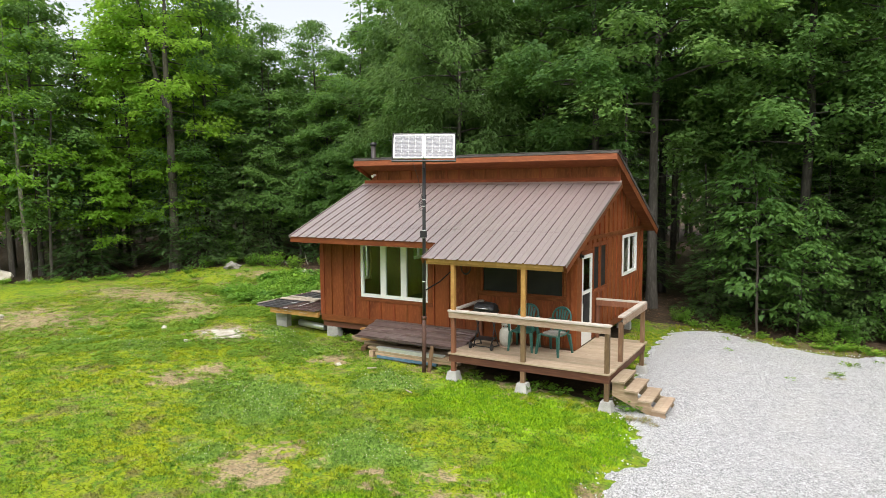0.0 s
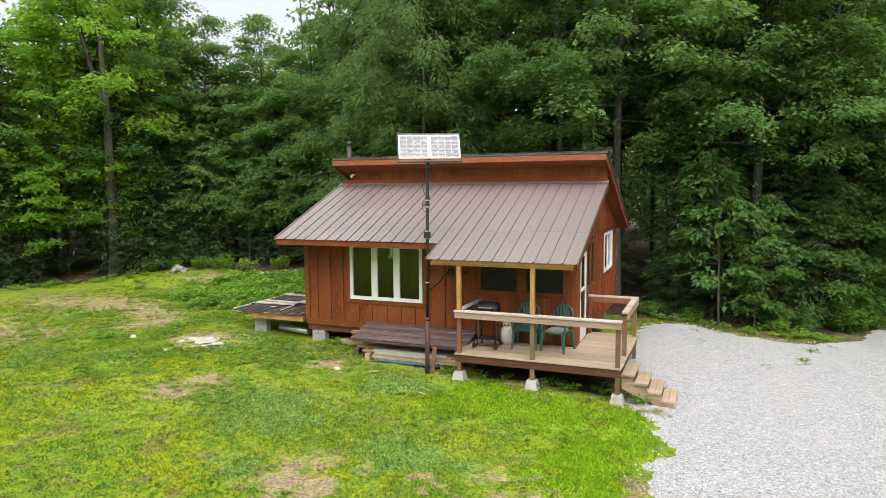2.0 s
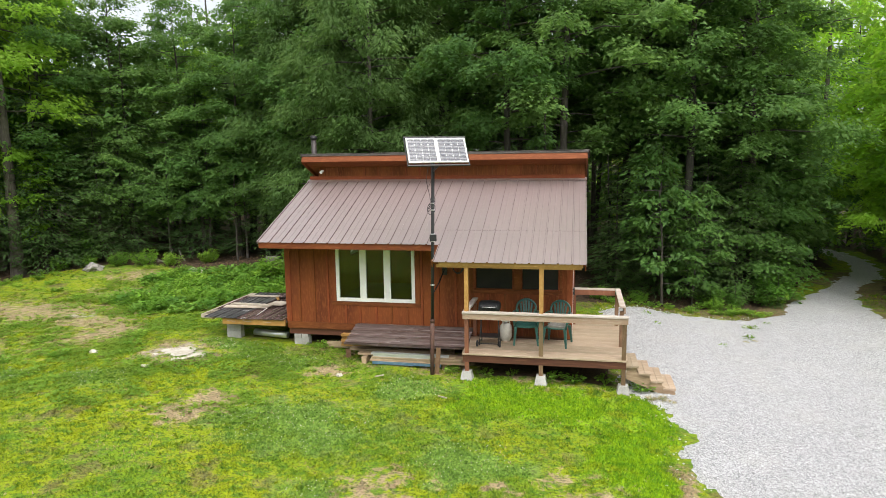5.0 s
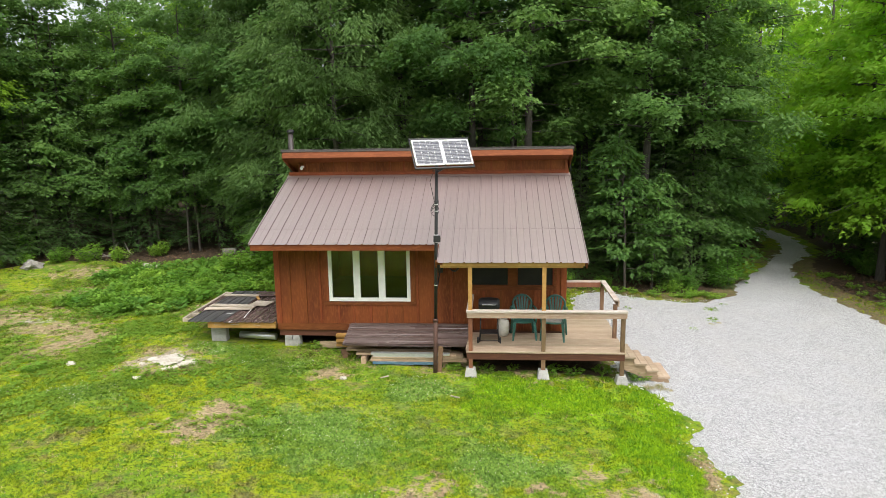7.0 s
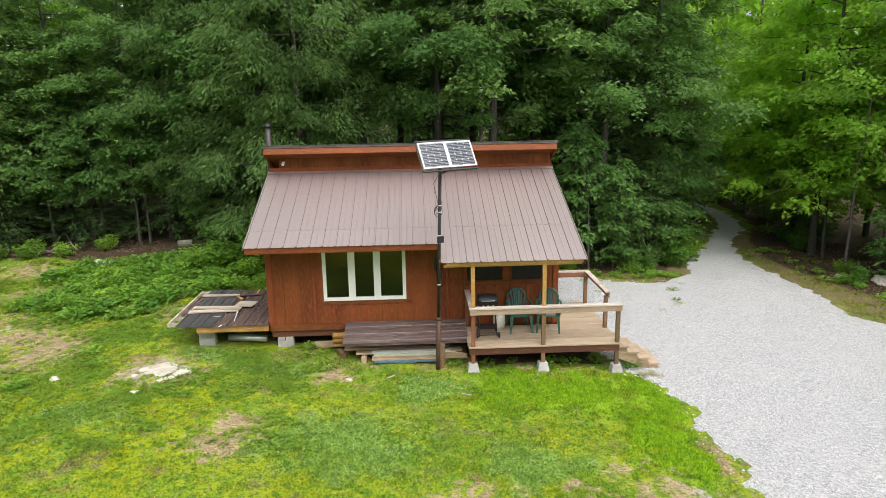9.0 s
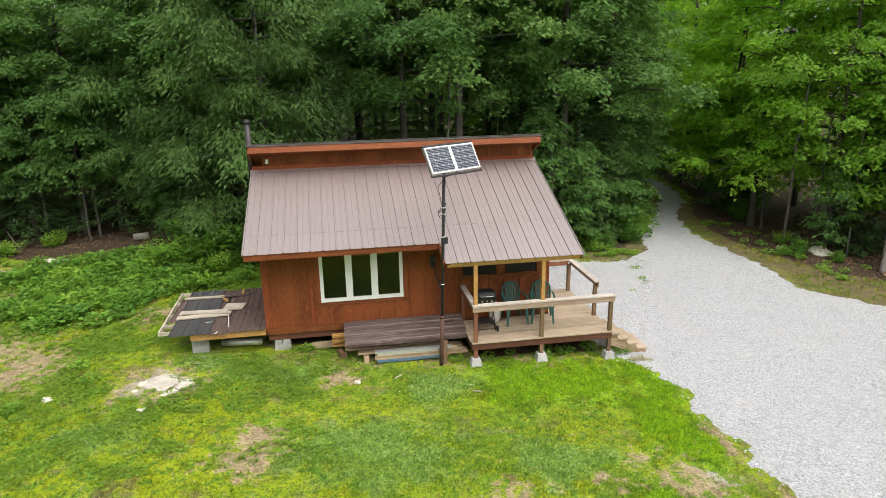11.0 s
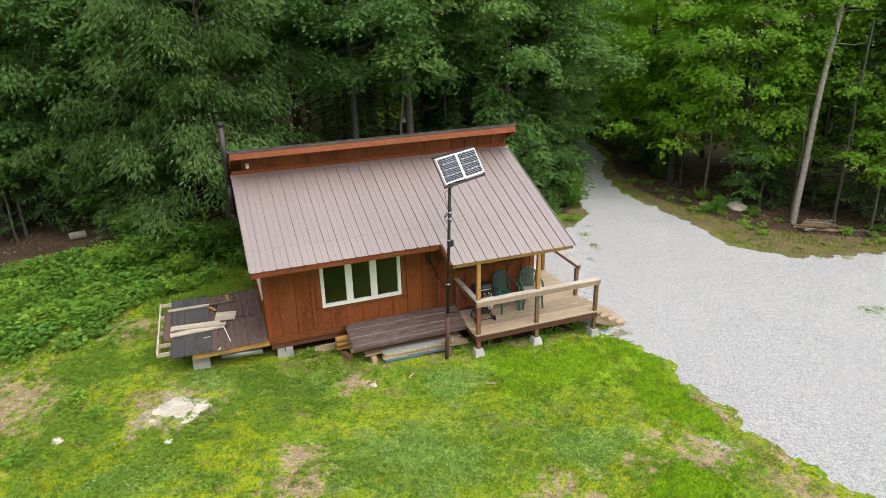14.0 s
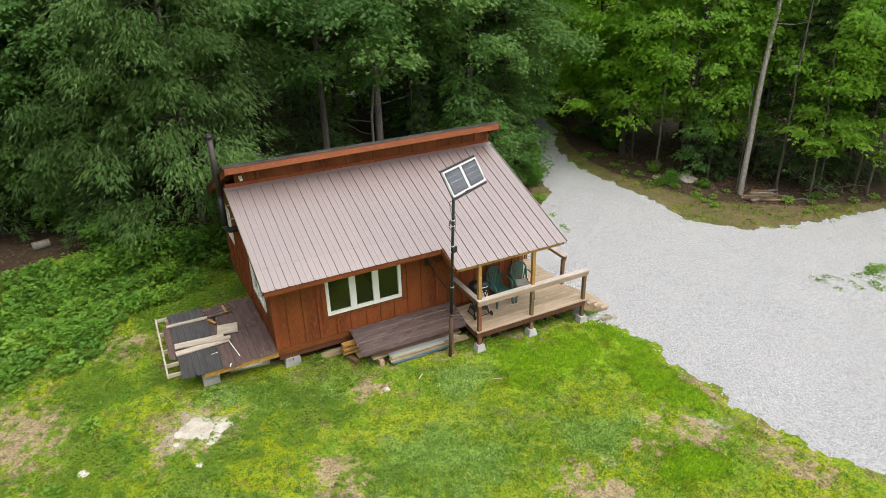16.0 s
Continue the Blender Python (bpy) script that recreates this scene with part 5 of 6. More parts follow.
far = thing("far_woods", "dense green deciduous woods round the clearing", "woods", kind="stuff")
# crowns towards the drive take the sunlit leaf tone, the rest the shaded
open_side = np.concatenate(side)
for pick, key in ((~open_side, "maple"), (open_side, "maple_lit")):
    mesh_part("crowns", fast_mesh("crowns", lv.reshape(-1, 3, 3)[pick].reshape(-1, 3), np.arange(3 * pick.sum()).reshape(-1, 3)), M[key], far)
tv, tf = stem_arrays(trunks, 5)
mesh_part("trunks", smooth_mesh("trunks", tv, tf), M["bark"], far)

# ---- solar mast ----
mast = thing("solar_mast", "tall rusty steel mast carrying two tilted solar panels", "solar mast")
MB, MT = Vector((4.18, -1.38, gz(4.18, -1.38) - 0.2)), Vector((4.31, -1.53, 5.06))
along = lambda z: MB + (MT - MB) * ((z - MB.z) / (MT.z - MB.z))
bar("lower_pole", [along(z) for z in (MB.z, 0.7, 1.35)], 0.05, M["rusty"], mast, 12, "rusty lower pole")
bar("upper_pole", [along(z) for z in (1.351, 3.0, MT.z)], 0.038, M["black"], mast, 12, "black upper pole")
bar("collar", [along(1.33), along(1.40)], 0.058, M["rusty"], mast, 12)
U, V = Vector((0.887, 0.462, 0.0)).normalized(), Vector((0.15, -0.27, -0.53)).normalized()
N = U.cross(V).normalized()
if N.y > 0:
    N = -N
Y = -V
frame_m = Matrix((( U.x, Y.x, N.x, 0), (U.y, Y.y, N.y, 0), (U.z, Y.z, N.z, 0), (0, 0, 0, 1)))
if frame_m.to_3x3().determinant() < 0:
    frame_m = Matrix(((U.x, Y.x, -N.x, 0), (U.y, Y.y, -N.y, 0), (U.z, Y.z, -N.z, 0), (0, 0, 0, 1)))
PW, PH = 0.655, 0.6
centre = Vector((4.463, -1.785, 5.205))
CW, CH = (PW - 0.06) / 4, (PH - 0.06) / 4
bm = bmesh.new()
a, b, k = CW / 2 - 0.002, CH / 2 - 0.0015, 0.014
rim8 = [(a - k, -b), (a, -b + k), (a, b - k), (a - k, b), (-a + k, b), (-a, b - k), (-a, -b + k), (-a + k, -b)]
low8, top8 = [bm.verts.new((*q, 0)) for q in rim8], [bm.verts.new((*q, 0.003)) for q in rim8]
bm.faces.new(top8), bm.faces.new(low8[::-1])
for q in range(8):
    bm.faces.new((low8[q], low8[(q + 1) % 8], top8[(q + 1) % 8], top8[q]))
cell_me = bpy.data.meshes.new("solar_cell")
bm.to_mesh(cell_me)
bm.free()
for i in range(2):
    at = Matrix.Translation(centre + U * (-PW - 0.006 + i * (PW + 0.012)) - Y * PH / 2) @ frame_m
    body = beam("solar_panel", 0.012, 0.012, -0.016, PW - 0.012, PH - 0.012, 0.0, M["alu_white"], mast, "dark solar panel with silver frame", 0)
    body.matrix_basis = at
    for x0, y0, x1, y1 in ((0, 0, PW, 0.022), (0, PH - 0.022, PW, PH), (0, 0.0225, 0.022, PH - 0.0225), (PW - 0.022, 0.0225, PW, PH - 0.0225)):
        beam("panel_frame", x0, y0, -0.03, x1, y1, 0.006, M["white"], body, "", 0.003)
    for cell_no in range(16):
        o = mesh_part("solar_cell", cell_me, M["cells"], body)
        o.matrix_basis = Matrix.Translation((0.03 + CW * (cell_no % 4 + 0.5), 0.03 + CH * (cell_no // 4 + 0.5), 0.0005))
for k, dy in ((0, -PH / 2 - 0.05), (1, PH / 2 + 0.04)):
    a = centre + Y * dy - U * 0.69 - N * 0.04
    b = centre + Y * dy + U * 0.69 - N * 0.04
    bar("mount_rail", [a, b], 0.026, M["black"], mast, 6)
for dx in (-0.68, 0.0, 0.68):
    a = centre + U * dx - Y * (PH / 2 + 0.06) - N * 0.045
    b = centre + U * dx + Y * (PH / 2 + 0.05) - N * 0.045
    bar("mount_strut", [a, b], 0.015, M["black"], mast, 6)
bar("mount_arm", [MT + Vector((0, 0, -0.03)), centre - N * 0.06], 0.03, M["black"], mast, 8)
bar("mount_arm", [along(4.75), centre - Y * (PH / 2 + 0.03) - N * 0.05], 0.02, M["black"], mast, 8)
j = along(3.28)
jb = beam("junction_box", -0.075, -0.09, -0.075, 0.075, -0.04, 0.075, M["black"], mast, "black junction box", 0.008)
jb.matrix_basis = Matrix.Translation(j) @ pose(0, 0, 0, 0, 0, 20)
for z in (3.36, 3.2, 3.9, 4.05, 2.2):
    bar("pipe_clamp", [along(z) - Vector((0, 0, 0.012)), along(z) + Vector((0, 0, 0.012))], 0.046, M["alu"], mast, 12)
for k in range(3):
    c0 = along(3.92 + 0.06 * k) + Vector((-0.03, -0.02, 0))
    bar("cable_loop", [c0 + Vector((0.09 * math.cos(a), 0.05 * math.sin(a), 0.12 * math.sin(a + k))) for a in np.linspace(0, 6.2, 15)], 0.006, M["black"], mast, 5)
bar("cable", [centre - Y * 0.33 - U * 0.25, along(4.55) + Vector((-0.14, -0.04, 0)), along(4.15) + Vector((-0.05, -0.03, 0)), along(3.95)], 0.006, M["black"], mast, 5)
hook = Vector((4.23, -0.03, 2.33))
beam("wall_bracket", 4.17, -0.05, 2.18, 4.29, -0.021, 2.48, M["black"], mast, "black wall bracket", 0.004)
tie = along(1.98)
bar("tie_chain", [hook + Vector((0, -0.03, 0.0)), hook.lerp(tie, 0.5) + Vector((0, 0, -0.05)), tie], 0.016, M["black"], mast, 6, "dark tie chain")
ring = [hook + Vector((0.33, -0.02, 0.08)) + Vector((0.13 * math.cos(a), -0.01 * math.sin(3 * a), 0.17 * math.sin(a))) for a in np.linspace(0, 6.1, 18)]
coil = thing("coiled_cord", "dark cord coiled on the cabin wall", "cord")
bar("cord_coil", ring, 0.012, M["black"], coil, 6)
bar("cord_coil", [q + Vector((0.015, -0.016, -0.02)) for q in ring], 0.011, M["black"], coil, 6)

# ---- stove pipe on the gable ----
flue = thing("stove_pipe", "dark brown stove pipe rising beside the gable", "stove pipe")
FX, FY = -0.36, 3.04
bar("lower_pipe", [(FX, FY, 3.22), (FX, FY, 4.05)], 0.082, M["black"], flue, 16, "black lower pipe")
bar("upper_pipe", [(FX, FY, 4.051), (FX, FY, 5.66)], 0.078, M["pipe"], flue, 16)
bar("pipe_elbow", [(FX, FY, 3.219)] + [(FX + 0.15 - 0.15 * math.cos(a), FY, 3.2 - 0.15 * math.sin(a)) for a in np.linspace(0.2, 1.57, 6)] + [(-0.0, FY, 3.05)], 0.084, M["black"], flue, 14)
bar("pipe_seam", [(FX, FY, 4.03), (FX, FY, 4.07)], 0.088, M["pipe"], flue, 16)
bar("cap_ring", [(FX, FY, 5.64), (FX, FY, 5.66), (FX, FY, 5.73), (FX, FY, 5.735)], [0.08, 0.105, 0.105, 0.09], M["black"], flue, 18)
bar("cap_top", [(FX, FY, 5.736), (FX, FY, 5.76)], [0.088, 0.07], M["pipe"], flue, 18)
for z in (3.35, 3.75):
    beam("wall_strap", FX + 0.075, FY - 0.02, z, 0.0, FY + 0.02, z + 0.025, M["alu"], flue, "", 0)
lamp = thing("flood_light", "small white flood light under the upper eave", "light")
beam("lamp_base", 0.1, 2.36, 4.68, 0.18, 2.43, 4.74, M["white"], lamp, "", 0.006)
bar("lamp_head", [(0.14, 2.35, 4.7), (0.14, 2.28, 4.67)], [0.025, 0.045], M["white"], lamp, 10)
porch_light = thing("porch_light", "small dark light beside the storm door", "light")
beam("lamp_base", W + 0.025, 0.17, 2.72, W + 0.05, 0.25, 2.82, M["black"], porch_light, "", 0.005)
bar("lamp_head", [(W + 0.05, 0.21, 2.77), (W + 0.1, 0.21, 2.76)], [0.02, 0.035], M["black"], porch_light, 8)

# ---- chairs, grill and gas bottle on the deck ----
def garden_chair():
    ob = thing("garden_chair", "green moulded plastic armchair standing on the deck", "chair", "chairs on the deck")
    g = M["green_plastic"]
    bm = bmesh.new()
    n = 10
    rows = []
    for jy in range(5):
        yy = -0.22 + 0.44 * jy / 4
        half = 0.235 - 0.03 * (jy / 4)
        rows.append([(half * (2 * k / n - 1), yy, 0.415 - 0.03 * math.sin(math.pi * jy / 4) + 0.02 * (2 * k / n - 1) ** 2 - (0.02 if jy == 0 else 0)) for k in range(n + 1)])
    top = [[bm.verts.new(q) for q in r] for r in rows]
    low = [[bm.verts.new((q[0], q[1], q[2] - 0.02)) for q in r] for r in rows]
    for a in range(4):
        for k in range(n):
            bm.faces.new((top[a][k], top[a][k + 1], top[a + 1][k + 1], top[a + 1][k]))
            bm.faces.new((low[a + 1][k], low[a + 1][k + 1], low[a][k + 1], low[a][k]))
    for a in range(4):
        bm.faces.new((top[a][0], top[a + 1][0], low[a + 1][0], low[a][0]))
        bm.faces.new((low[a][n], low[a + 1][n], top[a + 1][n], top[a][n]))
    for k in range(n):
        bm.faces.new((low[0][k], low[0][k + 1], top[0][k + 1], top[0][k]))
        bm.faces.new((top[4][k], top[4][k + 1], low[4][k + 1], low[4][k]))
    part("seat", bm, g, ob)
    arch = []
    for a in np.linspace(0, math.pi, 15):
        x = 0.245 * math.cos(a)
        z = 0.42 + 0.10 + 0.38 * math.sin(a) ** 0.6 if 0 < a < math.pi else 0.42
        arch.append((x * (0.86 + 0.14 * min(1, math.sin(a) * 2)), 0.2 + 0.28 * (z - 0.42), z))
    bar("back_frame", arch, 0.024, g, ob, 8, flat=0.7)
    for k in range(7):
        f = (k - 3) / 3
        z1 = 0.42 + 0.1 + 0.37 * math.sqrt(max(0.05, 1 - 0.8 * f * f))
        bm = bmesh.new()
        hexa(bm, [(f * 0.12 - 0.014, 0.2, 0.42), (f * 0.12 + 0.014, 0.2, 0.42), (f * 0.12 + 0.014, 0.212, 0.42), (f * 0.12 - 0.014, 0.212, 0.42),
                  (f * 0.2 - 0.022, 0.2 + 0.28 * (z1 - 0.42), z1), (f * 0.2 + 0.022, 0.2 + 0.28 * (z1 - 0.42), z1), (f * 0.2 + 0.022, 0.212 + 0.28 * (z1 - 0.42), z1), (f * 0.2 - 0.022, 0.212 + 0.28 * (z1 - 0.42), z1)])
        part("back_slat", bm, g, ob)
    for s in (-1, 1):
        bar("armrest", [(s * 0.25, 0.26, 0.66), (s * 0.285, 0.12, 0.655), (s * 0.29, -0.08, 0.645), (s * 0.28, -0.2, 0.61), (s * 0.265, -0.235, 0.52), (s * 0.255, -0.235, 0.40)], [0.022, 0.028, 0.03, 0.028, 0.024, 0.022], g, ob, 8, flat=0.6)
        for y0, y1 in ((-0.23, -0.28), (0.2, 0.29)):
            bm = bmesh.new()
            hexa(bm, [(s * 0.265 + a * 0.018, y1 + b * 0.018, 0) for a, b in ((-1, -1), (1, -1), (1, 1), (-1, 1))] + [(s * 0.228 + a * 0.034, y0 + b * 0.03, 0.4) for a, b in ((-1, -1), (1, -1), (1, 1), (-1, 1))])
            soften(bm, 0.006)
            part("leg", bm, g, ob)
    return ob


chair = garden_chair()
chair.matrix_basis = pose(6.27, -0.45, DECK_Z, 0, 0, 4) @ Matrix.Diagonal((1.05, 1.05, 1.08, 1))
copy_thing(chair, pose(7.02, -0.5, DECK_Z, 0, 0, -12)).matrix_basis = pose(7.0, -0.5, DECK_Z, 0, 0, -12) @ Matrix.Diagonal((1.05, 1.05, 1.08, 1))

cushion = bmesh.new()
bmesh.ops.create_cube(cushion, size=1, matrix=Matrix.Diagonal((0.38, 0.36, 0.05, 1)))
bmesh.ops.subdivide_edges(cushion, edges=cushion.edges, cuts=3, use_grid_fill=True)
for v in cushion.verts:
    v.co.z *= 1.25 - 7 * (v.co.x ** 2 + v.co.y ** 2) * 0.55
soften(cushion, 0.012, 2)
pad = tagged(part("chair_cushion", cushion, M["pad"]), "flat grey fabric cushion on a green garden chair", "cushion")
pad.matrix_basis = pose(7.0, -0.5, DECK_Z + 0.455, 0, 0, -12)

grill = thing("gas_grill", "small black gas grill on a wheeled stand", "grill")
GM = pose(5.44, -0.72, DECK_Z)
grill.matrix_basis = GM
k0 = M["black"]
bm = bmesh.new()
hexa(bm, [(-0.2, -0.15, 0.72), (0.2, -0.15, 0.72), (0.2, 0.15, 0.72), (-0.2, 0.15, 0.72), (-0.25, -0.2, 0.87), (0.25, -0.2, 0.87), (0.25, 0.2, 0.87), (-0.25, 0.2, 0.87)])
soften(bm, 0.02, 2)
part("fire_box", bm, k0, grill)
bm = bmesh.new()
prof = [(-0.2, 0.0)] + [(-0.2 * math.cos(a), 0.03 + 0.15 * math.sin(a)) for a in np.linspace(0.1, math.pi - 0.1, 9)] + [(0.2, 0.0)]
rings = [[bm.verts.new((xx, yy * k, 0.875 + zz * k)) for yy, zz in prof] for xx, k in ((-0.25, 0.72), (-0.2, 0.92), (0, 1.0), (0.2, 0.92), (0.25, 0.72))]
for ra, rb_ in zip(rings, rings[1:]):
    for k in range(len(prof)):
        q = (k + 1) % len(prof)
        bm.faces.new((ra[k], ra[q], rb_[q], rb_[k]))
bm.faces.new(rings[0]), bm.faces.new(rings[-1][::-1])
bmesh.ops.recalc_face_normals(bm, faces=bm.faces)
soften(bm, 0.015, 2)
part("lid", bm, k0, grill)
bar("lid_handle", [(-0.15, -0.2, 0.93), (-0.15, -0.25, 0.94), (0.15, -0.25, 0.94), (0.15, -0.2, 0.93)], 0.011, M["alu"], grill, 8)
for s in (-1, 1):
    bar("leg", [(s * 0.22, -0.2, 0.02), (s * 0.2, 0.12, 0.74)], 0.014, k0, grill, 8)
    bar("leg", [(s * 0.22, 0.2, 0.02), (s * 0.2, -0.12, 0.74)], 0.014, k0, grill, 8)
    bar("foot_rail", [(s * 0.24, -0.25, 0.075), (s * 0.24, 0.22, 0.03)], 0.014, k0, grill, 8)
    bm = bmesh.new()
    bmesh.ops.create_cone(bm, cap_ends=True, segments=18, radius1=0.075, radius2=0.075, depth=0.04, matrix=pose(s * 0.265, -0.25, 0.075, 0, 90, 0))
    soften(bm, 0.01)
    part("wheel", bm, k0, grill)
bar("axle", [(-0.26, -0.25, 0.075), (0.26, -0.25, 0.075)], 0.01, k0, grill, 8)
beam("lower_shelf", -0.21, -0.17, 0.2, 0.21, 0.17, 0.215, k0, grill, "", 0.004)
for a in range(3):
    bar("control_knob", [(-0.12 + 0.12 * a, -0.19, 0.8), (-0.12 + 0.12 * a, -0.215, 0.8)], 0.02, M["alu"], grill, 10)

bottle = thing("gas_bottle", "white steel gas bottle standing by the cabin wall", "gas bottle")
bottle.matrix_basis = pose(5.78, -0.36, DECK_Z)
bar("tank_body", [(0, 0, 0.0), (0, 0, 0.03), (0, 0, 0.07), (0, 0, 0.15), (0, 0, 0.3), (0, 0, 0.37), (0, 0, 0.42), (0, 0, 0.44)], [0.1, 0.105, 0.14, 0.155, 0.155, 0.14, 0.09, 0.03], M["tank"], bottle, 20)
bar("tank_collar", [(0.1 * math.cos(a), 0.1 * math.sin(a), 0.5) for a in np.linspace(0.5, 5.8, 14)], 0.016, M["tank"], bottle, 6)
for a in (0.5, 2.3, 4.0, 5.8):
    bar("collar_strut", [(0.1 * math.cos(a), 0.1 * math.sin(a), 0.405), (0.1 * math.cos(a), 0.1 * math.sin(a), 0.5)], 0.012, M["tank"], bottle, 6)
bar("valve", [(0, 0, 0.43), (0, 0, 0.5)], 0.025, M["alu"], bottle, 8)

# ---- covered platform at the gable end ----
plat = thing("lean_to_platform", "low timber platform covered with loose metal sheets", "platform")
beam("front_beam", -1.82, -0.15, 0.735, -0.03, -0.07, 0.885, M["yellow"], plat, "yellow pine front beam", 0.005)
beam("rear_beam", -2.4, 2.75, 0.76, -0.03, 2.84, 0.9, M["lumber"], plat, "", 0.005)
for x in (-2.3, -1.75, -1.2, -0.65, -0.1):
    beam("joist", x, -0.065 if x > -1.8 else 0.12, 0.78, x + 0.04, 2.745, 0.9, M["lumber"], plat, "", 0)
beam("edge_board", -2.64, 0.16, 0.80, -2.6, 3.04, 0.9, M["pale_board"], plat, "pale raw edge board", 0.004)
for yy in (0.16, 0.62, 1.3, 2.2, 2.98):
    beam("edge_stub", -2.598, yy, 0.80, -2.3, yy + 0.045, 0.89, M["pale_board"], plat, "", 0.004)
psheets = [(-0.97, -0.2, 0.93, 1.6, "roof_dark", 0.905), (-0.97, 1.36, 0.93, 1.62, "roof_dark", 0.918), (-1.37, -0.25, 0.42, 1.3, "roof_dark", 0.906), (-1.37, 1.15, 0.42, 1.8, "roof_dark", 0.9),
           (-2.32, -0.22, 0.96, 1.2, "roof_grey", 0.918), (-2.3, 1.4, 0.95, 1.62, "roof_grey", 0.92), (-2.5, 0.75, 0.3, 1.75, "roof_dark", 0.905)]
for x, y, wd, ln, key, z in psheets:
    s = mesh_part("metal_sheet", sheet_mesh("metal_sheet", wd, ln), M[key], plat, "charcoal ribbed sheet" if key == "roof_grey" else "")
    s.matrix_basis = pose(x, y, z, 0, 0, random.Random(int(100 * x + y)).uniform(-1.2, 1.2))
for x, y in ((-1.68, 0.25), (-1.75, 2.6), (-0.4, 2.6)):
    for k in range(2):
        b = beam("concrete_block", -0.2, -0.1, 0, 0.2, 0.1, 0.2, M["concrete"], plat, "grey concrete block", 0.01)
        b.matrix_basis = pose(x, y, gz(x, y) - 0.03 + 0.201 * k, 0, 0, 4 * k)
    beam("shim", x - 0.18, y - 0.09, gz(x, y) + 0.37, x + 0.18, y + 0.09, 0.76, M["lumber"], plat, "", 0)


def board(name, cx, cy, z, ln, wd, th, turn, key, label, category="board", tip=0):
    ob = beam(name, -ln / 2, -wd / 2, 0, ln / 2, wd / 2, th, M[key], None, "", 0.005)
    tagged(ob, label, category)
    ob.matrix_basis = pose(cx, cy, z, 0, tip, turn)
    return ob


LBB = "pale weathered board lying on the metal sheets"
board("loose_board", -1.68, 0.92, 0.945, 1.3, 0.2, 0.03, 3, "pale_board", LBB)
board("loose_board", -1.72, 1.2, 0.945, 1.2, 0.24, 0.028, -4, "pale_board", LBB)
board("loose_board", -1.6, 1.06, 0.978, 1.25, 0.16, 0.026, -8, "pale_board", LBB)
board("plywood_offcut", -0.97, 1.48, 0.945, 0.52, 0.48, 0.018, -9, "pale_board", "square plywood offcut lying on the metal sheets")
board("loose_board", -1.88, 2.33, 0.945, 1.05, 0.1, 0.04, -1, "pale_board", LBB)
board("loose_board", -1.28, 2.05, 0.945, 0.32, 0.07, 0.03, -60, "yellow", "short yellow offcut lying on the metal sheets")
for k in range(4):
    board("dark_slat", -1.08, 2.36 + 0.1 * k, 0.945, 0.76, 0.085, 0.03 + 0.02 * (k % 2), 3, "roof_dark", "dark brown slat bundled on the platform", "slat")
board("paper_tie", -0.86, 2.5, 0.996, 0.06, 0.42, 0.006, 4, "yellow", "yellow band round the bundled slats", "band")
for x, y, r, ln in ((-1.2, -0.18, 70, 0.14), (-1.47, 0.48, 10, 0.18), (-0.99, 0.5, 98, 0.9)):
    board("white_strip", x, y, 0.946 if y > 0 else 0.92, ln, 0.022, 0.006, r, "white", "thin white plastic strip on the platform", "strip")
for x, y, turn in ((-1.5, -0.27, 75), (-1.05, -0.24, 60), (-0.48, -0.26, 70)):
    board("pale_stick", x, y, 0.845, 0.26, 0.016, 0.012, turn, "pale_board", "thin pale stick poking out under the sheets", "stick", 18)
duct = thing("silver_duct", "silver metal duct lying under the platform", "duct")
bar("duct_pipe", [(-1.2, 0.42, gz(-1.2, 0.42) + 0.13), (-0.2, 0.36, gz(-0.2, 0.36) + 0.13)], 0.09, M["alu"], duct, 16)

# concrete blocks that carry the cabin
for bx, by in ((0.34, 0.13), (0.34, 5.8), (3.6, 0.5), (6.9, 5.9), (6.9, 0.4), (3.6, 5.8)):
    pier = thing("block_pier", "stacked grey concrete blocks under the cabin", "pier")
    g = gz(bx, by)
    lo = beam("concrete_block", -0.2, -0.1, 0, 0.2, 0.1, 0.19, M["concrete"], pier, "", 0.01)
    lo.matrix_basis = pose(bx, by, g - 0.02)
    hgt = 0.5 - (g + 0.175)
    for k in (-1, 1):
        up_ = beam("concrete_block", -0.09, -0.1, 0, 0.09, 0.1, max(0.1, hgt), M["concrete"], pier, "", 0.01)
        up_.matrix_basis = pose(bx + 0.1 * k, by - 0.02, g + 0.172)

# ---- stack of roofing sheets and lumber along the front ----
pile = random.Random(4)
for k in range(5):
    s = mesh_part("roofing_sheet", sheet_mesh("roofing_sheet", 0.99, 3.0), M["roof_dark"])
    s.matrix_basis = Matrix.Translation((4.92 + pile.uniform(-0.03, 0.03), -1.0 + pile.uniform(-0.015, 0.015), 0.575 + 0.012 * k)) @ Matrix.Rotation(math.radians(90), 4, "Z") @ Matrix.Rotation(math.radians(-14.5), 4, "Y")
    tagged(s, "long brown ribbed roofing sheet stacked on lumber", "roofing sheet", "stacked roofing sheets")
LBP = "weathered plank stacked under the roofing sheets"
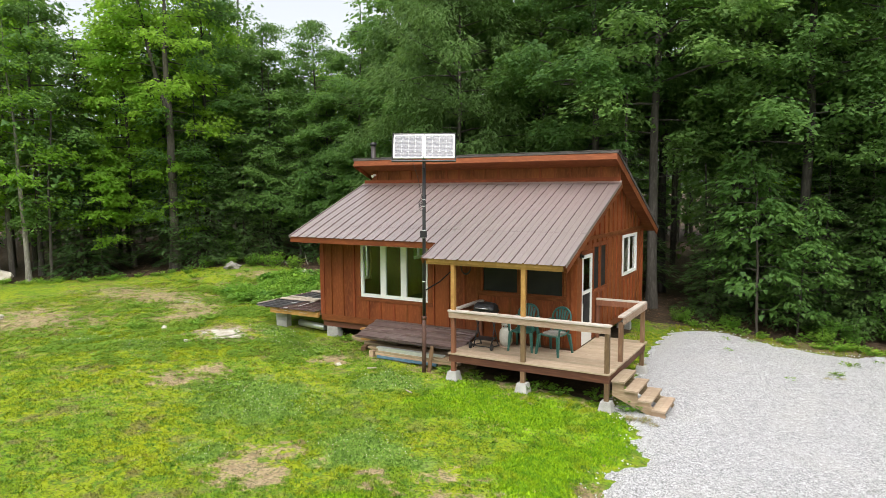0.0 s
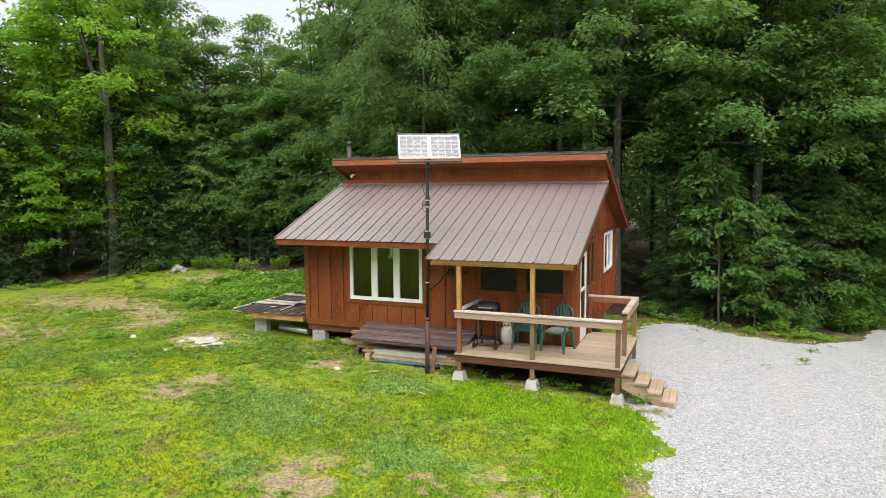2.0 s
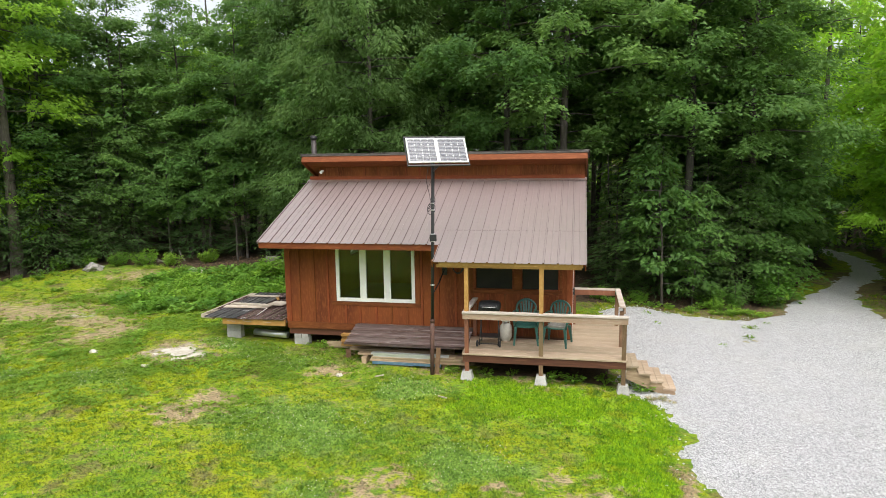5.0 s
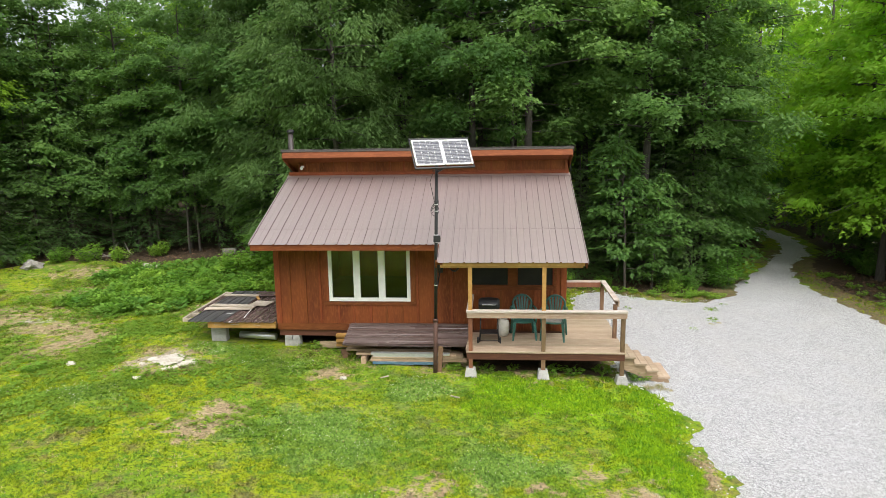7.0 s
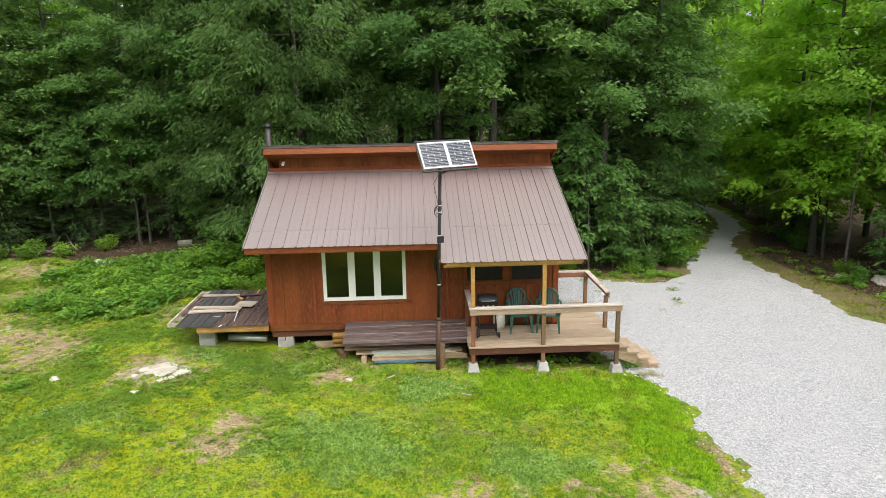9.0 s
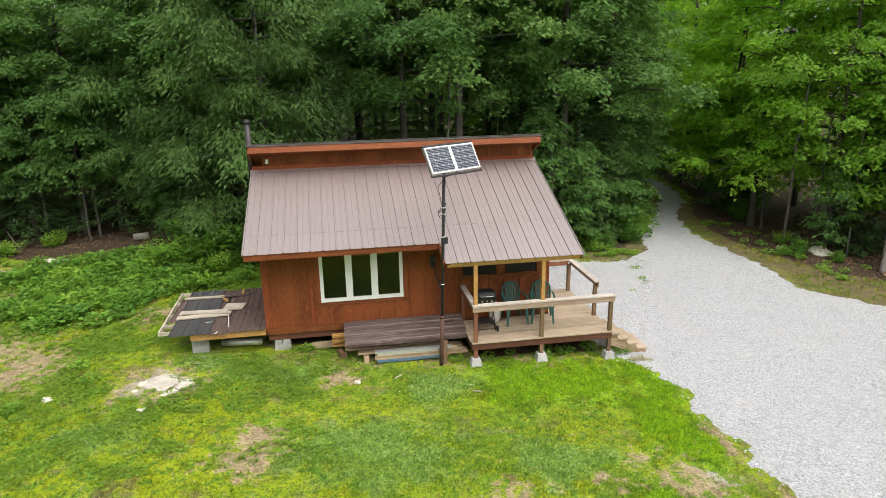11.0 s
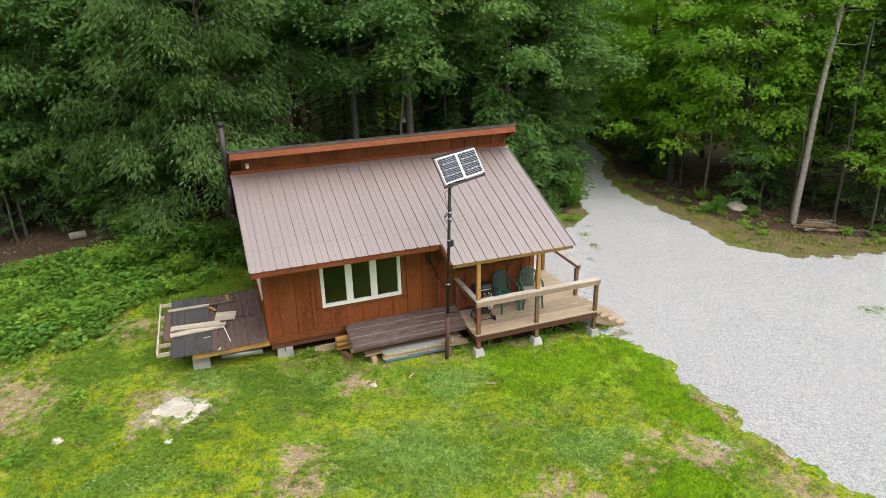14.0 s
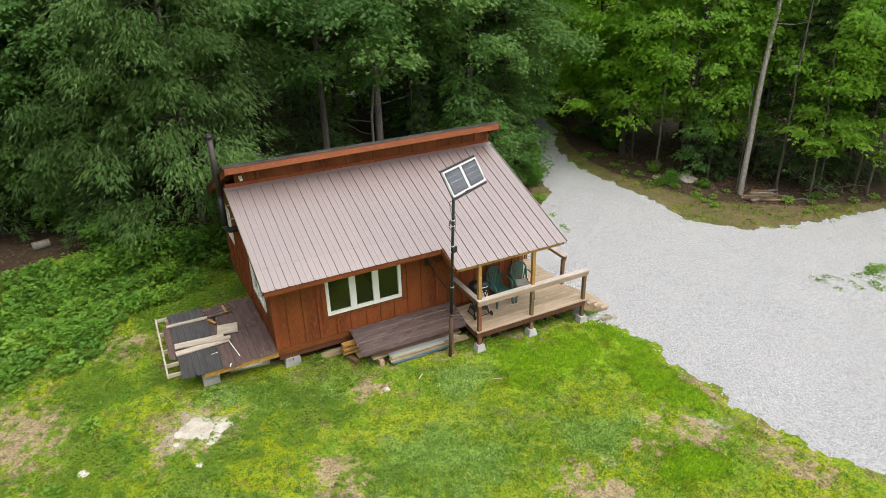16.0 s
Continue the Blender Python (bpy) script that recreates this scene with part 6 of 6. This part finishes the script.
for k, (cx, cy, z, ln, wd, th, key) in enumerate([(3.75, -1.02, 0.235, 2.3, 0.17, 0.05, "lumber"), (3.72, -1.03, 0.288, 2.2, 0.16, 0.045, "lumber"), (3.4, -1.0, 0.336, 1.5, 0.14, 0.04, "alu"), (4.2, -0.99, 0.338, 0.9, 0.13, 0.035, "lumber"), (3.55, -1.0, 0.38, 1.9, 0.13, 0.04, "alu"), (3.5, -0.76, 0.3, 2.6, 0.18, 0.05, "lumber"), (3.2, -0.5, 0.32, 2.6, 0.2, 0.05, "lumber"), (3.2, -0.25, 0.36, 2.6, 0.2, 0.05, "lumber"), (3.3, -0.3, 0.62, 2.7, 0.09, 0.09, "lumber")]):
    board("stacked_plank", cx, cy, z, ln, wd, th, pile.uniform(-1.2, 1.2), key, LBP if key == "lumber" else "grey metal strip stacked on the lumber", "plank")
for k, (cx, cy, z, ln) in enumerate([(3.15, -1.08, 0.165, 1.0), (3.95, -1.06, 0.16, 0.75)]):
    board("blue_board", cx, cy, z, ln, 0.08, 0.066, pile.uniform(-2, 2), "blue", "chipped blue painted board at the foot of the stack")
for k in range(5):
    board("yellow_plank", 1.86, -0.28 + 0.05 * (k % 2), 0.34 + 0.065 * k, 0.55, 0.16, 0.05, 6 * (k % 3) - 4, "yellow", "yellow pine plank end in the lumber stack", "plank")
board("long_beam", 1.55, 0.02, 0.2, 0.95, 0.13, 0.14, 4, "lumber", "weathered beam lying under the cabin edge", "beam")
board("timber_block", 1.8, -0.42, gz(1.8, -0.42) - 0.01, 0.42, 0.12, 0.12, -70, "post_brown", "short weathered timber block under the lumber", "block")
for cx in (2.4, 3.4, 4.4):
    board("bearer", cx, -0.5, gz(cx, -0.5) - 0.02, 1.0, 0.12, 0.3 - gz(cx, -0.5), 90, "lumber", "timber bearer under the lumber stack", "beam")
d = board("leaning_plank", 0, 0, 0, 0.62, 0.11, 0.03, 0, "post_brown", "short plank leaning beside the mast", "plank")
d.matrix_basis = pose(4.3, -1.27, gz(4.3, -1.27) + 0.29, 0, -80, 70)

# ---- stones ----
def stone(seed, size, flat, key, name, label, category="stone"):
    rng = np.random.default_rng(seed)
    bm = bmesh.new()
    bmesh.ops.create_icosphere(bm, subdivisions=3, radius=1)
    o = rng.uniform(-9, 9, 3)
    for v in bm.verts:
        n = noise.noise(v.co * 1.3 + Vector(o)) * 0.6 + noise.noise(v.co * 3 + Vector(o)) * 0.3
        v.co = v.co * (1 + n)
        v.co.z = max(v.co.z, -0.4) * flat
        v.co *= size
    ob = part(name, bm, M[key])
    return tagged(ob, label, category)


LST = "pale limestone lying in the grass"
for i, (x, y, s, f, key) in enumerate([(-2.25, -1.38, 0.36, 0.05, "rock"), (-1.72, -1.55, 0.2, 0.06, "rock"), (-2.05, -1.95, 0.13, 0.15, "rock"), (-2.6, -1.42, 0.17, 0.06, "rock"), (-4.6, -1.62, 0.11, 0.5, "rock"), (-2.4, -2.6, 0.09, 0.6, "rock"), (2.12, -1.93, 0.08, 0.6, "rock"), 
                                       (-20.4, 1.4, 0.75, 0.75, "rock"), (-19.9, 0.6, 0.4, 0.6, "rock"), (21.1, 6.7, 0.4, 0.7, "rock"), (20.0, 7.6, 0.16, 0.7, "rock"), (-8.2, 8.6, 0.3, 0.6, "rock"), (-13.2, 8.8, 0.4, 0.6, "grey_rock"), (-11.5, -2.8, 0.2, 0.5, "rock"), (-1.9, -1.85, 0.07, 0.4, "rock"), (-2.75, -1.75, 0.06, 0.4, "rock"),  (27.6, 0.2, 0.4, 0.6, "grey_rock")]):
    o = stone(100 + i, s, f, key, "stone", LST if key == "rock" else "grey field stone at the edge of the woods")
    o.matrix_basis = pose(x, y, gz(x, y) + 0.05 * s, 0, 0, 37 * i)
for i, (x, y, a) in enumerate(((3.07, -1.9, 40), (4.74, -2.9, -25))):
    board("pale_stick", x, y, gz(x, y) + 0.03, 0.22, 0.024, 0.02, a, "pale_board", "pale stick lying in the clover", "stick")

# cut logs by the leaning tree, a pale log at the clearing's edge
log_rnd = random.Random(12)
for i in range(14):
    layer = i // 5
    x, y = 22.25 + log_rnd.uniform(-0.35, 0.35) + 0.1 * (i % 5 - 2), 3.4 + 0.13 * (i % 5 - 2)
    ln, wide, deep = log_rnd.uniform(0.9, 1.6) - 0.2 * layer, log_rnd.uniform(0.1, 0.17), log_rnd.uniform(0.05, 0.1)
    turn = (-28 if layer != 1 else -8) + log_rnd.uniform(-9, 9)
    board("cut_timber", x, y, gz(x, y) + 0.11 * layer + 0.005 * (i % 5), ln, wide, deep, turn, ("lumber", "post_brown", "dead")[(i * 7) % 3], "weathered plank offcut piled by the trees", "timber", log_rnd.uniform(-3, 3))
lg = thing("pale_log", "pale barkless log at the edge of the clearing", "log")
bar("log_body", [(-5.95, 10.6, gz(-6, 10.6) + 0.14), (-5.4, 10.7, gz(-5.4, 10.7) + 0.14)], [0.15, 0.14], M["pale_bark"], lg, 14)
br = np.random.default_rng(17)
for i in range(22):
    x, y = (-11.5 + br.uniform(-1.6, 1.6), 10.6 + br.uniform(-0.5, 0.5)) if i < 12 else (24.5 + br.uniform(-1.6, 2), 2.4 + br.uniform(-0.6, 1))
    a, L = br.uniform(0, 6.28), br.uniform(0.5, 1.6)
    g = gz(x, y)
    bm = bmesh.new()
    tube(bm, [(x, y, g + 0.05), (x + 0.5 * L * math.cos(a), y + 0.5 * L * math.sin(a), g + 0.1 + br.uniform(0, 0.3)), (x + L * math.cos(a), y + L * math.sin(a), g + br.uniform(0.05, 0.7))], [0.03, 0.02, 0.008], 5)
    tagged(part("fallen_branch", bm, M["dead"]), "grey fallen branch on the woodland floor", "branch")

# ---- grass, clover, weeds, loose stones ----
def scatter(rng, n, x0, x1, y0, y1):
    return rng.uniform(x0, x1, n), rng.uniform(y0, y1, n)


rng = np.random.default_rng(70)


def lawn(n, field, length, width, key, name, label, seed, box_=(-15, 9.5, -10, 8.5), blades=3):
    r = np.random.default_rng(seed)
    x, y = scatter(r, n, *box_)
    patch = 0.3 * value_noise(x, y, 0.38) + 0.25 * value_noise(x + 40, y, 1.1) + 0.45 * value_noise(x, y + 60, 0.13)
    ok = ~inside(DRIVE, x + r.normal(-0.02, 0.11, len(x)), y + r.normal(0, 0.11, len(x))) & ~inside(FOOT, x, y) & ~inside(WOODS, x, y) & field(x, y, patch, r)
    x, y = x[ok], y[ok]
    k = len(x) * blades
    x, y = np.repeat(x, blades) + r.normal(0, 0.035, k), np.repeat(y, blades) + r.normal(0, 0.035, k)
    p = np.column_stack([x, y, ground_z(x, y)])
    a = r.uniform(0, 6.28, k)
    L = length * r.uniform(0.5, 1.3, k)
    lean = r.uniform(0.35, 1.1, k)
    tip = p + np.column_stack([np.cos(a) * L * lean, np.sin(a) * L * lean, L])
    sidev = np.column_stack([-np.sin(a), np.cos(a), np.zeros(k)]) * (width / 2) * r.uniform(0.6, 1.4, (k, 1))
    v = np.stack([p - sidev, p + sidev, tip], 1).reshape(-1, 3)
    me = fast_mesh(name, v, np.arange(3 * k).reshape(k, 3))
    if key == "turf":
        carry_fields(me, [(n, np.repeat(q, 3)) for n, q in turf_fields(x, y)])
    return tagged(mesh_part(name, me, M[key]), label, name.replace("_", " "), kind="stuff")


no_dirt = lambda x, y: dict(turf_fields(x, y))["dirt"] + 1.5 * (value_noise(x, y, 0.13) - 0.5) < 0.3
lawn(160000, lambda x, y, q, r: no_dirt(x, y) & (q + r.normal(0, 0.07, len(x)) > 0.47), 0.032, 0.024, "turf", "grass", "short yellow-green lawn grass", 71, (-14, 9.6, -10, 6))
lawn(38000, lambda x, y, q, r: (dict(turf_fields(x, y))["lush"] + 1.0 * (q - 0.5) + r.normal(0, 0.1, len(x)) > 0.05), 0.04, 0.026, "turf", "lush_grass", "thick bright green grass", 72, (3.5, 9.5, -8.6, -1.2))
lawn(14000, lambda x, y, q, r: (q < 0.42), 0.035, 0.02, "dry", "dry_grass", "thin straw-coloured dry grass", 73)
lawn(36000, lambda x, y, q, r: (dict(turf_fields(x, y))["clover"] + 0.8 * (q - 0.5) + r.normal(0, 0.12, len(x)) > 0.02), 0.03, 0.045, "turf", "clover", "low patches of dark clover", 74, (-7, 8, -8, 0.2))
lawn(36000, lambda x, y, q, r: no_dirt(x, y) & (value_noise(x + 9, y, 0.22) > 0.64), 0.04, 0.045, "turf", "low_weeds", "low broad-leaved weeds in the lawn", 75)
lawn(26000, lambda x, y, q, r: ~inside(WOODS_RIGHT, x, y) & (q + r.normal(0, 0.04, len(x)) > 0.51), 0.06, 0.026, "turf", "verge_grass", "patchy grass on the verge beside the drive", 76, (17.6, 29, -0.8, 13))
lawn(2500, lambda x, y, q, r: (q > 0.52), 0.06, 0.022, "turf", "verge_grass", "patchy grass on the verge behind the cabin", 77, (8, 15, 6.6, 8.6))
# fallen leaves along the edge of the woods
lr_ = np.random.default_rng(79)
lx = np.concatenate([lr_.uniform(18.4, 27, 9000), lr_.uniform(-20, 14, 9000)])
ly = np.concatenate([lr_.uniform(0.5, 13, 9000), lr_.uniform(3, 13, 9000)])
near_woods = inside(WOODS, lx + lr_.normal(0, 0.7, 18000), ly + lr_.normal(0, 0.5, 18000)) | inside(WOODS_RIGHT, lx + lr_.normal(0.3, 1.3, 18000), ly + lr_.normal(0.3, 1.3, 18000))
near_woods &= ~inside(DRIVE, lx, ly)
lx, ly = lx[near_woods], ly[near_woods]
lp = np.column_stack([lx, ly, ground_z(lx, ly) + 0.015])
lv, lf = leaf_arrays(lr_, lp, lr_.normal(0, 1, lp.shape), 0.1, 0.0, 0.7, 0.1, 0.3)
tagged(mesh_part("leaf_litter", fast_mesh("leaf_litter", lv, lf), M["leaf_litter"]), "fallen brown leaves under the trees", "leaf litter", kind="stuff")
# low leafy ground cover on the rough side of the lawn
cr = np.random.default_rng(95)
cx_, cy_ = cr.uniform(-11, 1.5, 170000), cr.uniform(-5, 9.5, 170000)
lump = np.sin(1.3 * cx_ + 1.9 * np.sin(0.8 * cy_)) * np.sin(1.1 * cy_ + 1.4 * np.sin(0.7 * cx_)) + 0.5 * np.sin(3.1 * cx_) * np.sin(2.7 * cy_)
ok = (lump + 2.2 * (value_noise(cx_, cy_, 0.3) - 0.5) + 0.2 * cr.normal(0, 1, 170000) + 0.5 * smooth01((cy_ - 2) / 3) > 0.25) & no_dirt(cx_, cy_) & ~inside(FOOT, cx_, cy_) & ~inside(WOODS, cx_, cy_)
cx_, cy_ = cx_[ok], cy_[ok]
ca = cr.uniform(0, 6.28, len(cx_))
cp = np.column_stack([cx_, cy_, ground_z(cx_, cy_) + cr.uniform(0.01, 0.06, len(cx_)) * (1 + 1.8 * smooth01((cy_ - 2) / 3))])
lv, lf = leaf_arrays(cr, cp, np.column_stack([np.cos(ca), np.sin(ca), np.full(len(ca), 0.3)]), 0.055, -0.1, 0.85, plain=True)
tagged(mesh_part("ground_cover", fast_mesh("ground_cover", lv, lf), M["cover"]), "low leafy weeds covering the rough lawn", "ground cover", kind="stuff")
# clover heads
x, y = scatter(rng, 7000, -7, 8, -8, 0.2)
ok = (dict(turf_fields(x, y))["clover"] + rng.uniform(-0.1, 0.25, len(x)) > 0.16) & ~inside(FOOT, x, y)
x, y = x[ok], y[ok]
pz = ground_z(x, y) + rng.uniform(0.05, 0.1, len(x))
oct_v = np.array([[1, 0, 0], [0, 1, 0], [-1, 0, 0], [0, -1, 0], [0, 0, 1], [0, 0, -1]], float) * 0.01
oct_f = np.array([[0, 1, 4], [1, 2, 4], [2, 3, 4], [3, 0, 4], [1, 0, 5], [2, 1, 5], [3, 2, 5], [0, 3, 5]])
v = (np.column_stack([x, y, pz])[:, None] + oct_v[None] * rng.uniform(0.5, 0.95, len(x))[:, None, None]).reshape(-1, 3)
f = (np.arange(len(x))[:, None, None] * 6 + oct_f[None]).reshape(-1, 3)
tagged(mesh_part("clover_flowers", fast_mesh("clover_flowers", v, f), M["petal"]), "small white clover flower heads", "clover flowers", kind="stuff")
# loose crushed stone
x, y = scatter(rng, 9000, 8.2, 16.5, -9, 7.5)
edge = inside(DRIVE, x, y) & (rng.uniform(0, 1, len(x)) < 0.75)
rim = ~inside(DRIVE, x, y) & inside(DRIVE, x + rng.normal(0, 0.22, len(x)), y + rng.normal(0, 0.22, len(x))) & (rng.uniform(0, 1, len(x)) < 0.5)
ok = edge | rim
x, y = x[ok], y[ok]
sz = rng.uniform(0.01, 0.026, len(x))
zz = ground_z(x, y) + np.where(inside(DRIVE, x, y), 0.035, 0.005) + sz * 0.3
jitv = rng.uniform(0.65, 1.35, (len(x), 6, 1))
v = (np.column_stack([x, y, zz])[:, None] + oct_v[None] / 0.01 * jitv * sz[:, None, None] * np.array([1, 1, 0.7])).reshape(-1, 3)
f = (np.arange(len(x))[:, None, None] * 6 + oct_f[None]).reshape(-1, 3)
tagged(mesh_part("loose_gravel", fast_mesh("loose_gravel", v, f), M["stones"]), "loose white crushed stones on the drive", "gravel", kind="stuff")


def weed(seed, h, r, leaf, n, key, label, name="weed_plant", aspect=0.5):
    rg = np.random.default_rng(seed)
    a, q = rg.uniform(0, 6.28, n), np.sqrt(rg.uniform(0.02, 1, n))
    p = np.column_stack([np.cos(a) * q * r * 0.5, np.sin(a) * q * r * 0.5, h * rg.uniform(0.15, 0.85, n) * (1 - 0.35 * q)])
    lv, lf = leaf_arrays(rg, p, np.column_stack([np.cos(a), np.sin(a), np.full(n, 0.5)]), leaf, 0.05, aspect)
    ob = thing(name, label, "weed", "weeds in the clearing")
    sv, sf = stem_arrays([(np.array([[0, 0, -0.03], [pp[0] * 0.5, pp[1] * 0.5, pp[2] * 0.6], pp]), np.array([0.008, 0.006, 0.003])) for pp in p[::4]], 3)
    mesh_part("stalk", fast_mesh("stalk", sv, sf), M["weed"], ob)
    tagged(mesh_part("leafage", fast_mesh("leafage", lv, lf), M[key], ob), kind="stuff")
    return ob


wr = random.Random(33)
spots = []
while len(spots) < 190:
    x, y = wr.uniform(-9.5, -1.2), wr.uniform(2.6, 8.6)
    if (y > 4.6 + 0.35 * abs(x + 3.5) * (x > -3.5) or x < -3.6) and not inside([(-12, 1), (-7, 1), (-6.6, 3.6), (-12, 4.6)], np.array([x]), np.array([y]))[0] and blob(np.array([x]), np.array([y]), DIRT)[0] < 0:
        spots.append((x, y, wr.uniform(0.75, 1.6)))
stand(weed(81, 0.42, 0.55, 0.085, 190, "weed", "knee-high bright green weed in the clearing", aspect=0.8), spots[:95], wr)
stand(weed(82, 0.3, 0.6, 0.12, 100, "bush", "broad-leaved green weed in the clearing", aspect=0.85), spots[95:], wr)
few = [(-14.6 - 0.62 * k + wr.uniform(-0.5, 0.5), 7.4 - 0.85 * k + wr.uniform(-0.6, 0.6)) for k in range(8) for _ in range(4)] + [(wr.uniform(19.0, 20.6), wr.uniform(3.6, 12)) for _ in range(26)] + [(wr.uniform(21, 27), wr.uniform(1.0, 2.6)) for _ in range(16)] + [(wr.uniform(8.2, 14), wr.uniform(7.5, 8.4)) for _ in range(26)] + [(-4.4, -0.2), (-5.2, -2.1), (-3.9, -1.0), (-6.4, -2.6), (0.95, -0.1), (1.2, 0.05), (4.5, -0.95), (4.6, -1.15), (6.8, -1.35), (7.4, -1.2), (8.1, -1.0), (8.9, -1.3), (-9.4, 0.8), (-8.0, 3.6), (-10.4, 4.6), (-12.2, 5.6), (-13.4, 6.6), (-11.6, 8.2), (-9.8, 8.8), (12.0, 7.6), (10.6, 7.9), (13.2, 8.0), (20.4, 5.4), (19.8, 6.2), (22.8, 2.6), (21.4, 4.6), (26.0, 0.8), (-14.4, 6.0), (-15.6, 4.6), (-16.8, 3.4), (-17.6, 2.4), (7.0, -1.0), (6.0, -1.1), (5.4, -1.2)]
drive_weeds = [(12.55, 4.9), (12.9, 6.0), (20.4, 0.5), (19.6, 0.9), (22.3, 0.1), (13.5, 6.8), (9.7, 6.5), (9.9, 5.3), (10.4, 6.8), (17.4, 3.2), (12.45, 4.75), (12.7, 5.9), (11.5, 3.5)]
few += [(19.4 + wr.uniform(-0.8, 1.2), -3.7 + wr.uniform(-0.5, 0.5)) for _ in range(6)]
stand(weed(83, 0.3, 0.4, 0.12, 60, "weed", "leafy green weed beside bare ground"), [(x, y, wr.uniform(0.6, 1.1)) for x, y in few], wr)
tuft = weed(84, 0.3, 0.3, 0.3, 130, "dry", "straw-coloured tuft of dry grass by the steps", "dry_tuft", 0.07)
spare = weed(85, 0.16, 0.3, 0.09, 40, "cover", "small green weed growing through the gravel")
stand(spare, [(x, y, wr.uniform(0.5, 0.9)) for x, y in drive_weeds + [(19.0 + wr.uniform(-1.7, 1.7), -3.5 + wr.uniform(-0.8, 0.9)) for _ in range(22)]], wr)
stand(tuft, [(9.25, -1.72, 0.42), (9.0, -1.8, 0.36), (9.42, -1.8, 0.3), (12.3, 4.3, 0.3), (12.6, 4.5, 0.25)], wr)
